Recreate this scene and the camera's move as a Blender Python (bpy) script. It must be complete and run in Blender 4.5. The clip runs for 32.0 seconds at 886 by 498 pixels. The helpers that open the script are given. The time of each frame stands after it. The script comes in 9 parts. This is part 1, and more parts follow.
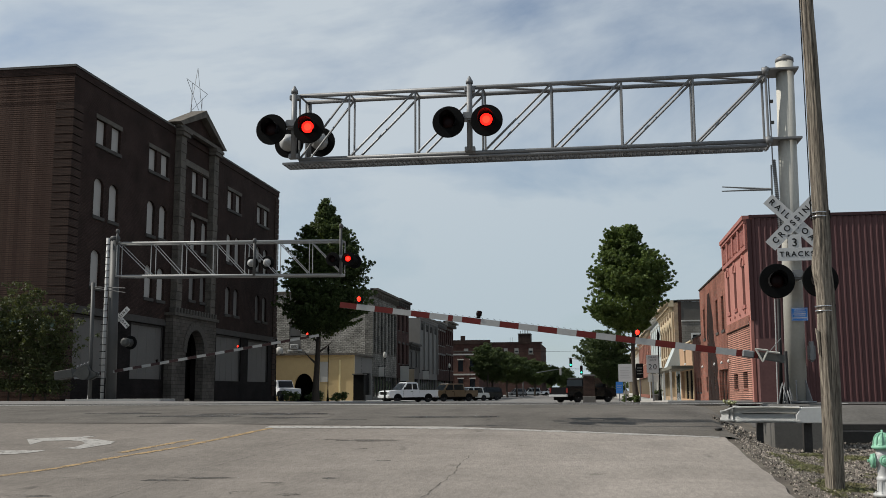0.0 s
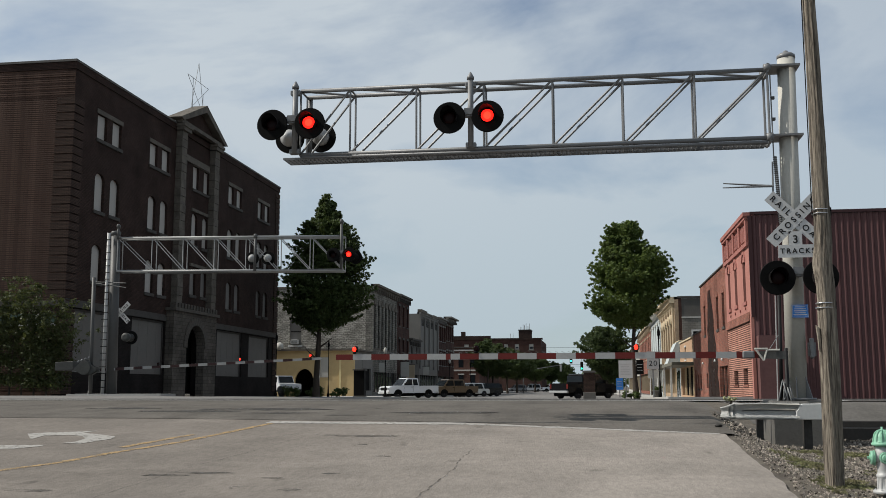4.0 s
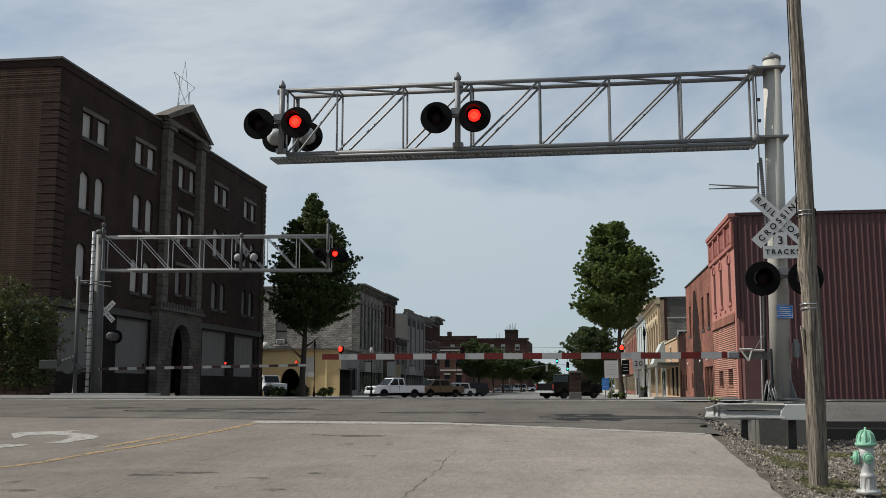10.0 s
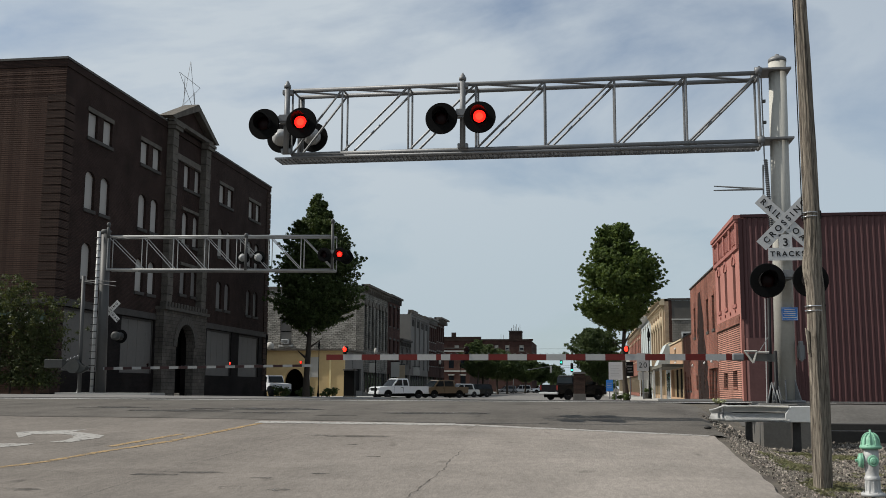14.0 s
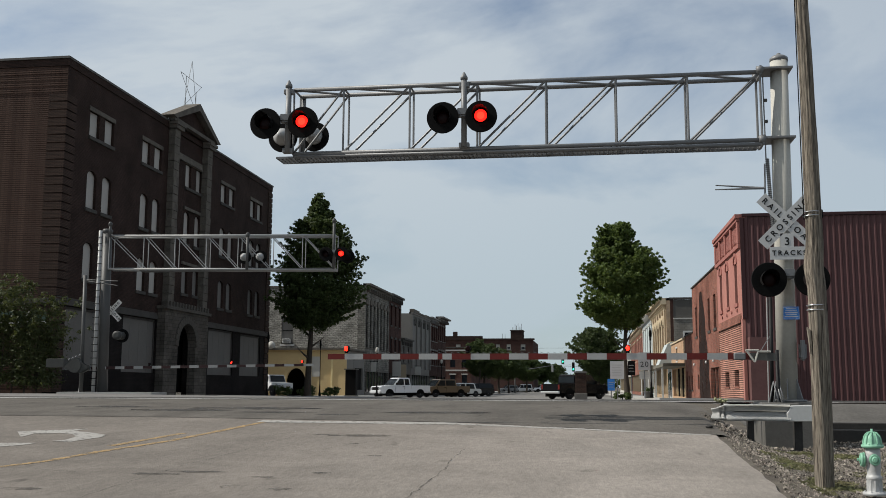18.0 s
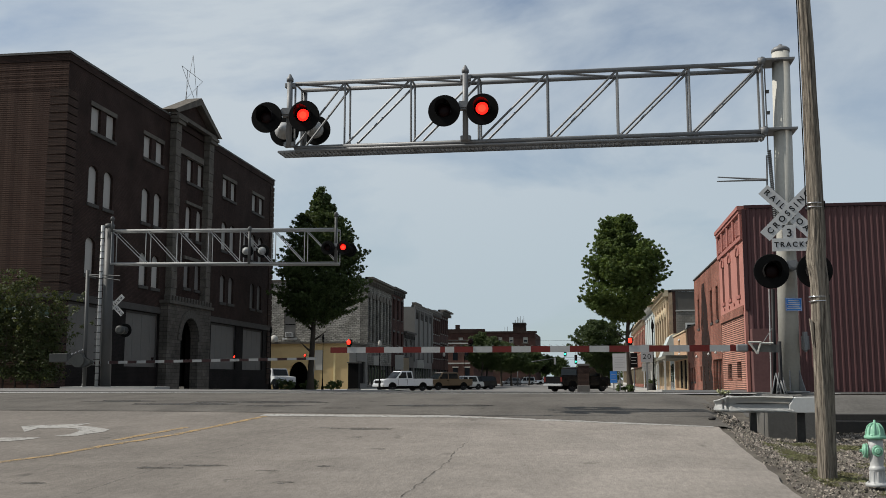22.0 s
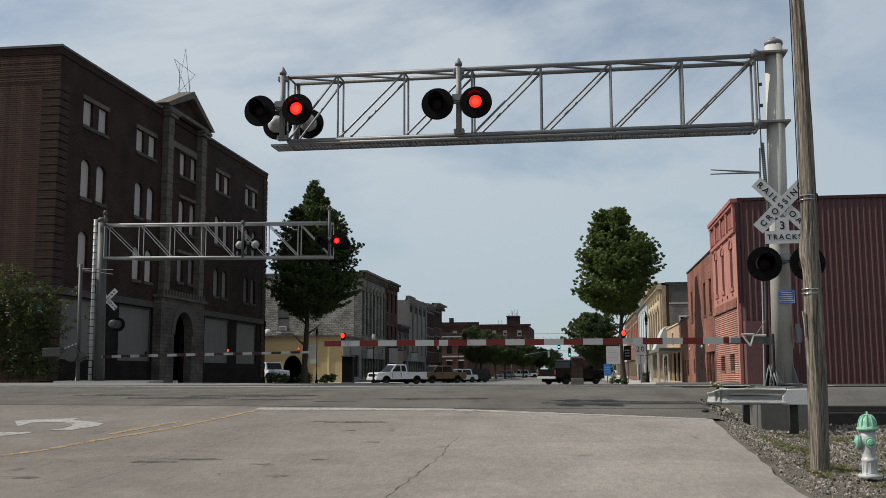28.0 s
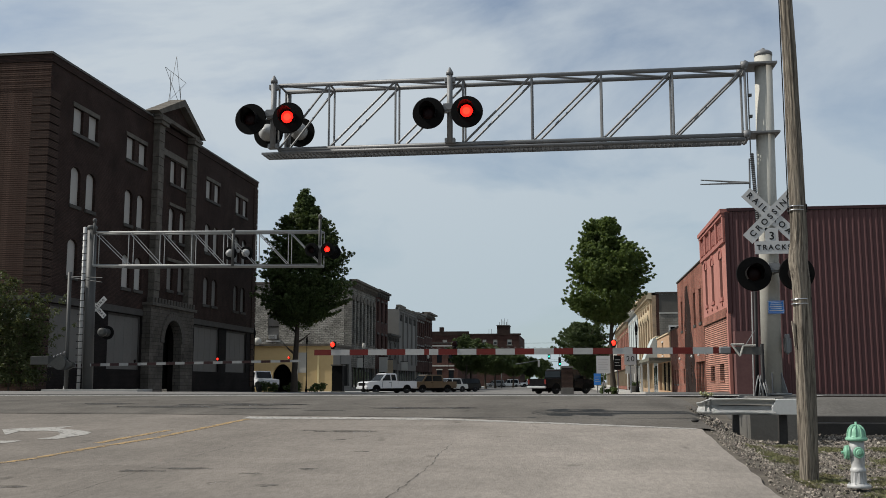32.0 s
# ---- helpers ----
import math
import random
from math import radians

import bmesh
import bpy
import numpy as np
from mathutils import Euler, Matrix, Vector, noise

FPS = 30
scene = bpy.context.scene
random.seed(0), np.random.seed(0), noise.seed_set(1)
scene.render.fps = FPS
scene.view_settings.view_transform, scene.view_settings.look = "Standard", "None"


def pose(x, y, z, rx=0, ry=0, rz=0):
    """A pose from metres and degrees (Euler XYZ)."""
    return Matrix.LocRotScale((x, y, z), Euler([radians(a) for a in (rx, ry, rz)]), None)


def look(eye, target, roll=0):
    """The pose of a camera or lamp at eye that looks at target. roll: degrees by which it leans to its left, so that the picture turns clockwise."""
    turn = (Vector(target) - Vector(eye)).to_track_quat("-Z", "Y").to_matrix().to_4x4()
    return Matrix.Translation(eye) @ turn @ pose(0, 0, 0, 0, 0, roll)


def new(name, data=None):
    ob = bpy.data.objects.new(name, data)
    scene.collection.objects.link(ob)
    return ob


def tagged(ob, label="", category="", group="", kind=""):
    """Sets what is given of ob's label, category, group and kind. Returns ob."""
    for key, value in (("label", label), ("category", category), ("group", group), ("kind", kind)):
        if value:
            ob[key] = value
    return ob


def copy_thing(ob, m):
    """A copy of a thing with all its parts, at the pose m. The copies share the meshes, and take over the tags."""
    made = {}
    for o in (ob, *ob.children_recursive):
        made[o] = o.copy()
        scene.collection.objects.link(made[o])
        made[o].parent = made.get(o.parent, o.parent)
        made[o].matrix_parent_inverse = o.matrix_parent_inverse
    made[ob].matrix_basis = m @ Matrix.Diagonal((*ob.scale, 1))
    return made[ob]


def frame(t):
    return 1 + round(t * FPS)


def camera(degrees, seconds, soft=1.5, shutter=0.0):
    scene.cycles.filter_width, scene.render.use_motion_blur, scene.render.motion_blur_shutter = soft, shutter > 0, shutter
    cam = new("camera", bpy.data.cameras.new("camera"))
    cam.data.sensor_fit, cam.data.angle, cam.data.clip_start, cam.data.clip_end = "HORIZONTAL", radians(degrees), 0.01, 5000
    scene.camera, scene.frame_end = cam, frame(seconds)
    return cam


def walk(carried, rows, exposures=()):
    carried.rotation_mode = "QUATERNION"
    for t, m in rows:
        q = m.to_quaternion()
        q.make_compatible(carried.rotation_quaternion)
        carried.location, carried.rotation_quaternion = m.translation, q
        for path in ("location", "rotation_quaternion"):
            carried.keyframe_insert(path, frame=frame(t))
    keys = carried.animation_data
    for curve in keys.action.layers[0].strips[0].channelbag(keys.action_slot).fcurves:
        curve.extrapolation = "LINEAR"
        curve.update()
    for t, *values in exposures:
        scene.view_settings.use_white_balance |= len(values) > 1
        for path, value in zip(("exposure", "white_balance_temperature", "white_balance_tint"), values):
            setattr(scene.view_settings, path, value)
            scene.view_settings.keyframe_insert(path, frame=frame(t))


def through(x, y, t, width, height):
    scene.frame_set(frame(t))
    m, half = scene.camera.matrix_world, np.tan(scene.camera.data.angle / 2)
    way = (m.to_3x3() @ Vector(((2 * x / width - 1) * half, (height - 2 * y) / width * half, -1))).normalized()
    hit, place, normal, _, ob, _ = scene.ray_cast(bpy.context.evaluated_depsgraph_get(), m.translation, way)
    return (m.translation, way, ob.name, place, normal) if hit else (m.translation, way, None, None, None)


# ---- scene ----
import colorsys

# ---------------------------------------------------------------- camera
EYE = (0.0, 0.0, 1.30)
cam = camera(2 * math.degrees(math.atan(784 / 1760)), 32.0, soft=0.6)
# seconds and the camera's turn in degrees; it is held by hand from one spot
TURNS = (
    (0.0, 98.126, 0.243, 8.637),
    (0.5, 98.072, 0.141, 8.859),
    (1.0, 98.049, 0.063, 8.885),
    (1.5, 98.010, 0.016, 8.971),
    (2.0, 97.990, 0.038, 9.028),
    (2.5, 97.971, -0.015, 9.059),
    (3.0, 97.967, -0.010, 8.928),
    (3.5, 97.916, 0.043, 8.793),
    (5.5, 97.862, 0.104, 8.101),
    (6.0, 97.852, 0.100, 7.883),
    (6.5, 97.818, 0.137, 7.768),
    (7.0, 97.809, 0.105, 7.775),
    (7.5, 97.808, 0.077, 7.864),
    (8.0, 97.820, 0.022, 7.912),
    (8.5, 97.819, 0.007, 7.961),
    (9.0, 97.829, -0.001, 7.946),
    (9.5, 97.851, -0.039, 7.861),
    (10.0, 97.879, -0.005, 7.860),
    (10.5, 97.890, -0.050, 7.987),
    (11.0, 97.936, -0.148, 8.052),
    (11.5, 97.932, -0.185, 8.011),
    (12.0, 97.928, -0.185, 8.046),
    (12.5, 97.937, -0.176, 8.047),
    (13.0, 97.935, -0.231, 8.088),
    (13.5, 97.930, -0.244, 8.089),
    (14.0, 97.926, -0.229, 8.092),
    (14.5, 97.923, -0.166, 8.091),
    (16.5, 97.915, -0.093, 8.063),
    (17.0, 97.914, -0.131, 8.061),
    (17.5, 97.896, -0.156, 8.086),
    (18.0, 97.884, -0.213, 8.177),
    (18.5, 97.853, -0.183, 8.213),
    (19.0, 97.802, -0.197, 8.314),
    (19.5, 97.769, -0.227, 8.432),
    (20.0, 97.722, -0.259, 8.525),
    (20.5, 97.673, -0.272, 8.514),
    (21.0, 97.612, -0.163, 8.554),
    (21.5, 97.558, -0.075, 8.430),
    (22.0, 97.490, 0.042, 8.329),
    (22.5, 97.402, 0.198, 8.369),
    (23.0, 97.318, 0.139, 8.325),
    (23.5, 97.247, 0.174, 8.328),
    (24.0, 97.169, 0.240, 8.326),
    (24.5, 97.080, 0.285, 8.309),
    (25.0, 97.045, 0.293, 8.286),
    (25.5, 96.992, 0.289, 8.282),
    (27.5, 96.952, 0.195, 8.191),
    (28.0, 97.101, 0.219, 7.985),
    (28.5, 97.223, 0.171, 7.816),
    (29.0, 97.353, 0.204, 7.718),
    (29.5, 97.428, 0.154, 7.661),
    (30.0, 97.479, 0.096, 7.602),
    (30.5, 97.523, 0.083, 7.548),
    (31.0, 97.559, 0.072, 7.520),
    (31.5, 97.595, 0.034, 7.468),
    (32.0, 97.623, 0.079, 7.417),
)
walk(cam, [(t, pose(*EYE, a, b, c)) for t, a, b, c in TURNS], exposures=[(0, 0.0), (32.0, 0.0)])

# ---------------------------------------------------------------- world and sun
SUN_TO = Vector((-5.85, -0.75, 5.65)).normalized()
SUN_ELEV = math.asin(SUN_TO.z)
SUN_AZ = math.atan2(SUN_TO.x, SUN_TO.y)


def make_world():
    w = bpy.data.worlds.new("sky")
    scene.world = w
    w.use_nodes = True
    nt = w.node_tree
    n, l = nt.nodes, nt.links
    n.clear()
    out = n.new("ShaderNodeOutputWorld")
    bg = n.new("ShaderNodeBackground")
    bg.inputs["Strength"].default_value = 0.095
    sky = n.new("ShaderNodeTexSky")
    sky.sky_type = "NISHITA"
    sky.sun_disc = False
    sky.sun_elevation = SUN_ELEV
    sky.sun_rotation = SUN_AZ
    sky.dust_density = 0.4
    sky.ozone_density = 1.0
    # thin high cloud, laid out on a flat layer above the place
    tc = n.new("ShaderNodeTexCoord")
    sep = n.new("ShaderNodeSeparateXYZ")
    l.new(tc.outputs["Generated"], sep.inputs[0])
    zc = n.new("ShaderNodeMath")
    zc.operation = "MAXIMUM"
    zc.inputs[1].default_value = 0.0
    l.new(sep.outputs["Z"], zc.inputs[0])
    za = n.new("ShaderNodeMath")
    za.operation = "ADD"
    za.inputs[1].default_value = 0.42
    l.new(zc.outputs[0], za.inputs[0])
    div = n.new("ShaderNodeVectorMath")
    div.operation = "DIVIDE"
    comb = n.new("ShaderNodeCombineXYZ")
    for i in range(3):
        l.new(za.outputs[0], comb.inputs[i])
    l.new(tc.outputs["Generated"], div.inputs[0])
    l.new(comb.outputs[0], div.inputs[1])
    mp = n.new("ShaderNodeMapping")
    mp.inputs["Rotation"].default_value = (0, 0, 0.35)
    mp.inputs["Scale"].default_value = (1.1, 1.5, 0.0)
    mp.inputs["Location"].default_value = (1.7, 4.2, 0.0)
    l.new(div.outputs[0], mp.inputs[0])
    nz = n.new("ShaderNodeTexNoise")
    nz.inputs["Scale"].default_value = 1.7
    nz.inputs["Detail"].default_value = 8
    nz.inputs["Roughness"].default_value = 0.56
    nz.inputs["Distortion"].default_value = 0.35
    l.new(mp.outputs[0], nz.inputs["Vector"])
    ramp = n.new("ShaderNodeValToRGB")
    ramp.color_ramp.elements[0].position = 0.32
    ramp.color_ramp.elements[0].color = (0.22, 0.22, 0.22, 1)
    ramp.color_ramp.elements[1].position = 0.50
    ramp.color_ramp.elements[1].color = (0.86, 0.86, 0.86, 1)
    l.new(nz.outputs["Fac"], ramp.inputs[0])
    mix = n.new("ShaderNodeMix")
    mix.data_type = "RGBA"
    # the cloud thins out towards the east
    thin = n.new("ShaderNodeMapRange")
    thin.interpolation_type = "SMOOTHSTEP"
    thin.inputs["From Min"].default_value = -0.25
    thin.inputs["From Max"].default_value = 0.45
    thin.inputs["To Min"].default_value = 1.06
    thin.inputs["To Max"].default_value = 0.74
    l.new(sep.outputs["X"], thin.inputs["Value"])
    cover = n.new("ShaderNodeMath")
    cover.operation = "MULTIPLY"
    l.new(ramp.outputs[0], cover.inputs[0])
    l.new(thin.outputs[0], cover.inputs[1])
    l.new(cover.outputs[0], mix.inputs["Factor"])
    l.new(sky.outputs[0], mix.inputs["A"])
    mix.inputs["B"].default_value = (6.0, 6.65, 7.15, 1)
    # pale haze towards the horizon
    hz = n.new("ShaderNodeMapRange")
    hz.interpolation_type = "SMOOTHSTEP"
    hz.inputs["From Min"].default_value = 0.0
    hz.inputs["From Max"].default_value = 0.30
    hz.inputs["To Min"].default_value = 0.66
    hz.inputs["To Max"].default_value = 0.0
    l.new(zc.outputs[0], hz.inputs["Value"])
    haze = n.new("ShaderNodeMix")
    haze.data_type = "RGBA"
    l.new(hz.outputs[0], haze.inputs["Factor"])
    l.new(mix.outputs["Result"], haze.inputs["A"])
    haze.inputs["B"].default_value = (4.1, 5.2, 5.9, 1)
    l.new(haze.outputs["Result"], bg.inputs["Color"])
    l.new(bg.outputs[0], out.inputs[0])


make_world()
sun = new("sun", bpy.data.lights.new("sun", "SUN"))
sun.data.energy = 5.0
sun.data.angle = radians(0.45)
sun.data.color = (1.0, 0.955, 0.87)
sun.matrix_world = look((-60, -15, 70), (-60 - SUN_TO.x, -15 - SUN_TO.y, 70 - SUN_TO.z))

# ---------------------------------------------------------------- materials
def mat(name, base, rough=0.7, metal=0.0, vary=0.18, scale=3.0, bump=0.15, bscale=40.0, emit=0.0, island=0.0, warm=0.0, stretch=None, spec=0.22):
    """A surface with stains at one scale, grain at a finer one, and relief."""
    m = bpy.data.materials.new(name)
    m.use_nodes = True
    nt = m.node_tree
    n, l = nt.nodes, nt.links
    bsdf = n["Principled BSDF"]
    bsdf.inputs["Roughness"].default_value = rough
    bsdf.inputs["Metallic"].default_value = metal
    bsdf.inputs["Specular IOR Level"].default_value = spec
    tc = n.new("ShaderNodeTexCoord")
    src = tc.outputs["Object"]
    if stretch:
        mp = n.new("ShaderNodeMapping")
        mp.inputs["Scale"].default_value = stretch
        l.new(src, mp.inputs[0])
        src = mp.outputs[0]
    big = n.new("ShaderNodeTexNoise")
    big.inputs["Scale"].default_value = scale
    big.inputs["Detail"].default_value = 5
    big.inputs["Roughness"].default_value = 0.65
    l.new(src, big.inputs["Vector"])
    fine = n.new("ShaderNodeTexNoise")
    fine.inputs["Scale"].default_value = bscale
    fine.inputs["Detail"].default_value = 3
    l.new(src, fine.inputs["Vector"])
    add = n.new("ShaderNodeMath")
    add.operation = "ADD"
    l.new(big.outputs["Fac"], add.inputs[0])
    half = n.new("ShaderNodeMath")
    half.operation = "MULTIPLY"
    half.inputs[1].default_value = 0.6
    l.new(fine.outputs["Fac"], half.inputs[0])
    l.new(half.outputs[0], add.inputs[1])
    rng = n.new("ShaderNodeMapRange")
    rng.inputs["From Min"].default_value = 0.45
    rng.inputs["From Max"].default_value = 1.15
    rng.inputs["To Min"].default_value = 1 - vary
    rng.inputs["To Max"].default_value = 1 + vary
    l.new(add.outputs[0], rng.inputs["Value"])
    val = rng.outputs[0]
    if island:
        geo = n.new("ShaderNodeNewGeometry")
        r2 = n.new("ShaderNodeMapRange")
        r2.inputs["To Min"].default_value = 1 - island
        r2.inputs["To Max"].default_value = 1 + island
        l.new(geo.outputs["Random Per Island"], r2.inputs["Value"])
        mm = n.new("ShaderNodeMath")
        mm.operation = "MULTIPLY"
        l.new(val, mm.inputs[0])
        l.new(r2.outputs[0], mm.inputs[1])
        val = mm.outputs[0]
    hsv = n.new("ShaderNodeHueSaturation")
    hsv.inputs["Color"].default_value = (*base, 1)
    l.new(val, hsv.inputs["Value"])
    if warm:
        r3 = n.new("ShaderNodeMapRange")
        r3.inputs["From Min"].default_value = 0.3
        r3.inputs["From Max"].default_value = 0.7
        r3.inputs["To Min"].default_value = 0.5 - warm
        r3.inputs["To Max"].default_value = 0.5 + warm
        l.new(big.outputs["Fac"], r3.inputs["Value"])
        l.new(r3.outputs[0], hsv.inputs["Hue"])
    l.new(hsv.outputs[0], bsdf.inputs["Base Color"])
    if bump:
        b = n.new("ShaderNodeBump")
        b.inputs["Strength"].default_value = min(1.0, bump)
        b.inputs["Distance"].default_value = 0.02
        l.new(fine.outputs["Fac"], b.inputs["Height"])
        l.new(b.outputs[0], bsdf.inputs["Normal"])
    if emit:
        bsdf.inputs["Emission Color"].default_value = (*base, 1)
        bsdf.inputs["Emission Strength"].default_value = emit
    return m


def brick_mat(name, c1, c2, mortar, axis="y", width=0.21, height=0.075, gap=0.009, vary=0.35, stain=0.35, warp=0.0):
    """Masonry laid in courses on an upright face; axis: the face's run."""
    m = bpy.data.materials.new(name)
    m.use_nodes = True
    nt = m.node_tree
    n, l = nt.nodes, nt.links
    bsdf = n["Principled BSDF"]
    bsdf.inputs["Roughness"].default_value = 0.88
    bsdf.inputs["Specular IOR Level"].default_value = 0.08
    tc = n.new("ShaderNodeTexCoord")
    sep = n.new("ShaderNodeSeparateXYZ")
    l.new(tc.outputs["Object"], sep.inputs[0])
    run = n.new("ShaderNodeMath")
    run.operation = "ADD"
    l.new(sep.outputs["X"], run.inputs[0])
    l.new(sep.outputs["Y"], run.inputs[1])
    comb = n.new("ShaderNodeCombineXYZ")
    l.new(run.outputs[0], comb.inputs[0])
    l.new(sep.outputs["Z"], comb.inputs[1])
    br = n.new("ShaderNodeTexBrick")
    br.inputs["Color1"].default_value = (*c1, 1)
    br.inputs["Color2"].default_value = (*c2, 1)
    br.inputs["Mortar"].default_value = (*mortar, 1)
    br.inputs["Scale"].default_value = 1.0
    br.inputs["Mortar Size"].default_value = gap
    br.inputs["Brick Width"].default_value = width
    br.inputs["Row Height"].default_value = height
    br.inputs["Bias"].default_value = -0.1
    if warp:
        # uneven courses and block lengths
        wz = n.new("ShaderNodeTexNoise")
        wz.inputs["Scale"].default_value = 1.6
        wz.inputs["Detail"].default_value = 3
        l.new(tc.outputs["Object"], wz.inputs["Vector"])
        ctr = n.new("ShaderNodeVectorMath")
        ctr.operation = "SUBTRACT"
        ctr.inputs[1].default_value = (0.5, 0.5, 0.5)
        l.new(wz.outputs["Color"], ctr.inputs[0])
        scl = n.new("ShaderNodeVectorMath")
        scl.operation = "SCALE"
        scl.inputs["Scale"].default_value = warp
        l.new(ctr.outputs[0], scl.inputs[0])
        sm = n.new("ShaderNodeVectorMath")
        sm.operation = "ADD"
        l.new(comb.outputs[0], sm.inputs[0])
        l.new(scl.outputs[0], sm.inputs[1])
        l.new(sm.outputs[0], br.inputs["Vector"])
    else:
        l.new(comb.outputs[0], br.inputs["Vector"])
    nz = n.new("ShaderNodeTexNoise")
    nz.inputs["Scale"].default_value = 0.55
    nz.inputs["Detail"].default_value = 6
    nz.inputs["Roughness"].default_value = 0.62
    l.new(tc.outputs["Object"], nz.inputs["Vector"])
    rng = n.new("ShaderNodeMapRange")
    rng.inputs["From Min"].default_value = 0.3
    rng.inputs["From Max"].default_value = 0.7
    rng.inputs["To Min"].default_value = 1 - stain
    rng.inputs["To Max"].default_value = 1 + stain
    l.new(nz.outputs["Fac"], rng.inputs["Value"])
    hsv = n.new("ShaderNodeHueSaturation")
    l.new(br.outputs["Color"], hsv.inputs["Color"])
    l.new(rng.outputs[0], hsv.inputs["Value"])
    l.new(hsv.outputs[0], bsdf.inputs["Base Color"])
    b = n.new("ShaderNodeBump")
    b.inputs["Strength"].default_value = 0.6
    b.inputs["Distance"].default_value = 0.012
    b.invert = True
    l.new(br.outputs["Fac"], b.inputs["Height"])
    l.new(b.outputs[0], bsdf.inputs["Normal"])
    return m


def glass_mat(name, base=(0.02, 0.025, 0.03), rough=0.05):
    return mat(name, base, rough, 0.0, 0.1, 1.0, 0.02, 2.0, spec=0.4)


def worn(m, scale, lo, hi, most=1.0):
    """Lets a thin coat wear through in flecks."""
    n, l = m.node_tree.nodes, m.node_tree.links
    tc = n.new("ShaderNodeTexCoord")
    nz = n.new("ShaderNodeTexNoise")
    nz.inputs["Scale"].default_value = scale
    nz.inputs["Detail"].default_value = 7
    nz.inputs["Roughness"].default_value = 0.68
    l.new(tc.outputs["Object"], nz.inputs["Vector"])
    r = n.new("ShaderNodeMapRange")
    r.inputs["From Min"].default_value = lo
    r.inputs["From Max"].default_value = hi
    r.inputs["To Max"].default_value = most
    l.new(nz.outputs["Fac"], r.inputs["Value"])
    l.new(r.outputs[0], n["Principled BSDF"].inputs["Alpha"])
    return m


M = {}
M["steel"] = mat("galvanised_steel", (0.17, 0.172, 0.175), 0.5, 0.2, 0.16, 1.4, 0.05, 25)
# paler copy of the steel: sunlight on the far truss is in its colour
M["steel_lit"] = mat("sunlit_pale_steel", (0.29, 0.29, 0.285), 0.5, 0.1, 0.16, 1.4, 0.05, 25)
# darker copy: the shaded face of the far mast is in its colour
M["steel_far"] = mat("shaded_galvanised_steel", (0.078, 0.078, 0.077), 0.55, 0.2, 0.16, 1.4, 0.05, 25)
M["alum"] = mat("aluminium_paint", (0.41, 0.398, 0.36), 0.68, 0.0, 0.14, 0.9, 0.06, 18)
M["black"] = mat("black_paint", (0.0045, 0.0045, 0.0045), 0.7, 0, 0.3, 4, 0.1, 30, spec=0.08)
M["lens_off"] = mat("dark_red_lens", (0.008, 0.001, 0.001), 0.35, 0, 0.2, 8, 0.1, 60, spec=0.1)
M["lens_back"] = mat("pale_housing", (0.34, 0.34, 0.335), 0.5, 0.1, 0.12, 3, 0.05, 30)
M["white_sign"] = mat("white_sheet", (0.47, 0.47, 0.465), 0.45, 0, 0.06, 2, 0.03, 20)
# white sheet greyed: tree shade on the speed sign put into its colour
M["sign_shaded"] = mat("shaded_white_sheet", (0.30, 0.30, 0.295), 0.5, 0, 0.08, 2, 0.03, 20)
M["letter"] = mat("black_letter", (0.015, 0.015, 0.015), 0.5, 0, 0.1, 5, 0, 20)
M["blue_sign"] = mat("blue_sheet", (0.04, 0.19, 0.55), 0.4, 0, 0.08, 4, 0.02, 20)
M["red_band"] = mat("red_reflective", (0.115, 0.016, 0.013), 0.42, 0, 0.16, 5, 0.04, 30)
M["white_band"] = mat("white_reflective", (0.335, 0.335, 0.33), 0.42, 0, 0.12, 5, 0.04, 30)
M["rust"] = mat("rusty_steel", (0.17, 0.10, 0.07), 0.75, 0.3, 0.3, 6, 0.2, 40)
M["rail"] = mat("worn_rail_steel", (0.20, 0.185, 0.17), 0.5, 0.5, 0.2, 3, 0.05, 30)
M["rubber"] = mat("tyre_rubber", (0.02, 0.02, 0.021), 0.8, 0, 0.2, 6, 0.1, 50)
M["chrome"] = mat("chrome", (0.62, 0.62, 0.63), 0.2, 1.0, 0.05, 3, 0, 20)
M["glass"] = glass_mat("dark_glass")
# ground floor brick in a near-black tone
M["brick_black"] = brick_mat("near_black_brick", (0.014, 0.0115, 0.0108), (0.019, 0.015, 0.014), (0.010, 0.009, 0.0085), stain=0.45)
# portal stone, kept darker than the stone of the piers
M["stone_course"] = brick_mat("coursed_dark_limestone", (0.102, 0.090, 0.077), (0.074, 0.065, 0.056), (0.052, 0.046, 0.040), width=0.48, height=0.235, gap=0.016, stain=0.45)
M["stone_dark"] = mat("sooty_limestone", (0.078, 0.069, 0.059), 0.88, 0, 0.55, 1.6, 0.3, 18)
# dark brick for the shadow streak painted on the red brick wall
M["shadow_brick"] = brick_mat("shadowed_brick", (0.026, 0.016, 0.014), (0.020, 0.012, 0.011), (0.018, 0.014, 0.013), stain=0.3)
M["teal"] = mat("dull_teal_paint", (0.06, 0.10, 0.085), 0.6, 0, 0.15, 2, 0.05, 12)
M["panel_grey"] = mat("painted_board", (0.36, 0.34, 0.315), 0.6, 0, 0.09, 0.8, 0.05, 9, spec=0.3)
# darker boards: tree shade put into the colour of the lower windows
M["panel_shaded"] = mat("shaded_board", (0.17, 0.16, 0.15), 0.65, 0, 0.16, 0.8, 0.05, 9, spec=0.25)
M["board_low"] = mat("pale_board", (0.130, 0.121, 0.110), 0.7, 0, 0.12, 0.6, 0.06, 8, spec=0.2)
M["limestone"] = mat("weathered_limestone", (0.100, 0.088, 0.074), 0.85, 0, 0.55, 1.6, 0.3, 18)
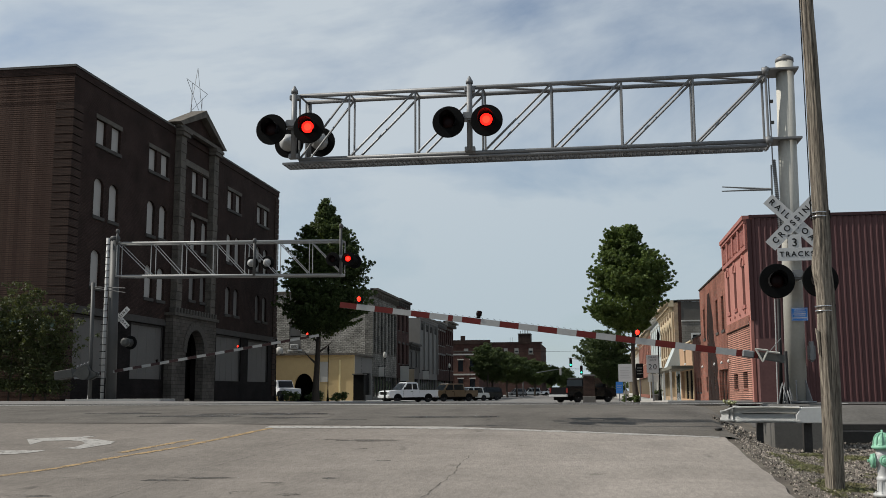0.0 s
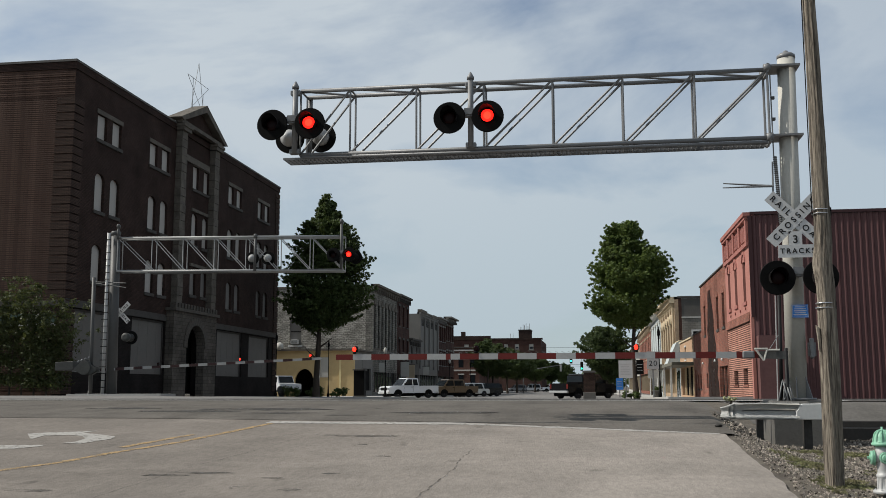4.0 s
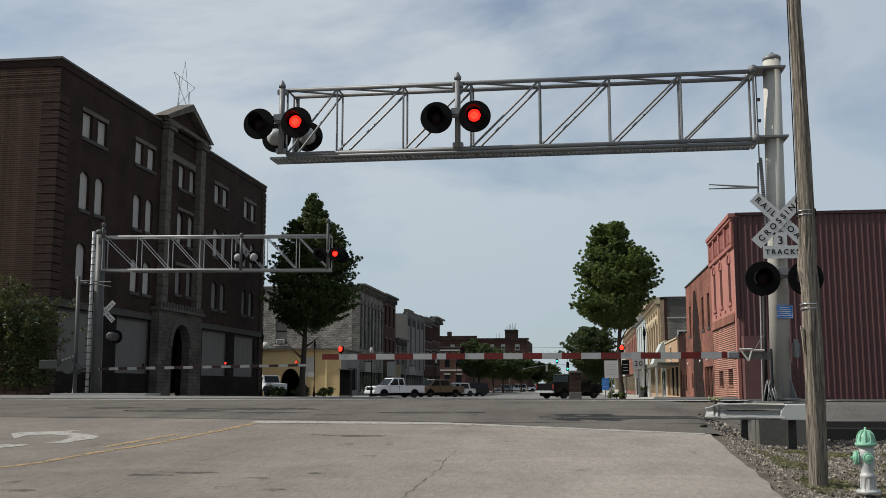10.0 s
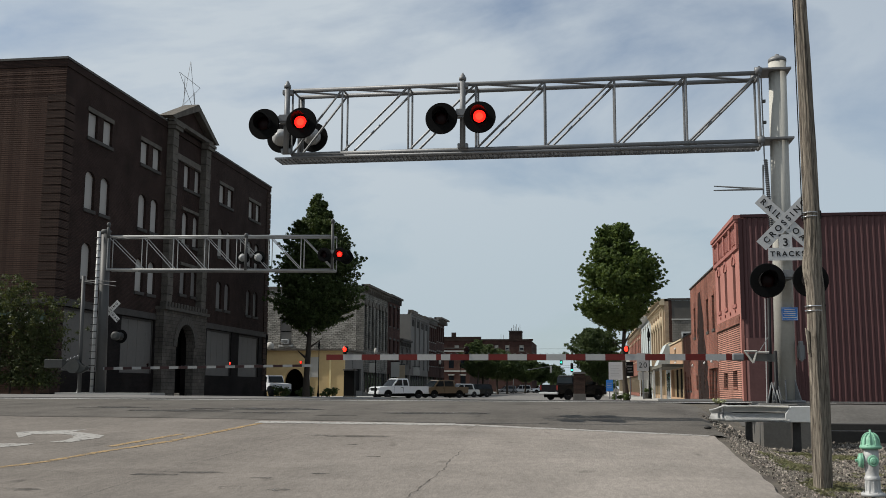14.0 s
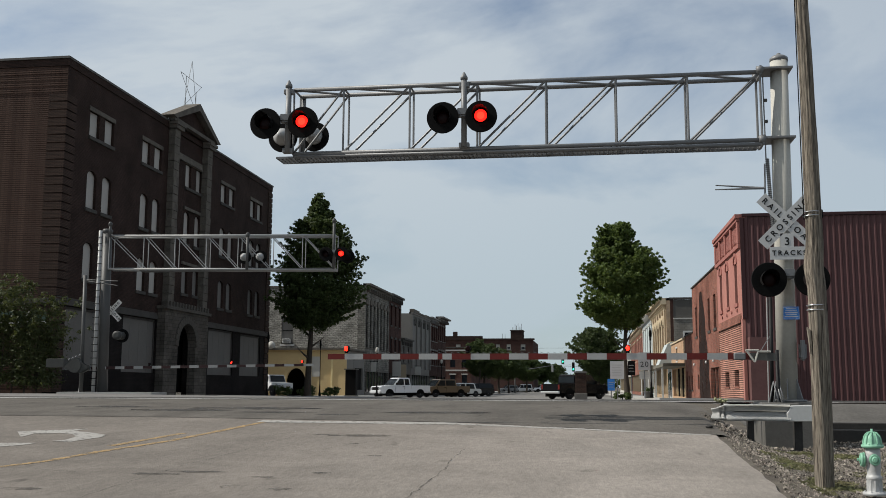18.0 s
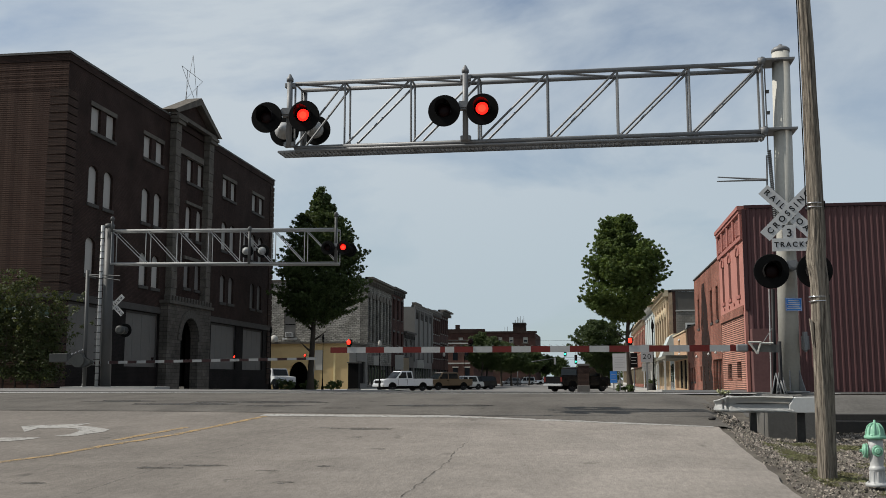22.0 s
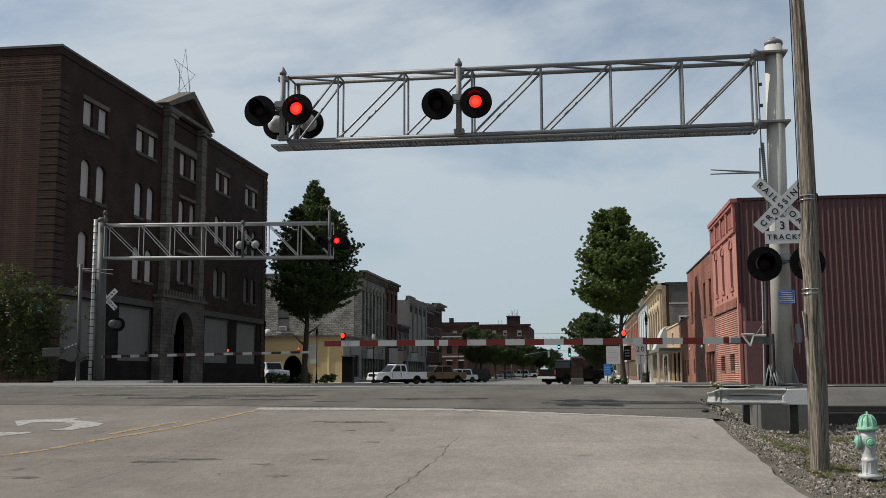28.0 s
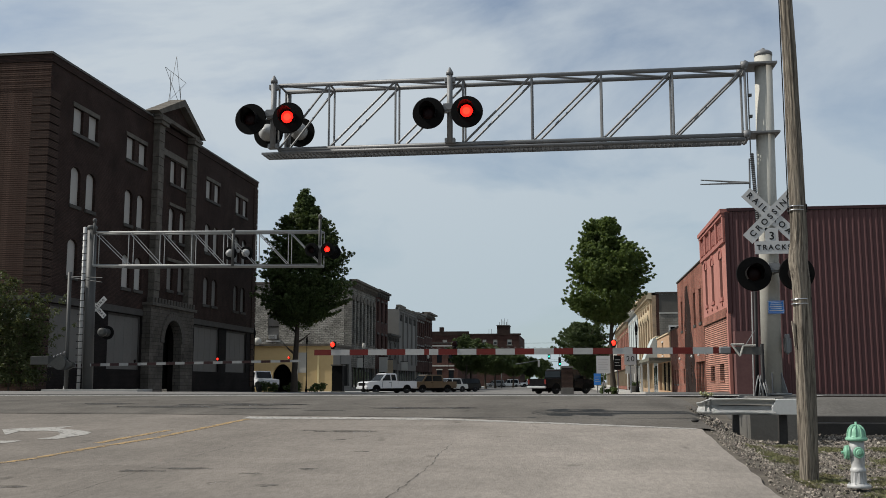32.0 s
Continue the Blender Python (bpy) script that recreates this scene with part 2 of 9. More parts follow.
M["trim_stone"] = mat("stone_trim", (0.06, 0.055, 0.05), 0.85, 0, 0.3, 2.0, 0.25, 18)
# near-black: the gloom of rooms and recesses is put into this colour
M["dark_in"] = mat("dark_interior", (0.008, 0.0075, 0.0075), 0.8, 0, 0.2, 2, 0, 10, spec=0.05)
# street front's shade is put into this dark brick colour
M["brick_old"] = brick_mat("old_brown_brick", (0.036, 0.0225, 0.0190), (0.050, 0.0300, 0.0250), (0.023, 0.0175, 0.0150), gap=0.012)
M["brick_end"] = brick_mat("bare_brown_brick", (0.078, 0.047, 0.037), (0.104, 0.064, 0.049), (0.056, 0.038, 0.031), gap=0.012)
M["brick_trim"] = brick_mat("corner_brick", (0.056, 0.037, 0.030), (0.070, 0.046, 0.037), (0.024, 0.018, 0.016))
M["brick_red"] = brick_mat("red_brick", (0.235, 0.096, 0.071), (0.158, 0.062, 0.047), (0.15, 0.105, 0.086), stain=0.4)
M["brick_low"] = brick_mat("banded_brick", (0.41, 0.215, 0.165), (0.33, 0.165, 0.125), (0.075, 0.042, 0.035), width=1.9, height=0.098, gap=0.024, stain=0.25)
M["pink"] = mat("pink_painted_brick", (0.335, 0.150, 0.124), 0.8, 0, 0.16, 0.9, 0.3, 14)
M["pink_dark"] = mat("pink_painted_shade_trim", (0.285, 0.118, 0.100), 0.8, 0, 0.16, 1.2, 0.3, 14)
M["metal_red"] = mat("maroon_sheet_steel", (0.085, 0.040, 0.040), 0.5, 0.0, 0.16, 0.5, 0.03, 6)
# paler copy of the maroon steel: sunlight put into its colour
M["maroon_lit"] = mat("sunlit_maroon_steel", (0.112, 0.055, 0.052), 0.6, 0.0, 0.22, 0.8, 0.04, 8)
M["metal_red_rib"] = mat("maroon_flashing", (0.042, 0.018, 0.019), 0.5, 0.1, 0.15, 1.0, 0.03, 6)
M["stone_front"] = brick_mat("rough_dressed_stone", (0.20, 0.19, 0.168), (0.12, 0.114, 0.102), (0.07, 0.066, 0.06), width=0.42, height=0.24, gap=0.018, stain=0.5, warp=0.22)
M["stone_wall"] = brick_mat("rubble_stone", (0.37, 0.35, 0.31), (0.21, 0.20, 0.175), (0.095, 0.088, 0.078), width=0.44, height=0.20, gap=0.020, stain=0.4, warp=0.38)
M["yellow"] = mat("ochre_stucco", (0.50, 0.375, 0.195), 0.85, 0, 0.16, 0.6, 0.15, 20)
M["yellow_pale"] = mat("pale_ochre_trim", (0.66, 0.55, 0.30), 0.8, 0, 0.1, 0.8, 0.1, 20)
M["bark"] = mat("bark", (0.055, 0.045, 0.036), 0.95, 0, 0.35, 5, 0.8, 18, stretch=(3, 3, 0.5))


def leaf_mat(name, base, island=0.4, through=0.35):
    """Leaves: matt tops and some light let through the blade."""
    m = mat(name, base, 0.55, 0, 0.35, 0.8, 0, 5, island=island, spec=0.2)
    n, l = m.node_tree.nodes, m.node_tree.links
    bsdf = n["Principled BSDF"]
    tr = n.new("ShaderNodeBsdfTranslucent")
    tr.inputs["Color"].default_value = (base[0] * 1.5, base[1] * 1.4, base[2] * 0.9, 1)
    mx = n.new("ShaderNodeMixShader")
    mx.inputs[0].default_value = through
    l.new(bsdf.outputs[0], mx.inputs[1])
    l.new(tr.outputs[0], mx.inputs[2])
    l.new(mx.outputs[0], n["Material Output"].inputs[0])
    return m


def grain_mat(name, pale, dark):
    """Weathered timber: long upright checks, pale ridges and broad stains."""
    m = mat(name, pale, 0.9, 0, 0.30, 1.3, 0, 9, stretch=(2, 2, 0.35), spec=0.1)
    n, l = m.node_tree.nodes, m.node_tree.links
    bsdf = n["Principled BSDF"]
    prev = bsdf.inputs["Base Color"].links[0].from_socket
    tc = n.new("ShaderNodeTexCoord")
    total = None
    for sc, w in (((42, 42, 1.5), 0.55), ((95, 95, 5.0), 0.45)):
        mp = n.new("ShaderNodeMapping")
        mp.inputs["Scale"].default_value = sc
        l.new(tc.outputs["Object"], mp.inputs[0])
        nz = n.new("ShaderNodeTexNoise")
        nz.inputs["Scale"].default_value = 1.0
        nz.inputs["Detail"].default_value = 5
        nz.inputs["Roughness"].default_value = 0.6
        nz.inputs["Distortion"].default_value = 0.6
        l.new(mp.outputs[0], nz.inputs["Vector"])
        k = n.new("ShaderNodeMath")
        k.operation = "MULTIPLY"
        k.inputs[1].default_value = w
        l.new(nz.outputs["Fac"], k.inputs[0])
        if total is None:
            total = k.outputs[0]
        else:
            a = n.new("ShaderNodeMath")
            a.operation = "ADD"
            l.new(total, a.inputs[0])
            l.new(k.outputs[0], a.inputs[1])
            total = a.outputs[0]
    r = n.new("ShaderNodeMapRange")
    r.inputs["From Min"].default_value = 0.40
    r.inputs["From Max"].default_value = 0.58
    l.new(total, r.inputs["Value"])
    mx = n.new("ShaderNodeMix")
    mx.data_type = "RGBA"
    l.new(r.outputs[0], mx.inputs["Factor"])
    mx.inputs["A"].default_value = (*dark, 1)
    l.new(prev, mx.inputs["B"])
    l.new(mx.outputs["Result"], bsdf.inputs["Base Color"])
    b = n.new("ShaderNodeBump")
    b.inputs["Strength"].default_value = 1.0
    b.inputs["Distance"].default_value = 0.004
    l.new(r.outputs[0], b.inputs["Height"])
    l.new(b.outputs[0], bsdf.inputs["Normal"])
    return m


M["leaf"] = leaf_mat("leaf", (0.086, 0.124, 0.036), through=0.34)
# darker leaf: the building's shade on the left tree is in this colour
M["leaf_dark"] = leaf_mat("leaf_shaded", (0.056, 0.080, 0.026), through=0.22)
M["leaf_mid"] = leaf_mat("leaf_street_tree", (0.054, 0.077, 0.030), through=0.3)
M["leaf_bush"] = leaf_mat("bush_leaf", (0.052, 0.064, 0.026))
M["wood_pole"] = grain_mat("weathered_pole_wood", (0.255, 0.222, 0.180), (0.044, 0.037, 0.031))
M["weight_grey"] = mat("dull_grey_paint", (0.075, 0.074, 0.070), 0.7, 0, 0.2, 2, 0.1, 15)
M["canopy_grey"] = mat("olive_grey_sheet", (0.13, 0.125, 0.10), 0.7, 0, 0.2, 1, 0.1, 12)
M["tan_front"] = mat("tan_orange_stucco", (0.38, 0.25, 0.16), 0.85, 0, 0.14, 0.9, 0.15, 14)
M["cream"] = mat("cream_paint", (0.47, 0.39, 0.27), 0.8, 0, 0.12, 1.1, 0.1, 14)
M["blue_white"] = mat("pale_blue_paint", (0.38, 0.42, 0.42), 0.8, 0, 0.1, 1.0, 0.1, 14)
M["jeep_dark"] = mat("dark_plastic", (0.012, 0.012, 0.013), 0.6, 0, 0.1, 3, 0.05, 20)
M["grass"] = mat("dry_grass", (0.118, 0.116, 0.056), 0.8, 0, 0.3, 3, 0, 5, island=0.4, warm=0.03)
M["white_truck"] = mat("white_car_paint", (0.62, 0.63, 0.65), 0.25, 0, 0.03, 1, 0, 5, spec=0.6)
M["tan_car"] = mat("tan_car_paint", (0.100, 0.068, 0.038), 0.3, 0.2, 0.05, 1, 0, 5, spec=0.6)
M["black_car"] = mat("black_car_paint", (0.008, 0.008, 0.009), 0.25, 0, 0.05, 1, 0, 5, spec=0.25)
M["grey_car"] = mat("grey_car_paint", (0.16, 0.17, 0.18), 0.3, 0.3, 0.05, 1, 0, 5)
M["silver_car"] = mat("silver_car_paint", (0.48, 0.49, 0.50), 0.3, 0.4, 0.05, 1, 0, 5)
M["hyd_green"] = mat("mint_green_enamel", (0.20, 0.40, 0.285), 0.4, 0, 0.16, 12, 0.12, 60)
M["hyd_silver"] = mat("silver_enamel", (0.40, 0.40, 0.395), 0.5, 0.1, 0.15, 10, 0.15, 60)
M["white_paint"] = mat("white_metal_paint", (0.50, 0.50, 0.485), 0.45, 0, 0.1, 2.5, 0.06, 25)
M["road_white"] = mat("worn_white_road_paint", (0.33, 0.317, 0.295), 0.8, 0, 0.14, 5, 0.2, 60)
M["road_yellow"] = mat("worn_yellow_road_paint", (0.33, 0.225, 0.11), 0.8, 0, 0.22, 4, 0.2, 60)
M["tar"] = mat("tar_seal", (0.085, 0.08, 0.075), 0.7, 0, 0.2, 4, 0.2, 40)
M["conc"] = mat("aged_concrete", (0.11, 0.105, 0.097), 0.85, 0, 0.2, 1.2, 0.25, 30)
M["pavement"] = mat("pale_pavement", (0.34, 0.33, 0.31), 0.85, 0, 0.15, 0.8, 0.15, 25)
M["stone_chip"] = mat("ballast_stone", (0.185, 0.162, 0.138), 0.9, 0, 0.25, 8, 0.3, 40, island=0.92, warm=0.03)
M["red_glow"] = mat("lit_red_lens", (0.85, 0.010, 0.006), 0.4, 0, 0.0, 3, 0, 30, emit=3.5)
M["red_glow_hot"] = mat("lit_lamp_core", (1.0, 0.017, 0.008), 0.4, 0, 0.0, 3, 0, 30, emit=5.0)
M["green_glow"] = mat("lit_green_lens", (0.05, 0.9, 0.55), 0.4, 0, 0.0, 3, 0, 30, emit=2.0)


def road_mat(name, base, dark, tint=None):
    """Worn paving: fine aggregate, broad wear, dark streaks along the way and thin cracks."""
    m = mat(name, base, 0.92, 0, 0.16, 0.9, 0.5, 38, spec=0.08)
    nt = m.node_tree
    n, l = nt.nodes, nt.links
    bsdf = n["Principled BSDF"]
    prev = bsdf.inputs["Base Color"].links[0].from_socket
    tc = n.new("ShaderNodeTexCoord")
    mp = n.new("ShaderNodeMapping")
    mp.inputs["Scale"].default_value = (0.8, 0.30, 1)
    l.new(tc.outputs["Object"], mp.inputs[0])
    nz = n.new("ShaderNodeTexNoise")
    nz.inputs["Scale"].default_value = 1.1
    nz.inputs["Detail"].default_value = 6
    nz.inputs["Roughness"].default_value = 0.6
    l.new(mp.outputs[0], nz.inputs["Vector"])
    r = n.new("ShaderNodeValToRGB")
    r.color_ramp.elements[0].position = 0.45
    r.color_ramp.elements[0].color = (0, 0, 0, 1)
    r.color_ramp.elements[1].position = 0.72
    r.color_ramp.elements[1].color = (0.75, 0.75, 0.75, 1)
    l.new(nz.outputs["Fac"], r.inputs[0])
    mx = n.new("ShaderNodeMix")
    mx.data_type = "RGBA"
    l.new(r.outputs[0], mx.inputs["Factor"])
    l.new(prev, mx.inputs["A"])
    mx.inputs["B"].default_value = (*dark, 1)
    # small dark spots of tar and oil
    sp = n.new("ShaderNodeTexNoise")
    sp.inputs["Scale"].default_value = 1.7
    sp.inputs["Detail"].default_value = 3
    mp2 = n.new("ShaderNodeMapping")
    mp2.inputs["Scale"].default_value = (1.3, 0.55, 1)
    l.new(tc.outputs["Object"], mp2.inputs[0])
    l.new(mp2.outputs[0], sp.inputs["Vector"])
    r2 = n.new("ShaderNodeValToRGB")
    r2.color_ramp.elements[0].position = 0.68
    r2.color_ramp.elements[0].color = (0, 0, 0, 1)
    r2.color_ramp.elements[1].position = 0.76
    r2.color_ramp.elements[1].color = (0.6, 0.6, 0.6, 1)
    l.new(sp.outputs["Fac"], r2.inputs[0])
    m2 = n.new("ShaderNodeMix")
    m2.data_type = "RGBA"
    l.new(r2.outputs[0], m2.inputs["Factor"])
    l.new(mx.outputs["Result"], m2.inputs["A"])
    m2.inputs["B"].default_value = (*[c * 0.55 for c in dark], 1)
    md = n.new("ShaderNodeTexNoise")
    md.inputs["Scale"].default_value = 16.0
    md.inputs["Detail"].default_value = 9
    md.inputs["Roughness"].default_value = 0.78
    mp3 = n.new("ShaderNodeMapping")
    mp3.inputs["Scale"].default_value = (1.0, 0.33, 1)
    l.new(tc.outputs["Object"], mp3.inputs[0])
    l.new(mp3.outputs[0], md.inputs["Vector"])
    r3 = n.new("ShaderNodeMapRange")
    r3.inputs["From Min"].default_value = 0.32
    r3.inputs["From Max"].default_value = 0.68
    r3.inputs["To Min"].default_value = 0.80
    r3.inputs["To Max"].default_value = 1.18
    l.new(md.outputs["Fac"], r3.inputs["Value"])
    hs = n.new("ShaderNodeHueSaturation")
    l.new(m2.outputs["Result"], hs.inputs["Color"])
    l.new(r3.outputs[0], hs.inputs["Value"])
    last = hs.outputs[0]
    # broad old wear in uneven plots
    wr = n.new("ShaderNodeTexNoise")
    wr.inputs["Scale"].default_value = 0.42
    wr.inputs["Detail"].default_value = 7
    wr.inputs["Roughness"].default_value = 0.7
    wr.inputs["Distortion"].default_value = 0.8
    mp4 = n.new("ShaderNodeMapping")
    mp4.inputs["Scale"].default_value = (1.0, 1.7, 1)
    l.new(tc.outputs["Object"], mp4.inputs[0])
    l.new(mp4.outputs[0], wr.inputs["Vector"])
    r4 = n.new("ShaderNodeMapRange")
    r4.inputs["From Min"].default_value = 0.30
    r4.inputs["From Max"].default_value = 0.70
    r4.inputs["To Min"].default_value = 0.84
    r4.inputs["To Max"].default_value = 1.12
    l.new(wr.outputs["Fac"], r4.inputs["Value"])
    h2 = n.new("ShaderNodeHueSaturation")
    l.new(last, h2.inputs["Color"])
    l.new(r4.outputs[0], h2.inputs["Value"])
    last = h2.outputs[0]
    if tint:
        # the paving darkens smoothly towards its left side
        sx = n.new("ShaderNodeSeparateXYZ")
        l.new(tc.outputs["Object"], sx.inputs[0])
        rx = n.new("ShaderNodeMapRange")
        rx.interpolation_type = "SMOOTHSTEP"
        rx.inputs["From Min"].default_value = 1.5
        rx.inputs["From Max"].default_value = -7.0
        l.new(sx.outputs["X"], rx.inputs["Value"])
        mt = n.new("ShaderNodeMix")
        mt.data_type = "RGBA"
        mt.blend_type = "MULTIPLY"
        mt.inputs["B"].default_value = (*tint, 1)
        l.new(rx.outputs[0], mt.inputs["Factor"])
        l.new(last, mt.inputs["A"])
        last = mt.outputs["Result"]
    l.new(last, bsdf.inputs["Base Color"])
    return m


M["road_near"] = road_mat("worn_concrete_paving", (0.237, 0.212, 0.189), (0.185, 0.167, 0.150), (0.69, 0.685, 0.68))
M["road_dark"] = road_mat("crossing_asphalt", (0.112, 0.102, 0.091), (0.062, 0.057, 0.051))
M["road_far"] = road_mat("street_asphalt", (0.175, 0.168, 0.160), (0.118, 0.114, 0.110))
M["yard"] = road_mat("yard_asphalt", (0.112, 0.105, 0.097), (0.076, 0.072, 0.066))
M["dirt"] = mat("gravelly_dirt", (0.098, 0.085, 0.070), 0.95, 0, 0.55, 2.2, 0.9, 45, warm=0.01)
M["tan_brick"] = brick_mat("tan_brick", (0.33, 0.235, 0.15), (0.28, 0.195, 0.125), (0.3, 0.25, 0.2))
M["tan_trim"] = mat("cream_trim", (0.35, 0.285, 0.20), 0.8, 0, 0.12, 1.5, 0.1, 20)
M["grey_wall"] = mat("grey_stucco", (0.095, 0.09, 0.082), 0.9, 0, 0.2, 0.5, 0.2, 16)
M["grey_block"] = brick_mat("grey_block", (0.20, 0.188, 0.165), (0.165, 0.155, 0.137), (0.12, 0.112, 0.10), width=0.4, height=0.2, gap=0.012, stain=0.3)
M["grey_shop"] = mat("pale_grey_paint", (0.16, 0.153, 0.142), 0.8, 0, 0.12, 0.7, 0.1, 16)
M["brick_mid"] = brick_mat("weathered_red_brick", (0.105, 0.050, 0.040), (0.080, 0.038, 0.031), (0.075, 0.055, 0.047), stain=0.3)
M["dark_brick"] = brick_mat("dark_red_brick", (0.062, 0.030, 0.025), (0.048, 0.023, 0.019), (0.045, 0.034, 0.030))
M["pale_shop"] = mat("pale_shop_paint", (0.40, 0.39, 0.36), 0.8, 0, 0.1, 0.8, 0.1, 16)
M["stone_trim2"] = mat("carved_stone", (0.14, 0.13, 0.115), 0.85, 0, 0.3, 1.5, 0.3, 14)

M["flower"] = mat("pale_yellow_petals", (0.36, 0.36, 0.20), 0.6, 0, 0.2, 3, 0, 5, island=0.3)
M["edge_pale"] = mat("pale_worn_concrete", (0.44, 0.43, 0.41), 0.85, 0, 0.2, 2, 0.1, 25)
M["patch"] = mat("faded_tar_patch", (0.075, 0.069, 0.062), 0.85, 0, 0.35, 3.0, 0.2, 20)
M["tar_dark"] = mat("dark_tar", (0.045, 0.043, 0.041), 0.8, 0, 0.3, 3.0, 0.2, 20)

worn(M["shadow_brick"], 0.9, 0.26, 0.46, 0.97)
worn(M["patch"], 4.5, 0.38, 0.66, 0.85)
worn(M["tar_dark"], 2.0, 0.30, 0.62, 0.8)
worn(M["road_white"], 9.0, 0.26, 0.48, 0.85)
worn(M["road_yellow"], 6.0, 0.32, 0.57, 0.85)
M["timber"] = mat("old_black_timber", (0.035, 0.033, 0.031), 0.85, 0, 0.3, 3.0, 0.2, 20)
M["crack"] = worn(mat("crack_sealant", (0.052, 0.048, 0.043), 0.85, 0, 0.2, 4, 0.2, 40), 5.0, 0.36, 0.60, 0.8)
M["visor"] = mat("dull_black_visor", (0.014, 0.013, 0.013), 0.5, 0, 0.2, 4, 0.1, 30)
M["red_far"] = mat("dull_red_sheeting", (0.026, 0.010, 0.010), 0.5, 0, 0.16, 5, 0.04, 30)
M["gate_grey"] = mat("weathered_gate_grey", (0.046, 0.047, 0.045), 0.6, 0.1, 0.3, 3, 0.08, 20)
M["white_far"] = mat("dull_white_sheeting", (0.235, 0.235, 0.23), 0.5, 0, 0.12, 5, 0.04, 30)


# ---------------------------------------------------------------- helpers
def box(bm, x0, y0, z0, x1, y1, z1, o=(0, 0, 0)):
    x0, x1 = min(x0, x1) - o[0], max(x0, x1) - o[0]
    y0, y1 = min(y0, y1) - o[1], max(y0, y1) - o[1]
    z0, z1 = min(z0, z1) - o[2], max(z0, z1) - o[2]
    v = [bm.verts.new(p) for p in ((x0, y0, z0), (x1, y0, z0), (x1, y1, z0), (x0, y1, z0), (x0, y0, z1), (x1, y0, z1), (x1, y1, z1), (x0, y1, z1))]
    for f in ((3, 2, 1, 0), (4, 5, 6, 7), (0, 1, 5, 4), (1, 2, 6, 5), (2, 3, 7, 6), (3, 0, 4, 7)):
        bm.faces.new([v[i] for i in f])
    return v


def cone(bm, p, q, r0, r1, n=10, caps=True):
    """A tapered round bar from p to q."""
    p, q = Vector(p), Vector(q)
    a = (q - p).normalized()
    u = a.orthogonal().normalized()
    w = a.cross(u)
    rings = []
    for c, r in ((p, r0), (q, r1)):
        rings.append([bm.verts.new(c + (u * math.cos(t) + w * math.sin(t)) * r) for t in (2 * math.pi * i / n for i in range(n))])
    for i in range(n):
        j = (i + 1) % n
        f = bm.faces.new((rings[0][i], rings[0][j], rings[1][j], rings[1][i]))
        f.smooth = n > 6
    if caps:
        bm.faces.new(rings[0][::-1])
        bm.faces.new(rings[1])


def tube(bm, p, q, r, n=8):
    cone(bm, p, q, r, r, n)


def lathe(bm, profile, centre=(0, 0, 0), n=20, axis="z"):
    """Turns (radius, height) pairs round an axis."""
    rings = []
    for r, h in profile:
        ring = []
        for i in range(n):
            t = 2 * math.pi * i / n
            a, b = r * math.cos(t), r * math.sin(t)
            p = (a, b, h) if axis == "z" else (a, h, b) if axis == "y" else (h, a, b)
            ring.append(bm.verts.new((p[0] + centre[0], p[1] + centre[1], p[2] + centre[2])))
        rings.append(ring)
    for k in range(len(rings) - 1):
        for i in range(n):
            j = (i + 1) % n
            f = bm.faces.new((rings[k][i], rings[k][j], rings[k + 1][j], rings[k + 1][i]))
            f.smooth = True
    bm.faces.new(rings[0][::-1])
    bm.faces.new(rings[-1])


def prism(bm, outline, a0, a1, axis="y", o=(0, 0, 0)):
    """Extrudes a closed outline of (u, v) pairs from a0 to a1 along an axis; v is up but for axis z."""
    def at(u, v, a):
        p = (u, a, v) if axis == "y" else (a, u, v) if axis == "x" else (u, v, a)
        return (p[0] - o[0], p[1] - o[1], p[2] - o[2])
    lo = [bm.verts.new(at(u, v, a0)) for u, v in outline]
    hi = [bm.verts.new(at(u, v, a1)) for u, v in outline]
    n = len(outline)
    bm.faces.new(lo)
    bm.faces.new(hi[::-1])
    for i in range(n):
        bm.faces.new((lo[i], hi[i], hi[(i + 1) % n], lo[(i + 1) % n]))


def soften(bm, w, seg=1):
    bmesh.ops.bevel(bm, geom=bm.edges[:], offset=w, segments=seg, affect="EDGES", clamp_overlap=True)


def mesh_of(name, bm, material):
    bmesh.ops.recalc_face_normals(bm, faces=bm.faces[:])
    me = bpy.data.meshes.new(name)
    bm.to_mesh(me)
    bm.free()
    for m in (material if isinstance(material, (list, tuple)) else (material,)):
        me.materials.append(m)
    return me


def part(name, bm, material, parent, label=""):
    """Links a bmesh as one mesh object under a thing or under a part."""
    ob = new(name, mesh_of(name, bm, material))
    ob.parent = parent
    if label:
        ob["label"] = label
    return ob


def again(ob, m, parent=None):
    """Another part on the same mesh, at pose m."""
    c = new(ob.name.split(".")[0], ob.data)
    c.parent = parent or ob.parent
    c.matrix_basis = m
    if "label" in ob.keys():
        c["label"] = ob["label"]
    return c


def thing(name, label, category, loc=(0, 0, 0), group="", kind="", turn=0.0):
    e = new(name)
    e.empty_display_size = 0.3
    e.matrix_basis = pose(*loc, 0, 0, turn)
    return tagged(e, label, category, group, kind)


def solo(name, bm, material, label, category, kind="", group="", loc=(0, 0, 0)):
    ob = new(name, mesh_of(name, bm, material))
    ob.location = loc
    return tagged(ob, label, category, group, kind)


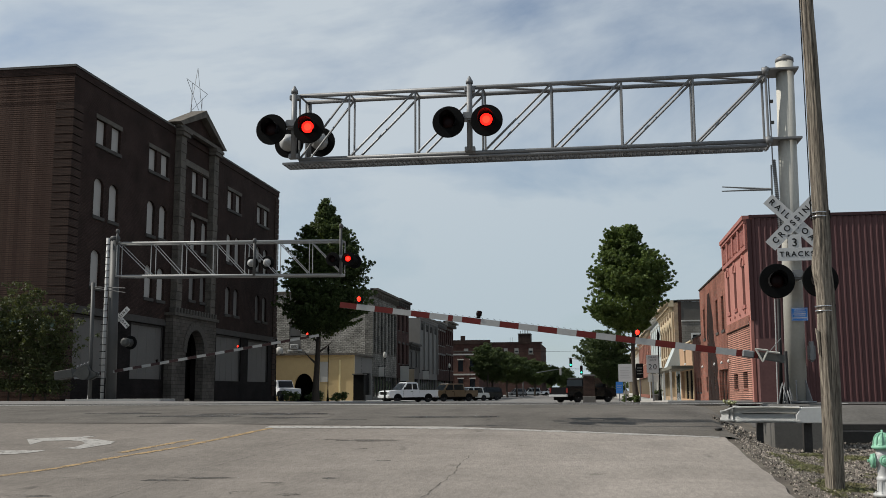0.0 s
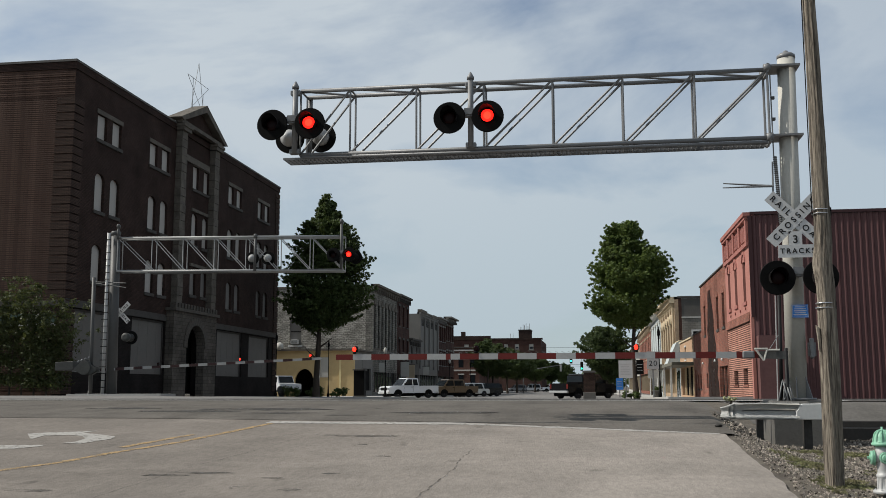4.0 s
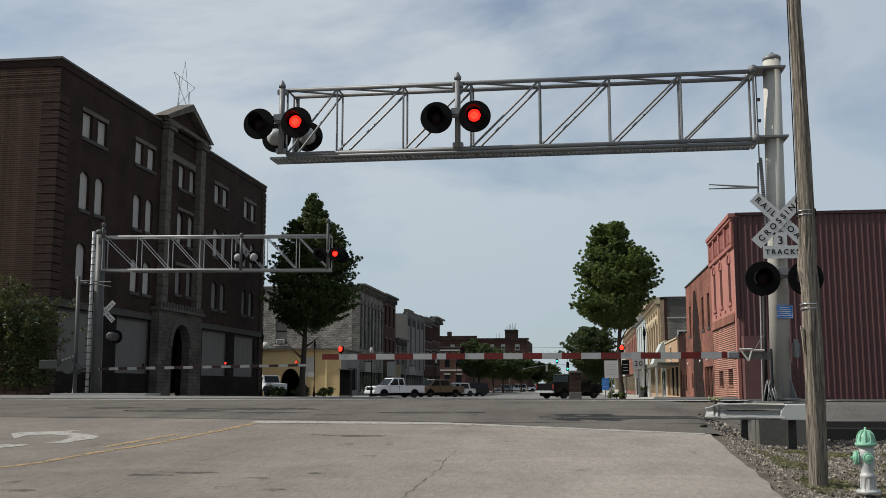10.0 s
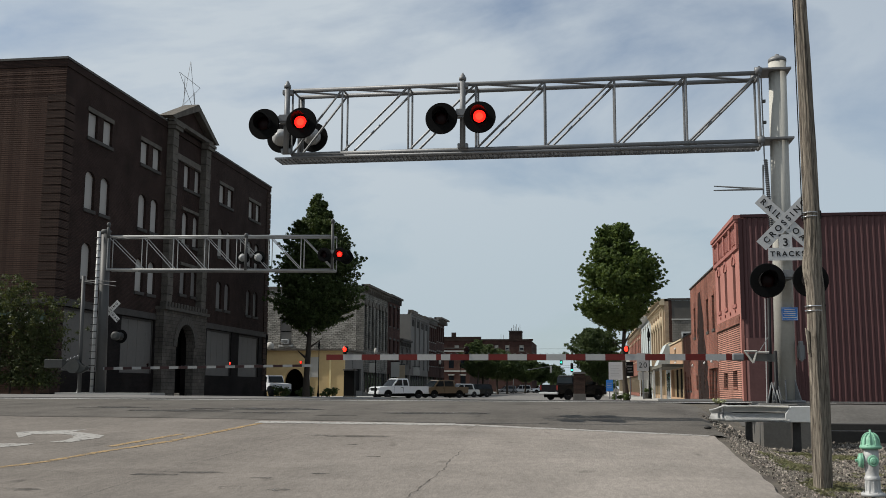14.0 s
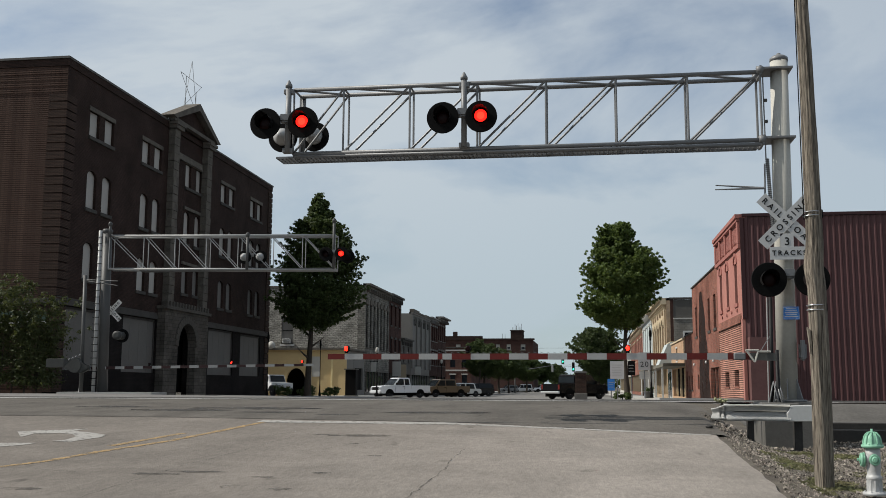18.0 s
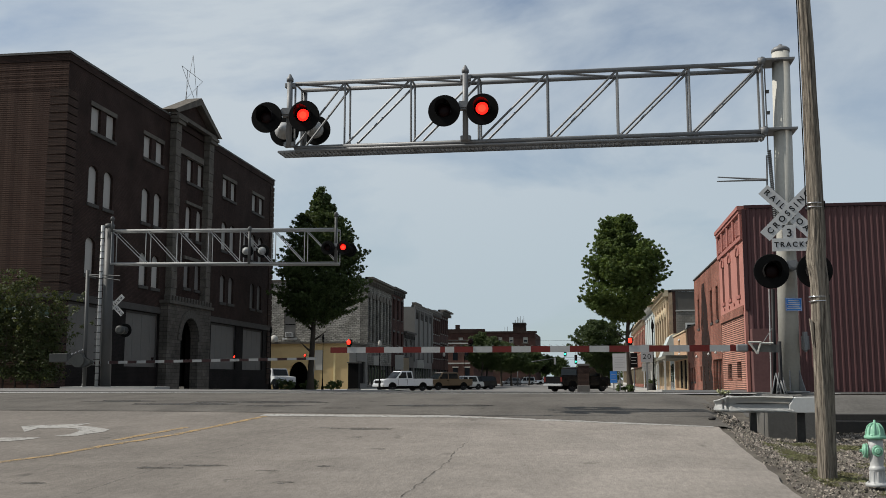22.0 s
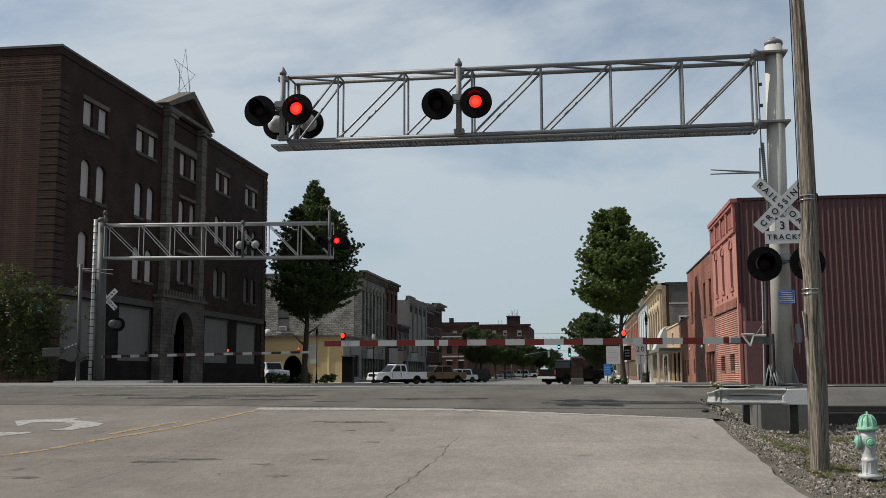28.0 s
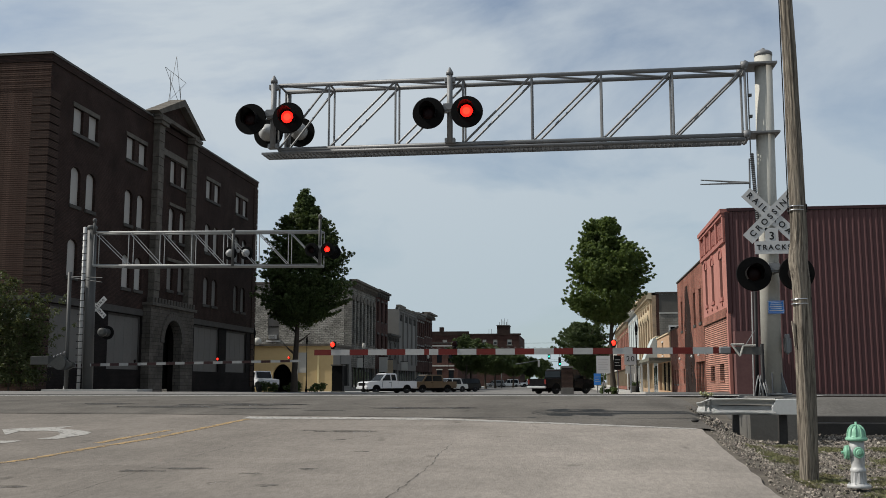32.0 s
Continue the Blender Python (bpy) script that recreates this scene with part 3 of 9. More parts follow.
def words(text, size, m, parent, at, name="lettering", gap=1.22, bold=0.0):
    """Lettering as a thin mesh under parent; at: pose in the parent's space."""
    c = bpy.data.curves.new("lettering", "FONT")
    c.body, c.size, c.align_x, c.align_y, c.extrude, c.space_character, c.offset = text, size, "CENTER", "CENTER", 0.0015, gap, bold
    tmp = new("lettering_curve", c)
    deps = bpy.context.evaluated_depsgraph_get()
    me = bpy.data.meshes.new_from_object(tmp.evaluated_get(deps))
    bpy.data.objects.remove(tmp)
    bpy.data.curves.remove(c)
    me.materials.clear()
    me.materials.append(m)
    ob = new(name, me)
    ob.parent = parent
    ob.matrix_basis = at
    return ob


def holed(bm, axis, u0, u1, v0, v1, holes, a0, a1, o=(0, 0, 0)):
    """An upright wall from u0 to u1 and v0 to v1 (up), as thick as a0 to a1, with oblong holes (u0, u1, v0, v1)."""
    us = sorted({u0, u1, *[h for q in holes for h in q[:2]]})
    vs = sorted({v0, v1, *[h for q in holes for h in q[2:]]})
    for vb, vt in zip(vs, vs[1:]):
        run = None
        for ua, ub in list(zip(us, us[1:])) + [(None, None)]:
            hit = ua is None or any(q[0] <= (ua + ub) / 2 <= q[1] and q[2] <= (vb + vt) / 2 <= q[3] for q in holes)
            if hit and run:
                if axis == "y":
                    box(bm, a0, run[0], vb, a1, run[1], vt, o)
                else:
                    box(bm, run[0], a0, vb, run[1], a1, vt, o)
                run = None
            elif not hit:
                run = (run[0], ub) if run else (ua, ub)


# ---------------------------------------------------------------- ground
PROFILE_Y = (-400, 6, 10, 13, 16, 19, 22, 25, 27.4, 28.2, 34, 42, 50, 62, 75, 95, 150, 400, 2500)
PROFILE_Z = (0, 0, 0.15, 0.32, 0.51, 0.705, 0.84, 0.90, 0.92, 0.915, 0.84, 0.745, 0.65, 0.53, 0.41, 0.22, 0.10, 0.0, 0.0)


def road_z(y):
    return float(np.interp(y, PROFILE_Y, PROFILE_Z))


def smooth(k):
    k = min(1.0, max(0.0, k))
    return k * k * (3 - 2 * k)


def bank(x, y):
    """The crossing lies a little higher towards its left end."""
    return 0.17 * smooth((-x - 9) / 10) * smooth((y - 27) / 12) * (1 - smooth((y - 55) / 30))


def ground_z(x, y):
    """The land beside the road: it dips below the road's right side before the tracks."""
    z = road_z(y) + bank(x, y) - 0.03
    if x > 2.0 and 9 < y < 26:
        low = float(np.interp(y, (9, 12, 15, 19, 21.5, 24, 26), (0.10, 0.20, 0.24, 0.28, 0.50, 0.88, 0.91)))
        k = smooth((x - 2.25) / 0.9)
        z = z + (low - z) * k
    return z


def sheet(name, xs, ys, zf, material, label, category="ground"):
    bm = bmesh.new()
    rows = [[bm.verts.new((x, y, zf(x, y))) for x in xs] for y in ys]
    for a, b in zip(rows, rows[1:]):
        for i in range(len(xs) - 1):
            f = bm.faces.new((a[i], a[i + 1], b[i + 1], b[i]))
            f.smooth = True
    return solo(name, bm, material, label, category, kind="structure")


def spread(*parts):
    out = []
    for a, b, n in parts:
        out += [a + (b - a) * i / n for i in range(n)]
    return out + [parts[-1][1]]


sheet("ground", spread((-900, -60, 6), (-60, -8, 10), (-8, 2, 10), (2, 6, 20), (6, 16, 10), (16, 60, 6), (60, 900, 6)),
      spread((-300, 0, 4), (0, 8, 8), (8, 30, 44), (30, 60, 15), (60, 150, 18), (150, 400, 10), (400, 2400, 6)), ground_z, M["dirt"],
      "bare gravelly dirt ground beside the road and tracks")


def strip(name, left, right, ys, lift, material, label, n=12, category="road"):
    """A paved sheet between two edges given as functions of y."""
    bm = bmesh.new()
    rows = []
    for y in ys:
        a, b = left(y), right(y)
        rows.append([bm.verts.new((a + (b - a) * i / n, y, road_z(y) + bank(a + (b - a) * i / n, y) + lift)) for i in range(n + 1)])
    for a, b in zip(rows, rows[1:]):
        for i in range(n):
            bm.faces.new((a[i], a[i + 1], b[i + 1], b[i])).smooth = True
    return solo(name, bm, material, label, category, kind="structure")


def near_edge(y):
    return 2.02 + 0.05 * noise.noise(Vector((0, y * 0.6, 0))) + 0.03 * noise.noise(Vector((5, y * 2.1, 0)))


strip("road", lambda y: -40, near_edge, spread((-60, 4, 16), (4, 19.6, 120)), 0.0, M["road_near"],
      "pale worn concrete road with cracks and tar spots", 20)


# the dark approach begins along a line that runs askew
def dark_line(x):
    return 18.82 if x < -9 else 18.82 - (x + 9) * 0.085 if x < -2.4 else 18.26 - (x + 2.4) * 0.37


bm = bmesh.new()
xs = spread((-60, -8, 13), (-8, 2.6, 22), (2.6, 12, 10))
cols = []
for x in xs:
    y0 = dark_line(x)
    ys = [y0 + (27.6 - y0) * i / 14 for i in range(15)]
    top = 1.0
    cols.append([bm.verts.new((x if x < 2.4 else x, y, road_z(y) + 0.006 if x <= 2.41 else max(ground_z(x, y), ground_z(x, y)) + 0.006)) for y in ys])
for a, b in zip(cols, cols[1:]):
    if b[0].co.x > 2.61:
        continue
    for i in range(14):
        bm.faces.new((a[i], b[i], b[i + 1], a[i + 1])).smooth = True
solo("road_approach", bm, M["road_dark"], "darker patched asphalt rising to the railway crossing", "road", kind="structure")
strip("crossing_edge", lambda y: -60, lambda y: 6.5, spread((27.3, 28.1, 3)), 0.014, M["edge_pale"], "pale concrete edge of the crossing deck", 24)
strip("crossing_deck", lambda y: -60, lambda y: 60, spread((27.6, 42.5, 30)), 0.008, M["road_far"], "grey crossing deck between the rails", 24)
strip("street", lambda y: -18.5, lambda y: 3.2, spread((42.5, 150, 40), (150, 700, 12)), 0.006, M["road_far"], "long straight asphalt main street", 10)
for side, x0, x1, y0 in (("left", -27.2, -18.5, 43), ("right", 3.2, 6.9, 46)):
    bm = bmesh.new()
    for y in range(y0, 400, 6):
        za, zb = road_z(y), road_z(y + 6)
        v = [bm.verts.new(p) for p in ((x0, y, za + 0.14), (x1, y, za + 0.14), (x1, y + 6, zb + 0.14), (x0, y + 6, zb + 0.14), (x1, y, za - 0.1), (x1, y + 6, zb - 0.1), (x0, y, za - 0.1), (x0, y + 6, zb - 0.1))]
        bm.faces.new((v[0], v[1], v[2], v[3]))
        bm.faces.new((v[1], v[4], v[5], v[2]))
        bm.faces.new((v[0], v[3], v[7], v[6]))
        if y == y0:
            bm.faces.new((v[0], v[6], v[4], v[1]))
    solo("pavement", bm, M["pavement"], "pale concrete pavement with a raised kerb", "pavement", kind="structure")

# painted marks
def flat(name, pts, m, label, lift=0.006):
    bm = bmesh.new()
    vs = [bm.verts.new((x, y, road_z(y) + lift)) for x, y in pts]
    bm.faces.new(vs)
    bmesh.ops.triangulate(bm, faces=bm.faces[:])
    return solo(name, bm, m, label, "road marking", kind="structure")


def band(name, a, b, w, m, label, lift=0.006, ragged=0.0, steps=24):
    """A painted line from a to b, w wide, with uneven edges."""
    bm = bmesh.new()
    d = Vector((b[0] - a[0], b[1] - a[1]))
    nrm = Vector((-d.y, d.x)).normalized()
    prev = None
    rnd = random.Random(len(name) + int(abs(a[0] * 10)))
    for i in range(steps + 1):
        c = Vector(a) + d * (i / steps)
        e0, e1 = (w / 2 + rnd.uniform(-ragged, ragged) for _ in range(2))
        p, q = c + nrm * e0, c - nrm * e1
        cur = [bm.verts.new((k.x, k.y, road_z(k.y) + lift)) for k in (p, q)]
        if prev:
            bm.faces.new((prev[0], prev[1], cur[1], cur[0]))
        prev = cur
    return solo(name, bm, m, label, "road marking", kind="structure")


band("stop_line", (-6.06, 18.12), (-2.35, 17.98), 0.36, M["road_white"], "worn white painted stop line before the crossing", 0.006, 0.03)
band("stop_line", (-2.35, 17.98), (1.95, 16.62), 0.22, M["road_white"], "pale concrete edge beside the dark asphalt", 0.0045, 0.03)
for a, b in (((-5.93, 17.88), (-6.15, 16.7)), ((-6.15, 16.7), (-6.46, 14.95)), ((-6.46, 14.95), (-6.91, 13.66)), ((-6.91, 13.66), (-7.16, 12.56)), ((-7.16, 12.56), (-7.47, 11.9)), ((-7.47, 11.9), (-8.3, 8.6))):
    band("centre_line", a, b, 0.13, M["road_yellow"], "faded yellow centre line on the road", 0.006, 0.02, 26)
band("centre_line", (-6.66, 16.04), (-7.08, 14.3), 0.13, M["road_yellow"], "faded yellow centre line on the road", 0.006, 0.02)


# ---------------------------------------------------------------- the old brick building
def old_building():
    o = (-27.2, 48.0, 0.85)
    b = thing("old_brick_building", "four-storey dark brown brick building with boarded windows and a stone arch", "building", o)
    X, Y0, Y1, Z0, Z1 = -27.2, 48.0, 83.0, 0.85, 18.25
    bays = (50.58, 57.25, 70.82, 77.5)
    rows = ((15.08, 16.50), (11.02, 13.16), (7.08, 9.13))
    mid_rows = ((14.9, 16.50), (11.0, 13.2), (7.55, 9.38))
    holes = []
    for y in bays:
        for zb, zt in rows:
            holes += [(y, y + 1.09, zb, zt), (y + 1.76, y + 2.86, zb, zt)]
    for zb, zt in mid_rows:
        holes += [(64.05, 65.03, zb, zt), (65.95, 66.93, zb, zt)]
    low = ((49.05, 53.6, 2.1, 5.45), (55.75, 60.3, 2.1, 5.45), (69.3, 74.45, 2.1, 5.45), (76.1, 81.0, 2.1, 5.38))
    holes += list(low)
    holes.append((62.4, 65.8, Z0, 5.5))
    bm = bmesh.new()
    holed(bm, "y", Y0, Y1, 5.5, Z1, [q for q in holes if q[2] > 5.5] + [], X - 0.45, X, o)
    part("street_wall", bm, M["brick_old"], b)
    bm = bmesh.new()
    holed(bm, "y", Y0, Y1, 0.2, 5.5, [q if q[2] > 1 else (q[0], q[1], 0.2, q[3]) for q in holes if q[2] < 5.5], X - 0.45, X - 0.004, o)
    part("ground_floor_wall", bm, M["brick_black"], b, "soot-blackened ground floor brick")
    bm = bmesh.new()
    box(bm, X - 45, Y0, 0.2, X - 0.45, Y0 + 0.45, Z1, o)
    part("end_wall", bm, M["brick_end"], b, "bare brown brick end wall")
    bm = bmesh.new()
    box(bm, X - 45, Y1 - 0.45, Z0, X - 0.45, Y1, Z1, o)
    part("rear_wall", bm, M["brick_old"], b)
    bm = bmesh.new()
    box(bm, X - 45, Y0 + 0.45, Z1 - 0.6, X - 0.45, Y1 - 0.45, Z1 - 0.3, o)
    part("roof", bm, M["tar"], b)
    bm = bmesh.new()
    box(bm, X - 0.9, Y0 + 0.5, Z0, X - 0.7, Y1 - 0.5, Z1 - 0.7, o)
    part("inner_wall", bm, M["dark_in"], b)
    # parapet and coping
    bm = bmesh.new()
    box(bm, X - 45, Y0 - 0.06, Z1, X + 0.06, Y0 + 0.40, Z1 + 0.40, o)
    box(bm, X - 0.40, Y0 + 0.40, Z1, X + 0.06, Y1 + 0.05, Z1 + 0.40, o)
    part("parapet", bm, M["brick_old"], b)
    bm = bmesh.new()
    box(bm, X - 45, Y0 - 0.12, Z1 + 0.40, X + 0.10, Y0 + 0.45, Z1 + 0.52, o)
    box(bm, X - 0.45, Y0 + 0.45, Z1 + 0.40, X + 0.10, Y1 + 0.15, Z1 + 0.52, o)
    part("coping", bm, M["tar"], b)
    # corbelled courses below the parapet on the end wall
    bm = bmesh.new()
    box(bm, -15, -0.013, 0, 0.02, 0.0, 0.088)
    proto = part("brick_course", bm, M["brick_end"], b)
    proto.location = (0, 0, 0.3)
    z = 0.3 + 0.112
    while z < Z1 - Z0 - 0.1:
        again(proto, pose(0, -0.03 if z > Z1 - Z0 - 1.6 and int(z / 0.112) % 3 else 0.0, z))
        z += 0.112
    # corner blocks: brick bands with shadowed joints between
    proto = None
    k = 0
    z = Z0 + 0.1
    while z < Z1 - 1.9:
        bm = bmesh.new()
        box(bm, -0.98, -0.065, 0, 0.065, 0.98, 0.375)
        if proto is None:
            proto = part("corner_block", bm, M["brick_trim"], b, "brick corner block with a shadowed joint")
            proto.location = (0, 0, z - Z0)
        else:
            bm.free()
            again(proto, pose(0, 0, z - Z0))
        z += 0.452
        k += 1
    # far corner blocks
    z = Z0 + 0.1
    while z < Z1 - 0.5:
        again(proto, pose(0.0, Y1 - Y0, z - Z0, 0, 0, 90))
        z += 0.452
    # windows
    def board(y0, y1, zb, zt, arched, mt):
        bm = bmesh.new()
        box(bm, -0.06, 0, 0, 0, y1 - y0, zt - zb)
        w = part("window_board", bm, mt, b)
        w.location = (X - 0.16 - o[0], y0 - o[1], zb - o[2])
        return w
    for y in (*bays, 64.05):
        ww, gap = (1.09, 1.76) if y != 64.05 else (0.98, 1.90)
        for r, (zb, zt) in enumerate(rows if y != 64.05 else mid_rows):
            for ya in (y, y + gap):
                board(ya, ya + ww, zb, zt, r > 0, M["panel_shaded"] if r == 2 and y > 60 else M["panel_grey"])
                if r > 0:
                    # rounded brick heads close the corners of the opening
                    bm = bmesh.new()
                    n = 8
                    for s in (0, 1):
                        arc = [(ya + ww / 2 + math.cos(math.pi * (0.5 + 0.5 * i / n) if s == 0 else math.pi * 0.5 * i / n) * ww / 2, zt - 0.38 + math.sin(math.pi * (0.5 + 0.5 * i / n) if s == 0 else math.pi * 0.5 * i / n) * 0.38) for i in range(n + 1)]
                        corner = (ya, zt) if s == 0 else (ya + ww, zt)
                        prism(bm, [corner] + arc, X - 0.15, X - 0.003, "x", o)
                    part("window_head", bm, M["brick_old"], b)
            bm = bmesh.new()
            if r == 0:
                box(bm, X - 0.1, y - 0.12, zt + 0.0, X + 0.05, y + gap + ww + 0.12, zt + 0.26, o)
                soften(bm, 0.015)
                part("lintel", bm, M["limestone"], b, "pale stone lintel")
            else:
                bm.free()
            for ya in ((y,) if r == 0 else (y, y + gap)):
                bm = bmesh.new()
                box(bm, X - 0.14, ya - 0.10, zb - 0.20, X + 0.09, ya + (gap + ww if r == 0 else ww) + 0.10, zb, o)
                soften(bm, 0.015)
                part("sill", bm, M["trim_stone"], b, "stone sill")
    for y0, y1, zb, zt in low:
        bm = bmesh.new()
        box(bm, X - 0.22, y0, zb, X - 0.15, y1, zt, o)
        sb = part("shopfront_board", bm, M["board_low"], b, "pale boarded shopfront")
        for k in range(1, int((y1 - y0) / 1.22) + 1):
            bm = bmesh.new()
            box(bm, X - 0.15, y0 + k * 1.22 - 0.012, zb + 0.02, X - 0.142, y0 + k * 1.22 + 0.012, zt - 0.12, o)
            part("board_seam", bm, M["board_low"], sb)
        bm = bmesh.new()
        box(bm, X - 0.15, y0, zt - 0.12, X - 0.09, y1, zt, o)
        box(bm, X - 0.15, y0, zb, X - 0.09, y0 + 0.10, zt - 0.12, o)
        box(bm, X - 0.15, y1 - 0.10, zb, X - 0.09, y1, zt - 0.12, o)
        part("shopfront_frame", bm, M["trim_stone"], b)
    # belt course over the ground floor
    for ya, yb in ((Y0, 60.3), (67.9, Y1)):
        bm = bmesh.new()
        box(bm, X - 0.02, ya, 5.50, X + 0.12, yb, 5.76, o)
        box(bm, X - 0.02, ya, 5.76, X + 0.06, yb, 5.9, o)
        part("belt_course", bm, M["trim_stone"], b)
    bm = bmesh.new()
    box(bm, X - 45, Y0 - 0.10, 5.50, X + 0.10, Y0 + 0.02, 5.78, o)
    part("belt_course", bm, M["trim_stone"], b)
    # raised end bay edges
    # middle bay: stone piers, cornice and gable
    for y0 in (61.1, 66.95):
        for i in range(21):
            z = 6.7 + i * 0.55
            e = 0.03 * ((i * 7) % 3)
            bm = bmesh.new()
            box(bm, X - 0.05, y0 - 0.02 * (i % 2), z, X + 0.42 + e * 0.4, y0 + 0.84 + 0.02 * (i % 2), z + 0.535, o)
            soften(bm, 0.02)
            part("pier_stone", bm, M["limestone"], b)
        bm = bmesh.new()
        box(bm, X - 0.05, y0 - 0.14, 18.25, X + 0.60, y0 + 1.12, 18.5, o)
        box(bm, X - 0.05, y0 - 0.22, 18.5, X + 0.68, y0 + 1.20, 18.7, o)
        part("capital", bm, M["limestone"], b)
    for zc in (16.55,):
        bm = bmesh.new()
        box(bm, X - 0.02, 61.95, zc, X + 0.14, 66.7, zc + 0.42, o)
        part("stone_band", bm, M["limestone"], b)
    for zc in (13.3, 9.5):
        bm = bmesh.new()
        box(bm, X - 0.02, 63.85, zc, X + 0.12, 66.7, zc + 0.2, o)
        part("stone_band", bm, M["limestone"], b)
    bm = bmesh.new()
    box(bm, X - 0.4, 61.95, 18.25, X + 0.1, 66.7, 18.72, o)
    part("gable_wall", bm, M["brick_old"], b)
    bm = bmesh.new()
    prism(bm, ((60.9, 18.73), (68.3, 18.73), (64.7, 20.5)), X - 0.35, X + 0.15, "x", o)
    part("gable_panel", bm, M["brick_old"], b)
    bm = bmesh.new()
    prism(bm, ((60.35, 18.98), (60.9, 18.88), (64.7, 20.42), (68.3, 18.88), (68.85, 18.98), (64.7, 20.92)), X - 0.45, X + 0.62, "x", o)
    part("gable_coping", bm, M["limestone"], b, "pale stone gable coping")
    bm = bmesh.new()
    box(bm, X + 0.16, 60.80, 18.74, X + 0.5, 68.00, 18.98, o)
    part("gable_sill", bm, M["limestone"], b)
    # portal: stone porch with an arch
    pa, pb, x1 = 60.45, 67.75, X + 0.55
    ya, yb, spring, top = 62.6, 65.6, 3.9, 5.42
    bm = bmesh.new()
    box(bm, X + 0.003, pa, 0.2, x1, ya, spring, o)
    box(bm, X + 0.003, yb, 0.2, x1, pb, spring, o)
    n = 16
    cy, rw = (ya + yb) / 2, (yb - ya) / 2
    for i in range(n):
        t0, t1 = math.pi * i / n, math.pi * (i + 1) / n
        p0 = (cy + rw * math.cos(t0), spring + (top - spring) * math.sin(t0))
        p1 = (cy + rw * math.cos(t1), spring + (top - spring) * math.sin(t1))
        prism(bm, (p0, p1, (p1[0], 6.20), (p0[0], 6.20)), X + 0.003, x1, "x", o)
    box(bm, X + 0.003, pa, spring, x1, ya, 6.20, o)
    box(bm, X + 0.003, yb, spring, x1, pb, 6.20, o)
    bmesh.ops.remove_doubles(bm, verts=bm.verts[:], dist=0.002)
    part("portal", bm, M["stone_course"], b, "rusticated limestone portal")
    proto = None
    for i in range(15):
        t = math.pi * (i + 0.5) / 15
        bm = bmesh.new()
        box(bm, 0, -0.19, 0, 0.10, 0.19, 0.55)
        soften(bm, 0.02)
        ob = part("arch_stone", bm, M["stone_dark"], b) if proto is None else None
        m = Matrix.Translation((x1 - o[0] - 0.02, cy + rw * math.cos(t) - o[1], spring + (top - spring) * math.sin(t) - o[2])) @ Matrix.Rotation(t - math.pi / 2, 4, "X")
        if ob:
            proto = ob
            ob.matrix_basis = m
        else:
            bm.free()
            again(proto, m)
    bm = bmesh.new()
    box(bm, X + 0.003, pa - 0.15, 6.20, x1 + 0.18, pb + 0.15, 6.40, o)
    part("portal_cornice", bm, M["stone_dark"], b)
    proto = None
    for i in range(15):
        bm = bmesh.new()
        box(bm, -0.35, -0.13, 0, 0.1, 0.13, 0.34)
        soften(bm, 0.03)
        m = pose(x1 - o[0], pa + 0.2 + i * 0.49 - o[1], 6.40 - o[2])
        if proto is None:
            proto = part("crest_stone", bm, M["stone_dark"], b)
            proto.matrix_basis = m
        else:
            bm.free()
            again(proto, m)
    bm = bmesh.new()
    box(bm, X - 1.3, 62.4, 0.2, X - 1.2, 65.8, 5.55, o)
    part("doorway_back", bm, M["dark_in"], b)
    for s in (62.65, 64.15):
        bm = bmesh.new()
        box(bm, X - 1.15, s, 0.2, X - 1.08, s + 1.4, 3.6, o)
        part("door", bm, M["glass"], b, "dark recessed entrance door")
    # wire star on the roof
    s = thing("roof_star", "thin wire five-pointed star frame on the roof", "ornament", (-28.5, 67.5, 18.0))
    pts = []
    for i in range(5):
        t = math.pi / 2 + 2 * math.pi * i / 5
        pts.append((0.0, 2.05 * math.cos(t), 5.0 + 2.05 * math.sin(t)))
    for i in range(5):
        bm = bmesh.new()
        tube(bm, pts[i], pts[(i + 2) % 5], 0.017, 5)
        part("star_bar", bm, M["steel"], s)
    for y in (-0.95, 0.95):
        bm = bmesh.new()
        tube(bm, (0, y, 0), (0, y, 5.6 if y < 0 else 5.0), 0.022, 5)
        part("post", bm, M["steel"], s)


old_building()


def wall_sign():
    """A dull teal board with a pale lower edge, half behind the bush."""
    t = thing("wall_sign", "dull teal sign board with a pale lower edge behind the bush", "sign", (-27.9, 47.45, 4.55))
    bm = bmesh.new()
    box(bm, -2.6, -0.04, 0.0, 0.55, 0.04, 0.50)
    soften(bm, 0.01)
    part("board", bm, M["teal"], t)
    bm = bmesh.new()
    box(bm, -2.62, -0.07, -0.12, 0.57, 0.05, -0.003)
    part("lower_edge", bm, M["white_paint"], t, "pale lower edge")
    bm = bmesh.new()
    lathe(bm, ((0.20, -0.003), (0.18, -0.02)), (-0.35, -0.04, 0.30), 16, "y")
    part("emblem", bm, M["pale_shop"], t, "pale round emblem")
    for x in (-2.2, 0.1):
        bm = bmesh.new()
        tube(bm, (x, 0.04, 0.3), (x, 0.56, 0.3), 0.03, 6)
        part("bracket", bm, M["black"], t)


wall_sign()


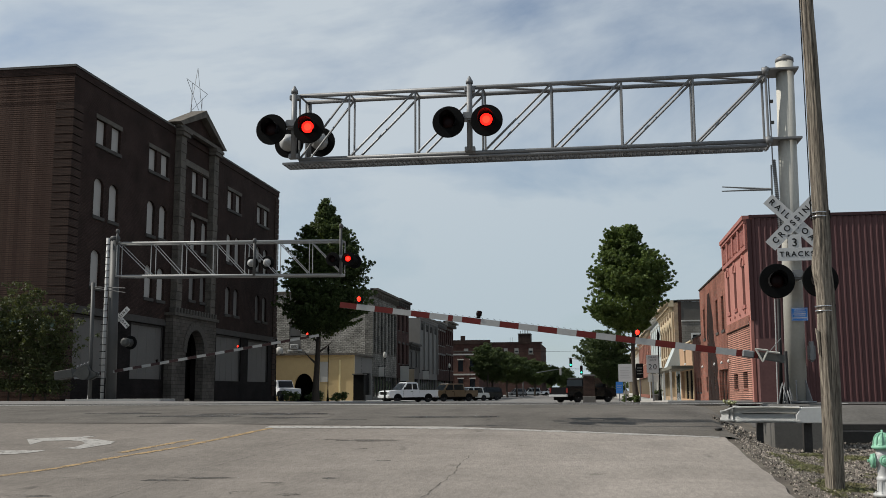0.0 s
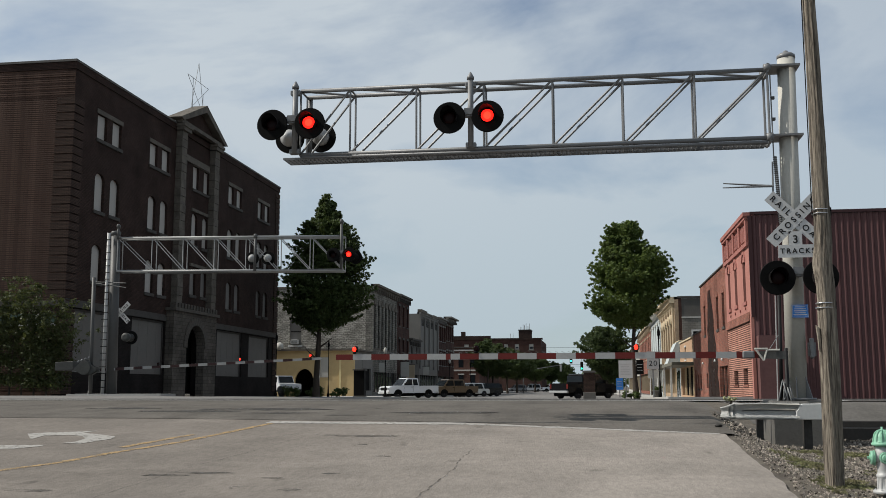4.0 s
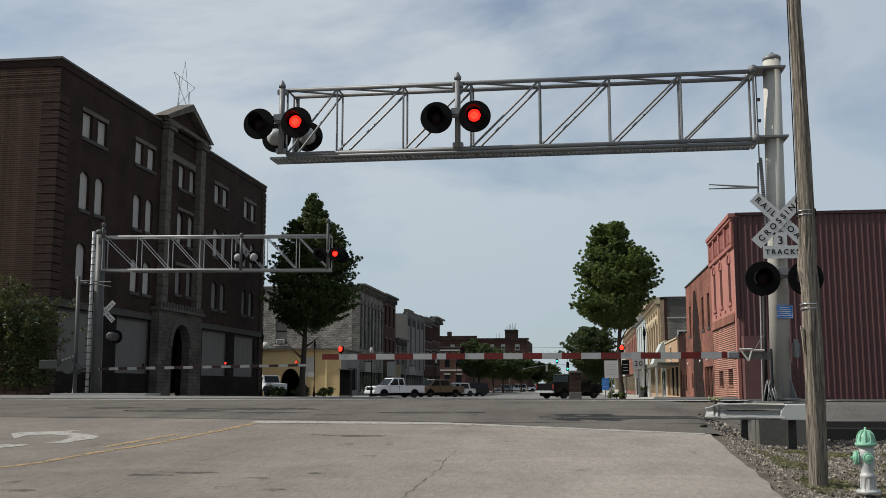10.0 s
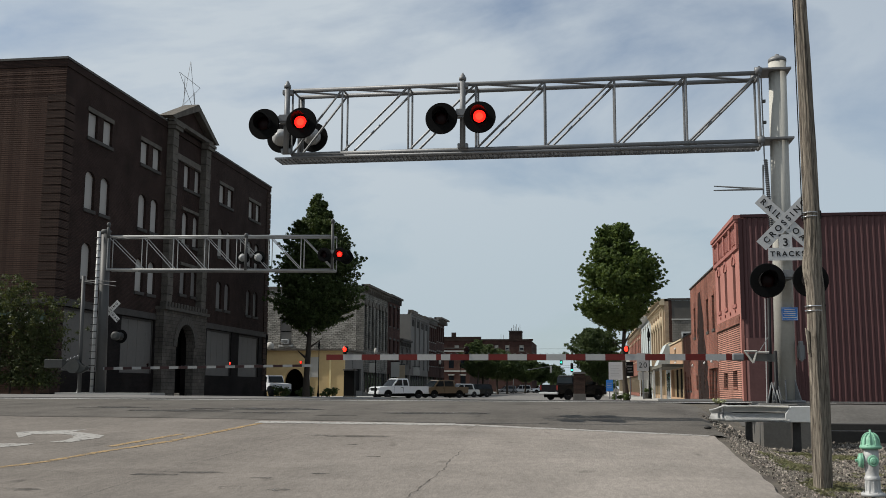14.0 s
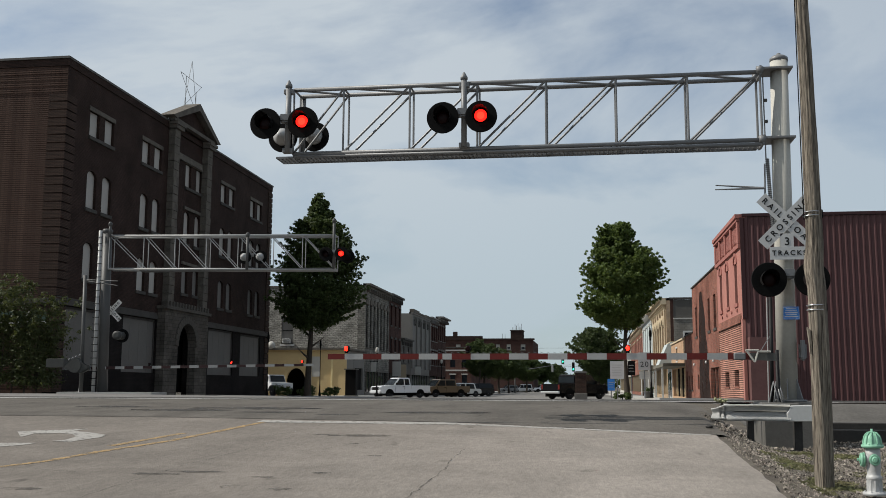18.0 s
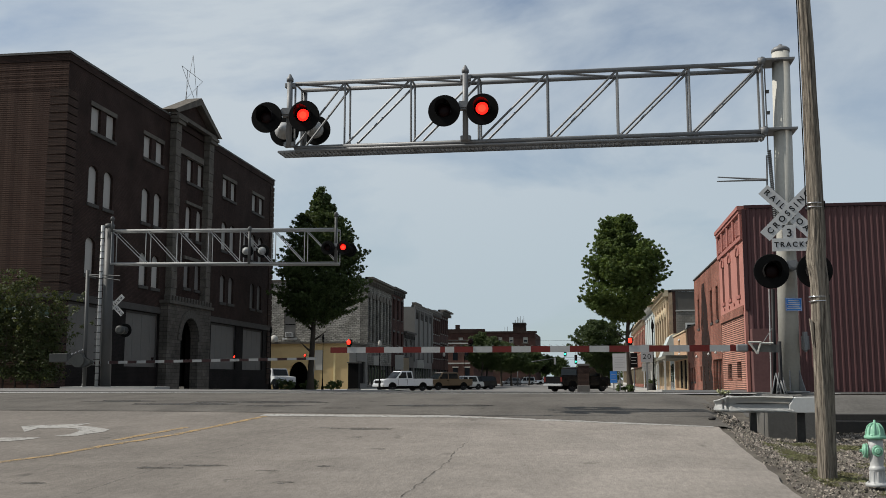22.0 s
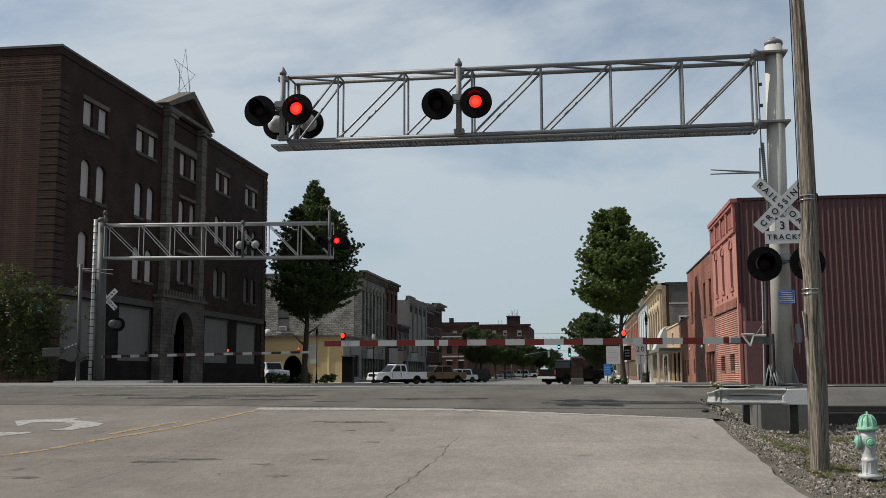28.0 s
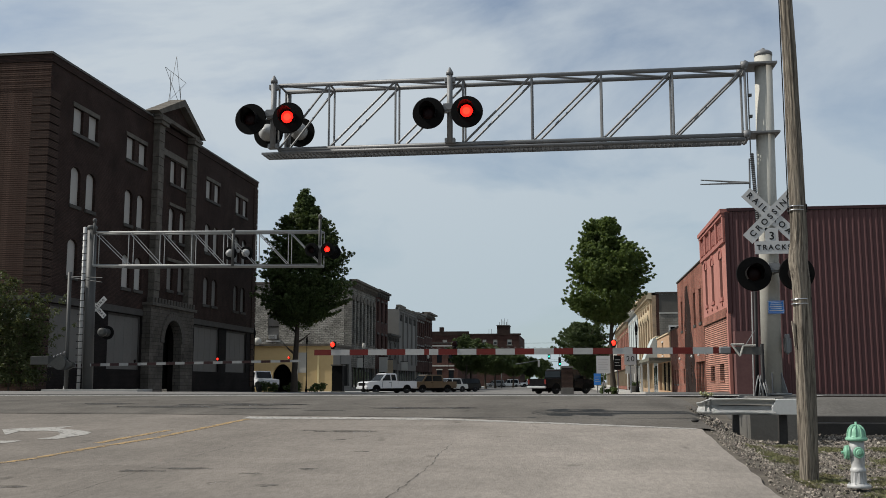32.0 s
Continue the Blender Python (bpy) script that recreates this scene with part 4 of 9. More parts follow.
# ---------------------------------------------------------------- the painted brick and maroon steel building
def painted_building():
    X, Y0, Y1, Z0, ZT = 6.9, 45.7, 54.0, 0.45, 9.0
    o = (X, Y0, Z0)
    b = thing("painted_brick_building", "pink painted brick front with a maroon corrugated steel side wall", "building", o)
    wins = [(46.95, 47.75, 5.15, 7.0), (49.75, 50.55, 5.2, 7.0), (52.15, 52.95, 5.2, 7.05)]
    bm = bmesh.new()
    holed(bm, "y", Y0, Y1, 4.35, ZT - 0.1, wins, X, X + 0.35, o)
    part("upper_wall", bm, M["pink"], b, "pink painted brick wall")
    lows = [(47.6, 49.0, 1.36, 2.13), (50.75, 52.2, 1.34, 2.07)]
    bm = bmesh.new()
    holed(bm, "y", Y0 + 0.35, Y1, Z0, 4.35, lows, X + 0.02, X + 0.36, o)
    part("lower_wall", bm, M["brick_low"], b, "banded red brick ground floor")
    bm = bmesh.new()
    box(bm, X - 0.02, Y0, Z0, X + 0.115, Y0 + 0.35, 4.35, o)
    part("corner_pier", bm, M["pink"], b)
    for y0, y1, z0, z1 in wins:
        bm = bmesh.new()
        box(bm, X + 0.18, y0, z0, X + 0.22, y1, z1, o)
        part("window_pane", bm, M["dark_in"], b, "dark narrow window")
        bm = bmesh.new()
        box(bm, X - 0.06, y0 - 0.12, z0 - 0.16, X + 0.1, y1 + 0.12, z0, o)
        part("sill", bm, M["pink_dark"], b)
        bm = bmesh.new()
        n = 8
        cy, r = (y0 + y1) / 2, 0.56
        pts = [(cy + r * math.cos(math.pi * i / n), z1 + r * 0.9 * math.sin(math.pi * i / n)) for i in range(n + 1)]
        inn = [(cy + (r - 0.16) * math.cos(math.pi * i / n), z1 + (r - 0.16) * 0.9 * math.sin(math.pi * i / n)) for i in range(n + 1)]
        prism(bm, pts + inn[::-1], X - 0.05, X + 0.05, "x", o)
        part("window_hood", bm, M["pink_dark"], b)
    for y0, y1, z0, z1 in lows:
        bm = bmesh.new()
        box(bm, X + 0.2, y0, z0, X + 0.24, y1, z1, o)
        part("window_pane", bm, M["glass"], b)
        bm = bmesh.new()
        box(bm, X - 0.02, y0 - 0.05, z0 - 0.08, X + 0.1, y1 + 0.05, z0, o)
        part("sill", bm, M["brick_red"], b)
    # slanting brick ledge between the storeys
    bm = bmesh.new()
    prism(bm, ((X - 0.07, 4.2), (X + 0.02, 4.2), (X + 0.02, 4.62), (X - 0.012, 4.62)), Y0 + 0.36, Y1, "y", o)
    part("ledge", bm, M["brick_red"], b, "slanting brick ledge")
    # small anchor plates
    for y in (47.2, 48.9, 50.6, 52.3):
        bm = bmesh.new()
        lathe(bm, ((0.1, -0.05), (0.06, 0.0)), (X - o[0], y - o[1], 4.85 - o[2]), 8, "x")
        part("anchor_plate", bm, M["pink_dark"], b)
    # cornice with panels
    bm = bmesh.new()
    box(bm, X - 0.20, Y0 - 0.05, ZT - 0.12, X + 0.35, Y1, ZT + 0.06, o)
    box(bm, X - 0.14, Y0, ZT - 0.26, X, Y1, ZT - 0.12, o)
    part("cornice", bm, M["pink_dark"], b, "projecting painted cornice")
    bm = bmesh.new()
    box(bm, X - 0.10, Y0, 7.55, X, Y1, 7.72, o)
    part("string_course", bm, M["pink_dark"], b)
    for y in (Y0 + 0.02, 47.9, 49.9, 51.9, Y1 - 0.35):
        bm = bmesh.new()
        box(bm, X - 0.11, y, 7.72, X, y + 0.3, ZT - 0.26, o)
        soften(bm, 0.02)
        part("bracket", bm, M["pink_dark"], b)
    for y in (46.35, 48.45, 50.45, 52.4):
        for k in range(6):
            bm = bmesh.new()
            box(bm, X - 0.06, y + k * 0.22, 7.85, X, y + k * 0.22 + 0.13, ZT - 0.45, o)
            part("dentil", bm, M["pink_dark"], b)
    # ribbed steel side wall facing the tracks
    rib, yf, x0, x1 = 0.25, Y0 - 0.02, X + 0.12, X + 26
    bm = bmesh.new()
    prof = []
    x = x0
    while x < x1:
        prof += [(x, 0.0), (x + 0.06, 0.0), (x + 0.155, 0.058), (x + 0.205, 0.058)]
        x += rib
    lo = [bm.verts.new((u - o[0], yf - v - o[1], 0.3 - o[2])) for u, v in prof]
    hi = [bm.verts.new((u - o[0], yf - v - o[1], ZT - 0.08 - o[2])) for u, v in prof]
    for i in range(len(prof) - 1):
        bm.faces.new((lo[i], lo[i + 1], hi[i + 1], hi[i]))
    me = part("ribbed_wall", bm, M["metal_red"], b, "maroon ribbed steel cladding")
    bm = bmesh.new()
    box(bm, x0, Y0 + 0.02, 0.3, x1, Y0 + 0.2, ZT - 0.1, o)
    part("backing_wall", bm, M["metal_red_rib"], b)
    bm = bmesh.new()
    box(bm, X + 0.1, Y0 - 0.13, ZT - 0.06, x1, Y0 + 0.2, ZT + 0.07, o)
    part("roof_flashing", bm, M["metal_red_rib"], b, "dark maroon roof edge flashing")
    bm = bmesh.new()
    box(bm, X, Y0 - 0.10, 4.35, X + 0.16, Y0 - 0.0, ZT - 0.1, o)
    part("corner_flashing", bm, M["metal_red_rib"], b)
    # small lean-to box near the corner
    bm = bmesh.new()
    prism(bm, ((7.05, 0.3), (8.3, 0.3), (8.3, 3.15), (7.75, 3.5), (7.05, 3.5)), Y0 - 0.75, Y0 - 0.14, "y", o)
    part("lean_to", bm, M["maroon_lit"], b, "low maroon steel lean-to")
    bm = bmesh.new()
    box(bm, X + 0.4, Y0 + 0.2, ZT - 0.7, x1, Y1, ZT - 0.4, o)
    part("roof", bm, M["tar"], b)


def brick_neighbour():
    X, Y0, Y1, Z0, ZT = 6.9, 54.02, 66.9, 0.45, 7.72
    o = (X, Y0, Z0)
    b = thing("red_brick_building", "two-storey red brick building with narrow arched windows", "building", o)
    wins = [(y, y + 0.95, 4.5, 6.32) for y in (54.9, 57.5, 64.2)]
    doors = [(54.25, 58.0, 0.45, 2.4), (60.3, 62.7, 0.45, 2.3), (63.9, 64.7, 1.2, 2.1)]
    bm = bmesh.new()
    holed(bm, "y", Y0, Y1, Z0, ZT, wins + doors, X, X + 0.35, o)
    part("street_wall", bm, M["brick_red"], b)
    for y0, y1, z0, z1 in wins + doors[1:]:
        bm = bmesh.new()
        box(bm, X + 0.2, y0, z0, X + 0.24, y1, z1, o)
        part("window_pane", bm, M["dark_in"], b, "dark window")
    for k in range(3):
        bm = bmesh.new()
        box(bm, X + 0.20, 54.3 + k * 1.24, 0.45, X + 0.26, 54.3 + k * 1.24 + 1.10, 2.3, o)
        lf = part("door_leaf", bm, M["dark_in"], b, "dark wooden door leaf")
        bm = bmesh.new()
        box(bm, X + 0.10, 54.3 + k * 1.24 + 1.10, 0.45, X + 0.26, 54.3 + k * 1.24 + 1.20, 2.4, o)
        part("door_post", bm, M["brick_red"], lf)
    for y in (53.2, 56.1, 59.4, 66.0):
        bm = bmesh.new()
        lathe(bm, ((0.02, 0), (0.06, -0.06), (0.07, -0.13), (0.02, -0.16)), (-0.08, y - Y0, 2.85 - Z0), 10)
        part("wall_lamp", bm, M["white_paint"], b, "small pale wall lamp")
    for y0, y1, z0, z1 in wins:
        bm = bmesh.new()
        box(bm, X - 0.05, y0 - 0.1, z0 - 0.14, X + 0.1, y1 + 0.1, z0, o)
        part("sill", bm, M["trim_stone"], b)
        bm = bmesh.new()
        n, cy, r = 8, (y0 + y1) / 2, 0.55
        pts = [(cy + r * math.cos(math.pi * i / n), z1 + r * 0.7 * math.sin(math.pi * i / n)) for i in range(n + 1)]
        prism(bm, pts, X - 0.03, X + 0.02, "x", o)
        part("window_hood", bm, M["brick_red"], b)
    bm = bmesh.new()
    box(bm, X - 0.07, Y0, ZT, X + 0.4, Y1, ZT + 0.07, o)
    part("coping", bm, M["trim_stone"], b)
    bm = bmesh.new()
    box(bm, X + 0.35, Y0, Z0, X + 22, Y0 + 0.3, ZT, o)
    part("end_wall", bm, M["brick_red"], b)
    bm = bmesh.new()
    box(bm, X + 0.35, Y1 - 0.3, Z0, X + 22, Y1, ZT, o)
    part("end_wall", bm, M["brick_red"], b)
    bm = bmesh.new()
    box(bm, X + 0.35, Y0 + 0.3, ZT - 0.5, X + 22, Y1 - 0.3, ZT - 0.3, o)
    part("roof", bm, M["tar"], b)
    # a long dark streak down the wall: a cast shadow put into colour
    bm = bmesh.new()
    rnd = random.Random(5)
    pts_l, pts_r = [], []
    for k in range(15):
        z = 0.5 + k * 0.47
        w = float(np.interp(z, (0.5, 3.0, 4.2, 5.6, 7.1), (2.6, 2.4, 2.0, 1.5, 0.6)))
        c = 60.9 + 0.07 * k
        pts_l.append((c - w * rnd.uniform(0.85, 1.08), z))
        pts_r.append((c + w * rnd.uniform(0.85, 1.08), z))
    vl = [bm.verts.new((-0.006, y - Y0, z - Z0)) for y, z in pts_l]
    vr = [bm.verts.new((-0.006, y - Y0, z - Z0)) for y, z in pts_r]
    for k in range(14):
        bm.faces.new((vl[k], vr[k], vr[k + 1], vl[k + 1]))
    part("shadow_streak", bm, M["shadow_brick"], b, "dark soot streak on the brick")


painted_building()
brick_neighbour()


def shop(name, label, side, X, y0, y1, z1, wall, trim, floors=1, bays=3, z0=0.3, cornice=0.5, depth=18, canopy=0.0, shopfront=None, side_wall=None, group="", winmat=None, arched=False):
    """A street-front building; side is -1 on the left of the street and 1 on the right."""
    o = (X, y0, z0)
    b = thing(name, label, "building", o, group)
    s = side
    holes, low = [], []
    gh = 3.6
    bw = (y1 - y0) / bays
    fh = (z1 - 0.7 - (z0 + gh)) / max(1, floors)
    for f in range(floors):
        for k in range(bays):
            c = y0 + (k + 0.5) * bw
            za = z0 + gh + f * fh + fh * 0.22
            holes.append((c - min(0.55, bw * 0.3), c + min(0.55, bw * 0.3), za, za + fh * 0.6))
    low.append((y0 + 0.4, y1 - 0.4, z0 + 0.4, z0 + 2.7))
    bm = bmesh.new()
    holed(bm, "y", y0, y1, z0, z1, holes + low, X, X + s * 0.35, o)
    part("street_wall", bm, wall, b)
    for q in holes:
        bm = bmesh.new()
        box(bm, X + s * 0.16, q[0], q[2], X + s * 0.2, q[1], q[3], o)
        w = part("window", bm, winmat or M["glass"], b)
        bm = bmesh.new()
        box(bm, X - s * 0.08, q[0] - 0.1, q[2] - 0.14, X + s * 0.1, q[1] + 0.1, q[2], o)
        part("sill", bm, trim, w)
        bm = bmesh.new()
        if arched:
            n, cy, r = 8, (q[0] + q[1]) / 2, (q[1] - q[0]) / 2 + 0.18
            pts = [(cy + r * math.cos(math.pi * i / n), q[3] - 0.1 + r * math.sin(math.pi * i / n)) for i in range(n + 1)]
            prism(bm, pts, X - s * 0.1, X + s * 0.02, "x", o)
        else:
            box(bm, X - s * 0.1, q[0] - 0.15, q[3], X + s * 0.05, q[1] + 0.15, q[3] + 0.25, o)
        part("lintel", bm, trim, w)
    ql = low[0]
    n = max(2, int((ql[1] - ql[0]) / 1.6))
    for k in range(n):
        ya = ql[0] + (ql[1] - ql[0]) * k / n
        yb = ql[0] + (ql[1] - ql[0]) * (k + 1) / n
        bm = bmesh.new()
        box(bm, X + s * 0.28, ya, ql[2], X + s * 0.32, yb - 0.08, ql[3], o)
        part("shop_window", bm, shopfront or M["glass"], b)
        bm = bmesh.new()
        box(bm, X + s * 0.2, yb - 0.08, ql[2], X + s * 0.33, yb, ql[3], o)
        part("mullion", bm, trim, b)
    bm = bmesh.new()
    box(bm, X - s * cornice, y0, z1 - 0.25, X + s * 0.35, y1, z1, o)
    box(bm, X - s * cornice * 0.5, y0, z1 - 0.5, X, y1, z1 - 0.25, o)
    part("cornice", bm, trim, b)
    nb = max(3, int((y1 - y0) / 1.2))
    proto = None
    for k in range(nb):
        y = y0 + (k + 0.5) * (y1 - y0) / nb
        if proto is None:
            bm = bmesh.new()
            box(bm, -s * cornice * 0.7, -0.11, -0.95, 0, 0.11, -0.5)
            proto = part("bracket", bm, trim, b)
            proto.location = (0, y - y0, z1 - z0)
        else:
            again(proto, pose(0, y - y0, z1 - z0))
    for ya in (y0, y1 - 0.3):
        bm = bmesh.new()
        box(bm, X + s * 0.35, ya, z0, X + s * depth, ya + 0.3, z1 - 0.2, o)
        part("end_wall", bm, side_wall or wall, b)
    bm = bmesh.new()
    box(bm, X + s * 0.35, y0 + 0.3, z1 - 0.9, X + s * depth, y1 - 0.3, z1 - 0.7, o)
    part("roof", bm, M["tar"], b)
    bm = bmesh.new()
    box(bm, X + s * 0.8, y0 + 0.3, z0, X + s * 0.9, y1 - 0.3, z1 - 0.9, o)
    part("inner_wall", bm, M["dark_in"], b)
    if canopy:
        bm = bmesh.new()
        box(bm, X - s * canopy, y0 + 0.1, z0 + 3.05, X, y1 - 0.1, z0 + 3.3, o)
        c = part("canopy", bm, trim, b, "flat metal street canopy")
        for ya in (y0 + 0.3, (y0 + y1) / 2, y1 - 0.3):
            bm = bmesh.new()
            tube(bm, (-s * (canopy - 0.12), ya - y0, 0.0), (-s * (canopy - 0.12), ya - y0, 3.06), 0.06, 6)
            part("canopy_post", bm, M["white_paint"], c)
    return b


def brick_wing():
    """The low brick wing that goes on from the two-storey one."""
    X, Y0, Y1, Z0, ZT = 6.9, 66.95, 72.5, 0.42, 4.86
    o = (X, Y0, Z0)
    b = thing("brick_wing", "low red brick wing with small square windows and a door", "building", o)
    wins = [(67.75, 68.55, 1.15, 2.1), (69.5, 70.3, 1.15, 2.1)]
    door = (71.1, 72.0, 0.42, 2.45)
    bm = bmesh.new()
    holed(bm, "y", Y0, Y1, Z0, ZT, wins + [door], X, X + 0.3, o)
    part("street_wall", bm, M["brick_red"], b)
    for y0, y1, z0, z1 in wins:
        bm = bmesh.new()
        box(bm, X + 0.16, y0, z0, X + 0.2, y1, z1, o)
        w = part("window", bm, M["glass"], b)
        bm = bmesh.new()
        box(bm, X - 0.04, y0 - 0.08, z0 - 0.1, X + 0.12, y1 + 0.08, z0, o)
        part("sill", bm, M["trim_stone"], w)
    bm = bmesh.new()
    box(bm, X + 0.14, door[0], Z0, X + 0.2, door[1], door[3], o)
    part("door", bm, M["dark_in"], b, "dark door")
    bm = bmesh.new()
    box(bm, X - 0.06, Y0, ZT, X + 0.4, Y1, ZT + 0.08, o)
    part("coping", bm, M["trim_stone"], b)
    bm = bmesh.new()
    box(bm, X + 0.3, Y0 + 0.02, ZT - 0.4, X + 20, Y1, ZT - 0.2, o)
    part("roof", bm, M["tar"], b)


def tan_shop():
    """A low tan front under a flat canopy on white posts."""
    X, Y0, Y1, Z0, ZT = 6.9, 72.55, 84.2, 0.36, 4.75
    o = (X, Y0, Z0)
    b = thing("tan_stucco_shop", "low tan stuccoed shop under a flat street canopy", "building", o)
    ups = [(78.6, 79.8, 3.35, 4.3)]
    front = (73.0, 83.0, 0.62, 2.75)
    bm = bmesh.new()
    holed(bm, "y", Y0, Y1, Z0, ZT, ups + [front], X, X + 0.3, o)
    part("street_wall", bm, M["tan_front"], b)
    for y0, y1, z0, z1 in ups:
        bm = bmesh.new()
        box(bm, X - 0.03, y0 - 0.12, z0 - 0.12, X + 0.1, y1 + 0.12, z0, o)
        box(bm, X - 0.03, y0 - 0.12, z1, X + 0.1, y1 + 0.12, z1 + 0.12, o)
        f = part("window_frame", bm, M["white_paint"], b, "white window frame")
        bm = bmesh.new()
        box(bm, X + 0.12, y0, z0, X + 0.16, y1, z1, o)
        part("pane", bm, M["blue_white"], f)
    for k in range(6):
        ya = front[0] + k * 10.0 / 6
        bm = bmesh.new()
        box(bm, X + (0.9 if k == 3 else 0.24), ya + 0.1, Z0, X + (0.95 if k == 3 else 0.28), ya + 10.0 / 6 - 0.05, 2.7, o)
        w = part("shop_window", bm, M["glass"] if k in (2, 5) else M["dark_in"] if k == 3 else M["cream"], b)
        bm = bmesh.new()
        box(bm, X + 0.10, ya - 0.05, Z0, X + 0.3, ya + 0.09, 2.75, o)
        part("mullion", bm, M["cream"] if k % 2 else M["jeep_dark"], w)
    bm = bmesh.new()
    box(bm, X - 1.5, Y0 + 0.3, 2.80, X, Y1 - 0.1, 3.02, o)
    c = part("canopy", bm, M["canopy_grey"], b, "flat olive-grey street canopy")
    for y in (76.2, 83.6):
        bm = bmesh.new()
        box(bm, X - 1.42, y - 0.07, Z0 + 0.12, X - 1.28, y + 0.07, 2.81, o)
        part("canopy_post", bm, M["white_paint"], c, "white canopy post")
    bm = bmesh.new()
    box(bm, X - 0.08, Y0, ZT, X + 0.4, Y1, ZT + 0.10, o)
    part("coping", bm, M["cream"], b)
    bm = bmesh.new()
    box(bm, X + 0.3, Y0 + 0.02, ZT - 0.4, X + 20, Y1, ZT - 0.2, o)
    part("roof", bm, M["tar"], b)


def ornate_building():
    """Tan brick front with cream arches, brown brick corner and a grey block side wall."""
    X, Y0, Y1, Z0, ZT = 6.9, 88.5, 106.4, 0.3, 9.05
    o = (X, Y0, Z0)
    b = thing("tan_brick_building", "tan brick building with cream arches and a grey block side wall", "building", o)
    bays = [Y0 + 1.9 + 3.05 * k for k in range(5)]
    wins = [(y, y + 1.35, 4.4, 6.9) for y in bays]
    front = (Y0 + 0.5, Y1 - 0.5, 0.7, 2.9)
    bm = bmesh.new()
    holed(bm, "y", Y0, Y1, Z0, ZT, wins + [front], X, X + 0.35, o)
    part("street_wall", bm, M["tan_brick"], b)
    for y0, y1, z0, z1 in wins:
        bm = bmesh.new()
        box(bm, X + 0.18, y0, z0, X + 0.22, y1, z1, o)
        w = part("window", bm, M["glass"], b, "tall dark window")
        bm = bmesh.new()
        n, cy = 10, (y0 + y1) / 2
        outer = [(cy + 0.95 * math.cos(math.pi * i / n), z1 - 0.1 + 0.85 * math.sin(math.pi * i / n)) for i in range(n + 1)]
        inner = [(cy + 0.66 * math.cos(math.pi * i / n), z1 - 0.1 + 0.5 * math.sin(math.pi * i / n)) for i in range(n + 1)]
        prism(bm, outer + inner[::-1], X - 0.22, X + 0.02, "x", o)
        part("arch_hood", bm, M["cream"], w, "cream window arch")
        bm = bmesh.new()
        box(bm, X - 0.14, y0 - 0.15, z0 - 0.2, X + 0.1, y1 + 0.15, z0, o)
        part("sill", bm, M["cream"], w)
    for k in range(6):
        bm = bmesh.new()
        y = Y0 + 0.55 + 3.05 * k
        box(bm, X - 0.16, y, 3.6, X, y + 0.55, ZT - 0.55, o)
        soften(bm, 0.03)
        part("pilaster", bm, M["tan_trim"], b)
    bm = bmesh.new()
    box(bm, X - 0.75, Y0, ZT - 0.22, X + 0.35, Y1, ZT, o)
    box(bm, X - 0.45, Y0, ZT - 0.55, X, Y1, ZT - 0.22, o)
    part("cornice", bm, M["cream"], b, "deep cream cornice")
    proto = None
    for k in range(15):
        at = pose(0, 0.55 + k * 1.2, ZT - Z0 - 0.55)
        if proto is None:
            bm = bmesh.new()
            prism(bm, ((-0.4, 0), (0, 0), (0, -0.55), (-0.12, -0.5)), -0.13, 0.13, "y")
            proto = part("bracket", bm, M["cream"], b)
            proto.matrix_basis = at
        else:
            again(proto, at)
    for k in range(10):
        ya = front[0] + k * (front[1] - front[0]) / 10
        bm = bmesh.new()
        box(bm, X + 0.22, ya + 0.1, Z0, X + 0.26, ya + 1.62, 2.9, o)
        w = part("shop_window", bm, M["cream"] if k in (0, 1, 4, 7) else M["tan_front"] if k == 2 else M["pale_shop"] if k == 5 else M["glass"], b)
        bm = bmesh.new()
        box(bm, X + 0.05, ya - 0.06, Z0, X + 0.3, ya + 0.09, 2.9, o)
        part("mullion", bm, M["tan_trim"], w)
    bm = bmesh.new()
    box(bm, X - 1.4, Y0 + 2, 2.95, X, Y1 - 0.2, 3.25, o)
    c = part("canopy", bm, M["canopy_grey"], b, "flat olive-grey street canopy")
    for y in (Y0 + 5, Y1 - 0.6):
        bm = bmesh.new()
        tube(bm, (-1.3, y - Y0, 0.12), (-1.3, y - Y0, 2.68), 0.06, 6)
        part("canopy_post", bm, M["white_paint"], c)
    # side wall towards the tracks: brown brick edge, then grey blocks in two heights
    bm = bmesh.new()
    box(bm, X + 0.35, Y0, Z0, X + 0.62, Y0 + 0.3, ZT - 0.1, o)
    part("corner_brickwork", bm, M["dark_brick"], b, "dark brown brick corner")
    win = (8.40, 9.18, 5.35, 6.05)
    bm = bmesh.new()
    holed(bm, "x", X + 0.62, X + 20, Z0, 7.2, [win], Y0 - 0.12, Y0 + 0.3, o)
    part("side_wall", bm, M["grey_block"], b, "grey block side wall")
    bm = bmesh.new()
    box(bm, X + 0.62, Y0 + 0.03, 7.2, X + 20, Y0 + 0.3, ZT - 0.15, o)
    part("upper_side_wall", bm, M["grey_wall"], b, "stained brown upper side wall")
    bm = bmesh.new()
    box(bm, X + 0.60, Y0 - 0.17, 7.18, X + 20, Y0 + 0.02, 7.30, o)
    part("string_course", bm, M["pale_shop"], b)
    bm = bmesh.new()
    box(bm, X + 0.3, Y0 - 0.06, ZT - 0.12, X + 20, Y0 + 0.34, ZT + 0.04, o)
    part("coping", bm, M["trim_stone"], b)
    bm = bmesh.new()
